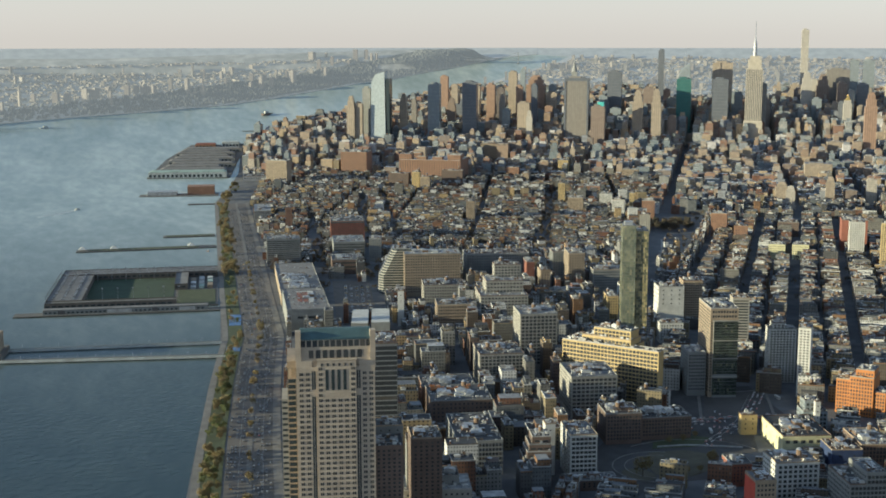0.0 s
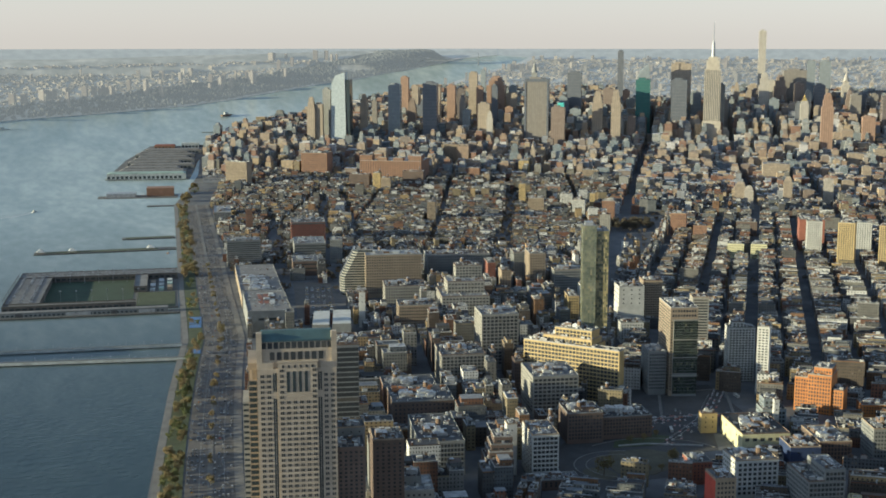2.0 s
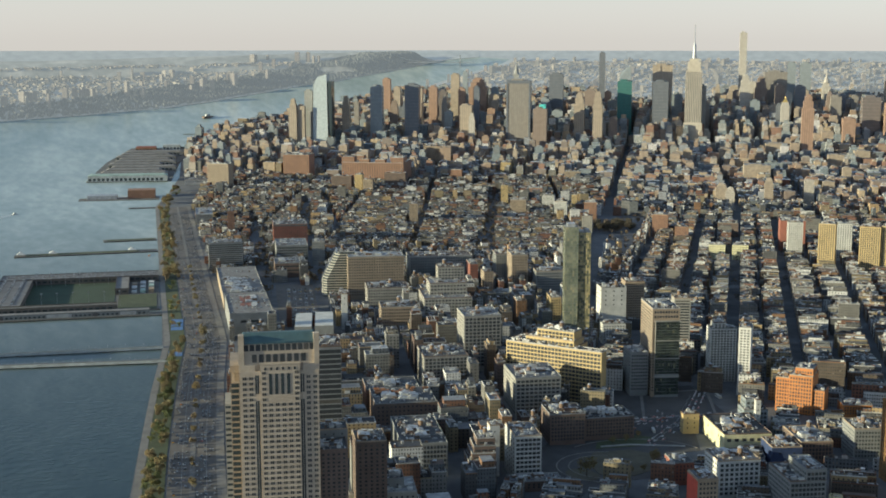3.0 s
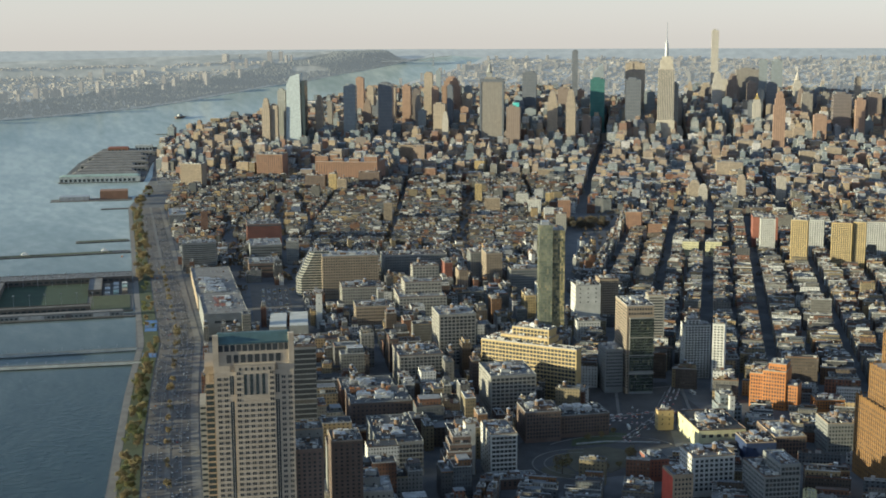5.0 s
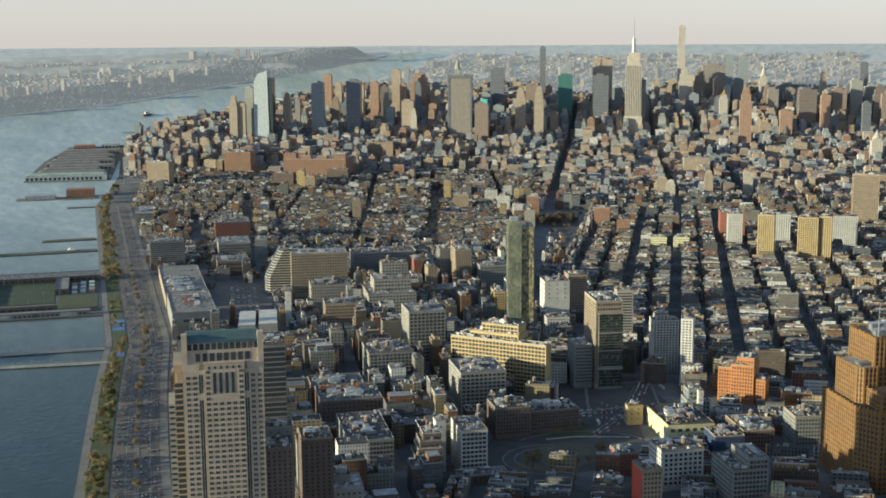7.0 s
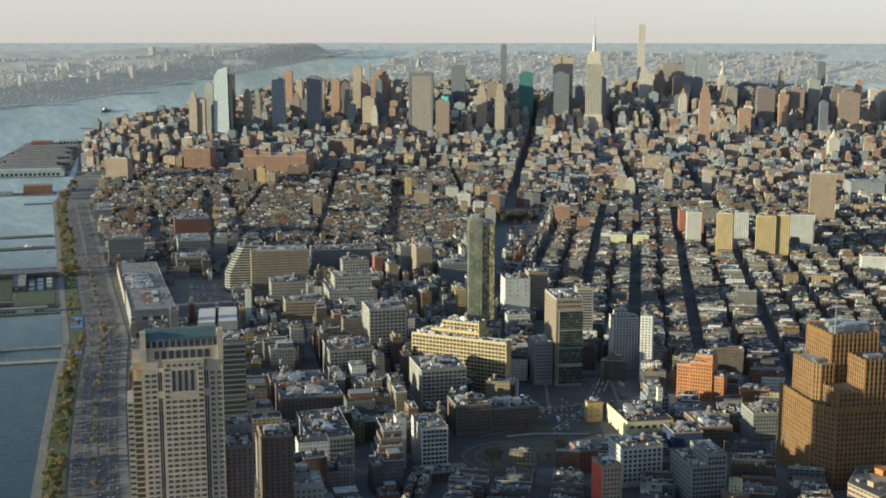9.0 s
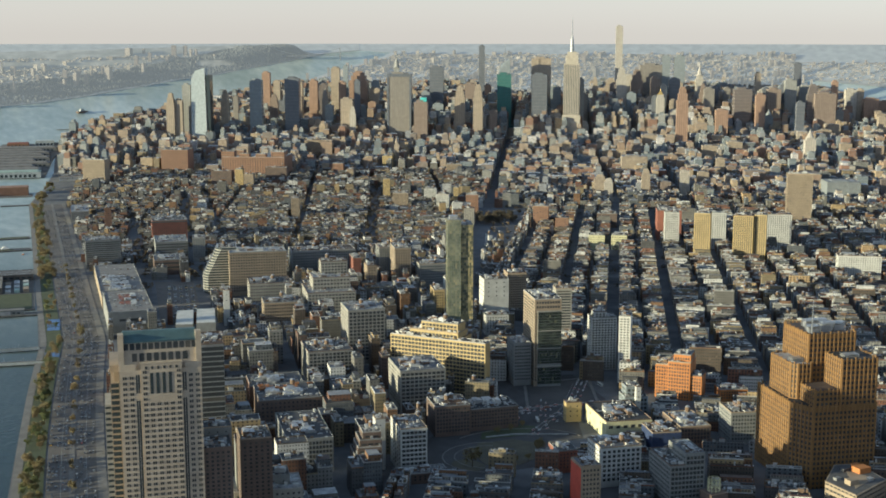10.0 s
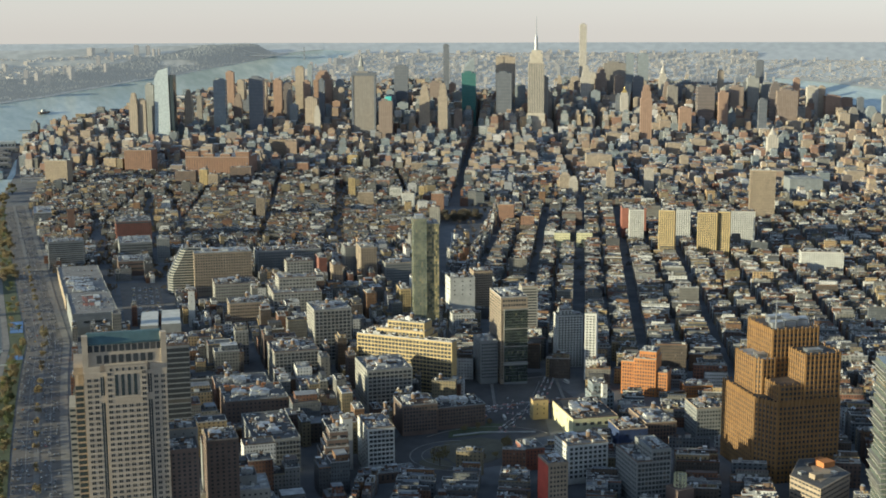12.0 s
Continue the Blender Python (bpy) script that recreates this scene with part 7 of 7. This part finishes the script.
def far_town(name, label, count, seed, spot, lie, towers):
    g, q = Geo(), random.Random(seed)
    for i in range(count):
        r, b = spot(q)
        e, n = r * math.sin(radians(b)), r * math.cos(radians(b))
        w, d, h = q.uniform(7, 22) * r / 8000, q.uniform(9, 22) * r / 8000, q.uniform(7, 14)
        if q.random() < towers:
            h, w = q.uniform(30, 85), w * 1.1
        g.box(0, 0, -4, w, d, h + 4, 0, 1, site(e, n, q.uniform(15, 50), lie(r, b)))
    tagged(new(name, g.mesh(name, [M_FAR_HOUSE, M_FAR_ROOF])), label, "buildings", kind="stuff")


def west_spot(q):
    r = 6500 + 9500 * q.random() ** 1.3
    return r, between(r, JERSEY) - q.uniform(1.0, 1) * (420 + 5500 * q.random() ** 1.1) / r * 57.3


def east_spot(q):
    r = 6300 + 12000 * q.random() ** 1.2
    return r, between(r, QUEENS) + (60 + 7000 * q.random()) / r * 57.3


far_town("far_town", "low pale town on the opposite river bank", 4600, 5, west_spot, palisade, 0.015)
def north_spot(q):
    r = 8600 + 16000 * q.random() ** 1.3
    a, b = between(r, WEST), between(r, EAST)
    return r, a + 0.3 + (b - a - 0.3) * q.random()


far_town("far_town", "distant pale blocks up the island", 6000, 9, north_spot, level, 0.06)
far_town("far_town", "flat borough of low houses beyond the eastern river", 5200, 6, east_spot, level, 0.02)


def woods(name, label, count, seed, spot, lie):
    """Far bare woods: many small uneven clumps."""
    g, q = Geo(), random.Random(seed)
    for _ in range(count):
        r, b = spot(q)
        at = site(r * math.sin(radians(b)), r * math.cos(radians(b)), q.uniform(0, 90), lie(r, b))
        s = q.uniform(8, 18) * r / 9000
        ring = [(s * q.uniform(0.7, 1.2) * math.cos(i * 1.05), s * q.uniform(0.7, 1.2) * math.sin(i * 1.05)) for i in range(6)]
        g.prism(ring, -3, q.uniform(12, 22), 0, 0, at, q.uniform(0.3, 0.7))
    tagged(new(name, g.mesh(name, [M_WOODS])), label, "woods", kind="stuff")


def bank_spot(q):
    r = 5900 + 17600 * q.random()
    return r, between(r, JERSEY) - q.uniform(60, 420 + r * 0.03) / r * 57.3


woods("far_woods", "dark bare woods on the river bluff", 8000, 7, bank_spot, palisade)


def bank_tower(e, n, w, h):
    """A slab of flats on the bluff across the river."""
    r, b = math.hypot(e, n), math.degrees(math.atan2(e, n))
    top = empty("apartment_tower", site(e, n, 48, palisade(r, b)), "distant pale tower of flats on the far bluff", "building", "towers across the river")
    g = Geo()
    g.box(0, 0, -10, w, w * 0.9, h + 10, 0, 1)
    part("shaft", g, [M_FAR_HOUSE, M_FAR_ROOF], top)
    g = Geo()
    g.box(w * 0.3, w * 0.25, h, w * 0.35, w * 0.4, h * 0.06, 0, 1)
    part("lift_house", g, [M_FAR_HOUSE, M_FAR_ROOF], top)


bank_tower(114, 7922, 44, 57)
bank_tower(165, 7906, 41, 60)
bank_tower(473, 8221, 28, 60)
bank_tower(503, 8212, 25, 53)
bank_tower(525, 8118, 32, 59)
bank_tower(748, 8221, 25, 92)
bank_tower(844, 8190, 22, 64)
bank_tower(1385, 9351, 29, 86)
bank_tower(1298, 9262, 21, 44)
bank_tower(1474, 9442, 25, 83)
bank_tower(1765, 10278, 46, 95)
bank_tower(2279, 11411, 26, 86)
bank_tower(3067, 16341, 73, 86)
bank_tower(3491, 17382, 31, 61)
bank_tower(1337, 11368, 30, 64)
bank_tower(1720, 13741, 42, 48)
bank_tower(288, 9145, 35, 31)
bank_tower(-382, 11438, 19, 57)
bank_tower(-308, 11413, 14, 47)
bank_tower(3740, 15747, 29, 84)
bank_tower(3800, 15726, 29, 84)
q = random.Random(31)
for px, r, h, w in ((-0.4, 7300, 62, 34), (0.1, 7350, 62, 30), (2.6, 8200, 66, 34), (3.0, 8250, 62, 30), (4.5, 8900, 75, 26), (5.2, 8900, 70, 22), (6.9, 9500, 52, 20), (8.0, 10200, 70, 32), (8.6, 10300, 74, 26),
                    (9.6, 10900, 78, 36), (11.0, 13600, 100, 40), (11.6, 14500, 110, 34), (12.6, 16500, 120, 60), (13.1, 16500, 120, 50)):
    e, n = r * math.sin(radians(px)), r * math.cos(radians(px))
    top = empty("apartment_tower", site(e, n, 30, palisade(r, px)), "hazy apartment tower on the opposite bank", "tower", "towers on the far bank")
    g = Geo()
    g.box(0, 0, -6, w, 24, h + 6, 0, 1)
    part("wall", g, [M_FAR_HOUSE, M_FAR_ROOF], top)
    g = Geo()
    g.box(w * 0.3, 6, h, w * 0.3, 10, 5)
    part("bulkhead", g, [M_PALE], top)


# ---------- the tunnel mouth and its square ----------
def slab(name, pts, z, thick, mat, label, category, kind="structure"):
    g = Geo()
    g.prism(pts, z - thick, thick)
    return tagged(new(name, g.mesh(name, [mat])), label, category, kind=kind)


def oval(cx, cy, a, b, turn=0.0, count=36):
    out = []
    for i in range(count):
        t = i * 2 * math.pi / count
        x, y = a * math.cos(t), b * math.sin(t)
        out.append((cx + x * math.cos(turn) - y * math.sin(turn), cy + x * math.sin(turn) + y * math.cos(turn)))
    return out


M_STREET = plain("square_asphalt", (0.05, 0.049, 0.05), 0.9, size=0.07)
M_TAR = plain("lot_tar", (0.065, 0.06, 0.056), 0.9, size=0.05)
M_SOIL = plain("worn_lawn", (0.075, 0.068, 0.045), 0.95, size=0.08)
slab("road", SQUARE, 2.08, 0.3, M_STREET, "dark asphalt of the tunnel square", "road")
slab("lawn", [(492, 985), (520, 972), (548, 984), (566, 1020), (548, 1040), (512, 1042), (494, 1020)], 2.30, 0.3, M_SOIL, "worn brown lawn inside the loop road", "ground")
slab("lawn", oval(477, 990, 13, 17, 0.4), 2.28, 0.3, M_SOIL, "round bed of bare ground by the tunnel mouth", "ground")
slab("lawn", [(520, 1052), (566, 1046), (590, 1066), (572, 1080), (530, 1070)], 2.28, 0.3, M_GRASS, "dark planted strip beside the tunnel road", "ground")
slab("plaza", [(616, 1130), (684, 1120), (722, 1200), (656, 1204)], 2.32, 0.3, M_TAR, "dark paved open lot beside the avenue", "pavement")
slab("ground", YARD, 2.14, 0.3, M_ASPHALT, "open paved parking lot", "ground")


def bend(name, pts, half, z, mat, label):
    """A kerb, wall or lane line that follows a bent way."""
    g = Geo()
    for (a, b), (c, d) in zip(pts, pts[1:]):
        run = math.dist((a, b), (c, d))
        at = Matrix.Translation((a, b, 0)) @ Matrix.Rotation(math.atan2(d - b, c - a), 4, "Z")
        g.box(0, -half, 2.0, run, half * 2, z, 0, 0, at)
    tagged(new(name, g.mesh(name, [mat])), label, "kerb", kind="structure")


def bow(cx, cy, r, a0, a1, count=14, flat=1.0):
    return [(cx + r * math.cos(radians(a0 + (a1 - a0) * i / count)), cy + r * flat * math.sin(radians(a0 + (a1 - a0) * i / count))) for i in range(count + 1)]


bend("trim", bow(505, 1003, 44, 60, 250, 18, 0.95), 0.6, 0.5, M_PAVE, "pale kerb along the bent tunnel road")
bend("trim", bow(505, 1003, 33, 60, 250, 18, 0.95), 0.5, 0.5, M_PAVE, "pale inner kerb of the bent tunnel road")
bend("trim", bow(540, 1012, 74, 10, 120, 16, 0.8), 0.7, 0.5, M_PAVE, "pale kerb of the loop road")
bend("trim", [(527, 1055), (556, 1052), (604, 1030)], 1.0, 1.2, M_PALE, "pale retaining wall above the tunnel road")
bend("pavement", [(600, 1124), (650, 1122), (706, 1113)], 2.2, 0.35, M_PAVE, "pale kerbside pavement")
bend("pavement", [(556, 1092), (612, 1128), (650, 1206), (722, 1203)], 1.6, 0.36, M_PAVE, "pale kerbside pavement round the lot")
bend("pavement", [(690, 1118), (728, 1200), (780, 1275)], 1.5, 0.35, M_PAVE, "pale kerbside pavement along the avenue")
for n0 in (1060, 1066):
    bend("trim", [(590, n0), (640, n0 + 42), (700, n0 + 120)], 0.14, 0.36, M_LINE, "white lane line on the avenue")


def bus(e, n, brg):
    top = empty("bus", site(e, n, brg, 2.2), "white city bus on the road", "bus", "buses by the square")
    g = Geo()
    g.box(-1.3, -6, 0.4, 2.6, 12, 2.7)
    part("body", g, [M_WHITE], top)
    g = Geo()
    g.box(-1.33, -5.6, 1.5, 2.66, 11, 0.9)
    part("window_band", g, [M_GLASS], top)
    for x in (-1.25, 1.0):
        for y in (-4, 3.6):
            g = Geo()
            at = Matrix.Translation((x, y, 0.5)) @ Matrix.Rotation(math.pi / 2, 4, "Y")
            g.prism([(0.5 * math.cos(i * math.pi / 4), 0.5 * math.sin(i * math.pi / 4)) for i in range(8)], 0, 0.25, 0, 0, at)
            part("wheel", g, [M_ASPHALT], top)


for e, n, b in ((598, 1082, 20), (640, 1090, 110), (724, 1168, 8), (560, 1112, 140)):
    bus(e, n, b)


def far_bridge():
    """The suspension bridge far up the river: two steel towers, a deck and its cables."""
    r, a, b = 19000.0, 16.4, 20.6
    e0, n0 = r * math.sin(radians(a)), r * math.cos(radians(a))
    e1, n1 = r * math.sin(radians(b)), r * math.cos(radians(b))
    top = empty("suspension_bridge", site(e0, n0, 90 - math.degrees(math.atan2(n1 - n0, e1 - e0)) - 90, 0.0), "hazy grey suspension bridge far up the river", "bridge")
    span = math.dist((e0, n0), (e1, n1))
    g = Geo()
    g.box(0, 0, 62, span, 30, 9, bottom=True)
    part("deck", g, [M_METAL], top)
    for x in (span * 0.14, span * 0.84):
        g = Geo()
        for y in (-2, 26):
            g.box(x, y, 0, 14, 8, 180)
        for z in (70, 120, 172):
            g.box(x, -2, z, 14, 36, 8, bottom=True)
        part("tower", g, [M_METAL], top)
    for y in (0, 28):
        g = Geo()
        for i in range(40):
            t0, t1 = i / 40 * 2 - 1, (i + 1) / 40 * 2 - 1
            x0, x1 = span * (0.49 + 0.35 * t0), span * (0.49 + 0.35 * t1)
            z0, z1 = 76 + 104 * t0 * t0, 76 + 104 * t1 * t1
            k0 = len(g.v)
            g.v += [(x0, y, z0), (x1, y, z1), (x1, y + 2, z1), (x0, y + 2, z0), (x0, y, z0 + 3), (x1, y, z1 + 3), (x1, y + 2, z1 + 3), (x0, y + 2, z0 + 3)]
            for f in ((0, 1, 5, 4), (2, 3, 7, 6), (4, 5, 6, 7), (3, 2, 1, 0)):
                g.f.append(tuple(k0 + q for q in f))
                g.uv += [(0, 0)] * 4
                g.m.append(0)
        tagged(part("cable", g, [M_METAL], top), kind="stuff")


far_bridge()


def lattice_tank():
    """The open steel lattice drum on a low roof near the square."""
    top = empty("lattice_frame", site(606, 801, 0, 2.0), "sunlit steel lattice drum standing on a low roof", "roof frame")
    g = Geo()
    g.box(-8, -8, -2, 16, 16, 22)
    part("base", g, [M_BROWN], top, "low brick roof house")
    for i in range(10):
        a = i * math.pi / 5
        g = Geo()
        g.box(5 * math.cos(a) - 0.2, 5 * math.sin(a) - 0.2, 20, 0.4, 0.4, 11)
        part("post", g, [M_CREAM], top)
    for z in (21, 24.3, 27.6, 30.6):
        g = Geo()
        for i in range(10):
            a = i * math.pi / 5
            at = Matrix.Translation((5 * math.cos(a), 5 * math.sin(a), z)) @ Matrix.Rotation(a + math.pi / 2 + math.pi / 10, 4, "Z")
            g.box(0, -0.15, 0, 3.1, 0.3, 0.35, 0, 0, at, True)
        tagged(part("ring", g, [M_CREAM], top), kind="stuff")
    for i in range(10):
        a = i * math.pi / 5
        g = Geo()
        for z in (21, 24.3, 27.6):
            at = Matrix.Translation((5 * math.cos(a), 5 * math.sin(a), z)) @ Matrix.Rotation(a + math.pi / 2 + math.pi / 10, 4, "Z") @ Matrix.Rotation(-radians(46), 4, "Y")
            g.box(0, -0.1, 0, 4.4, 0.2, 0.25, 0, 0, at, True)
        tagged(part("brace", g, [M_CREAM], top), kind="stuff")


lattice_tank()
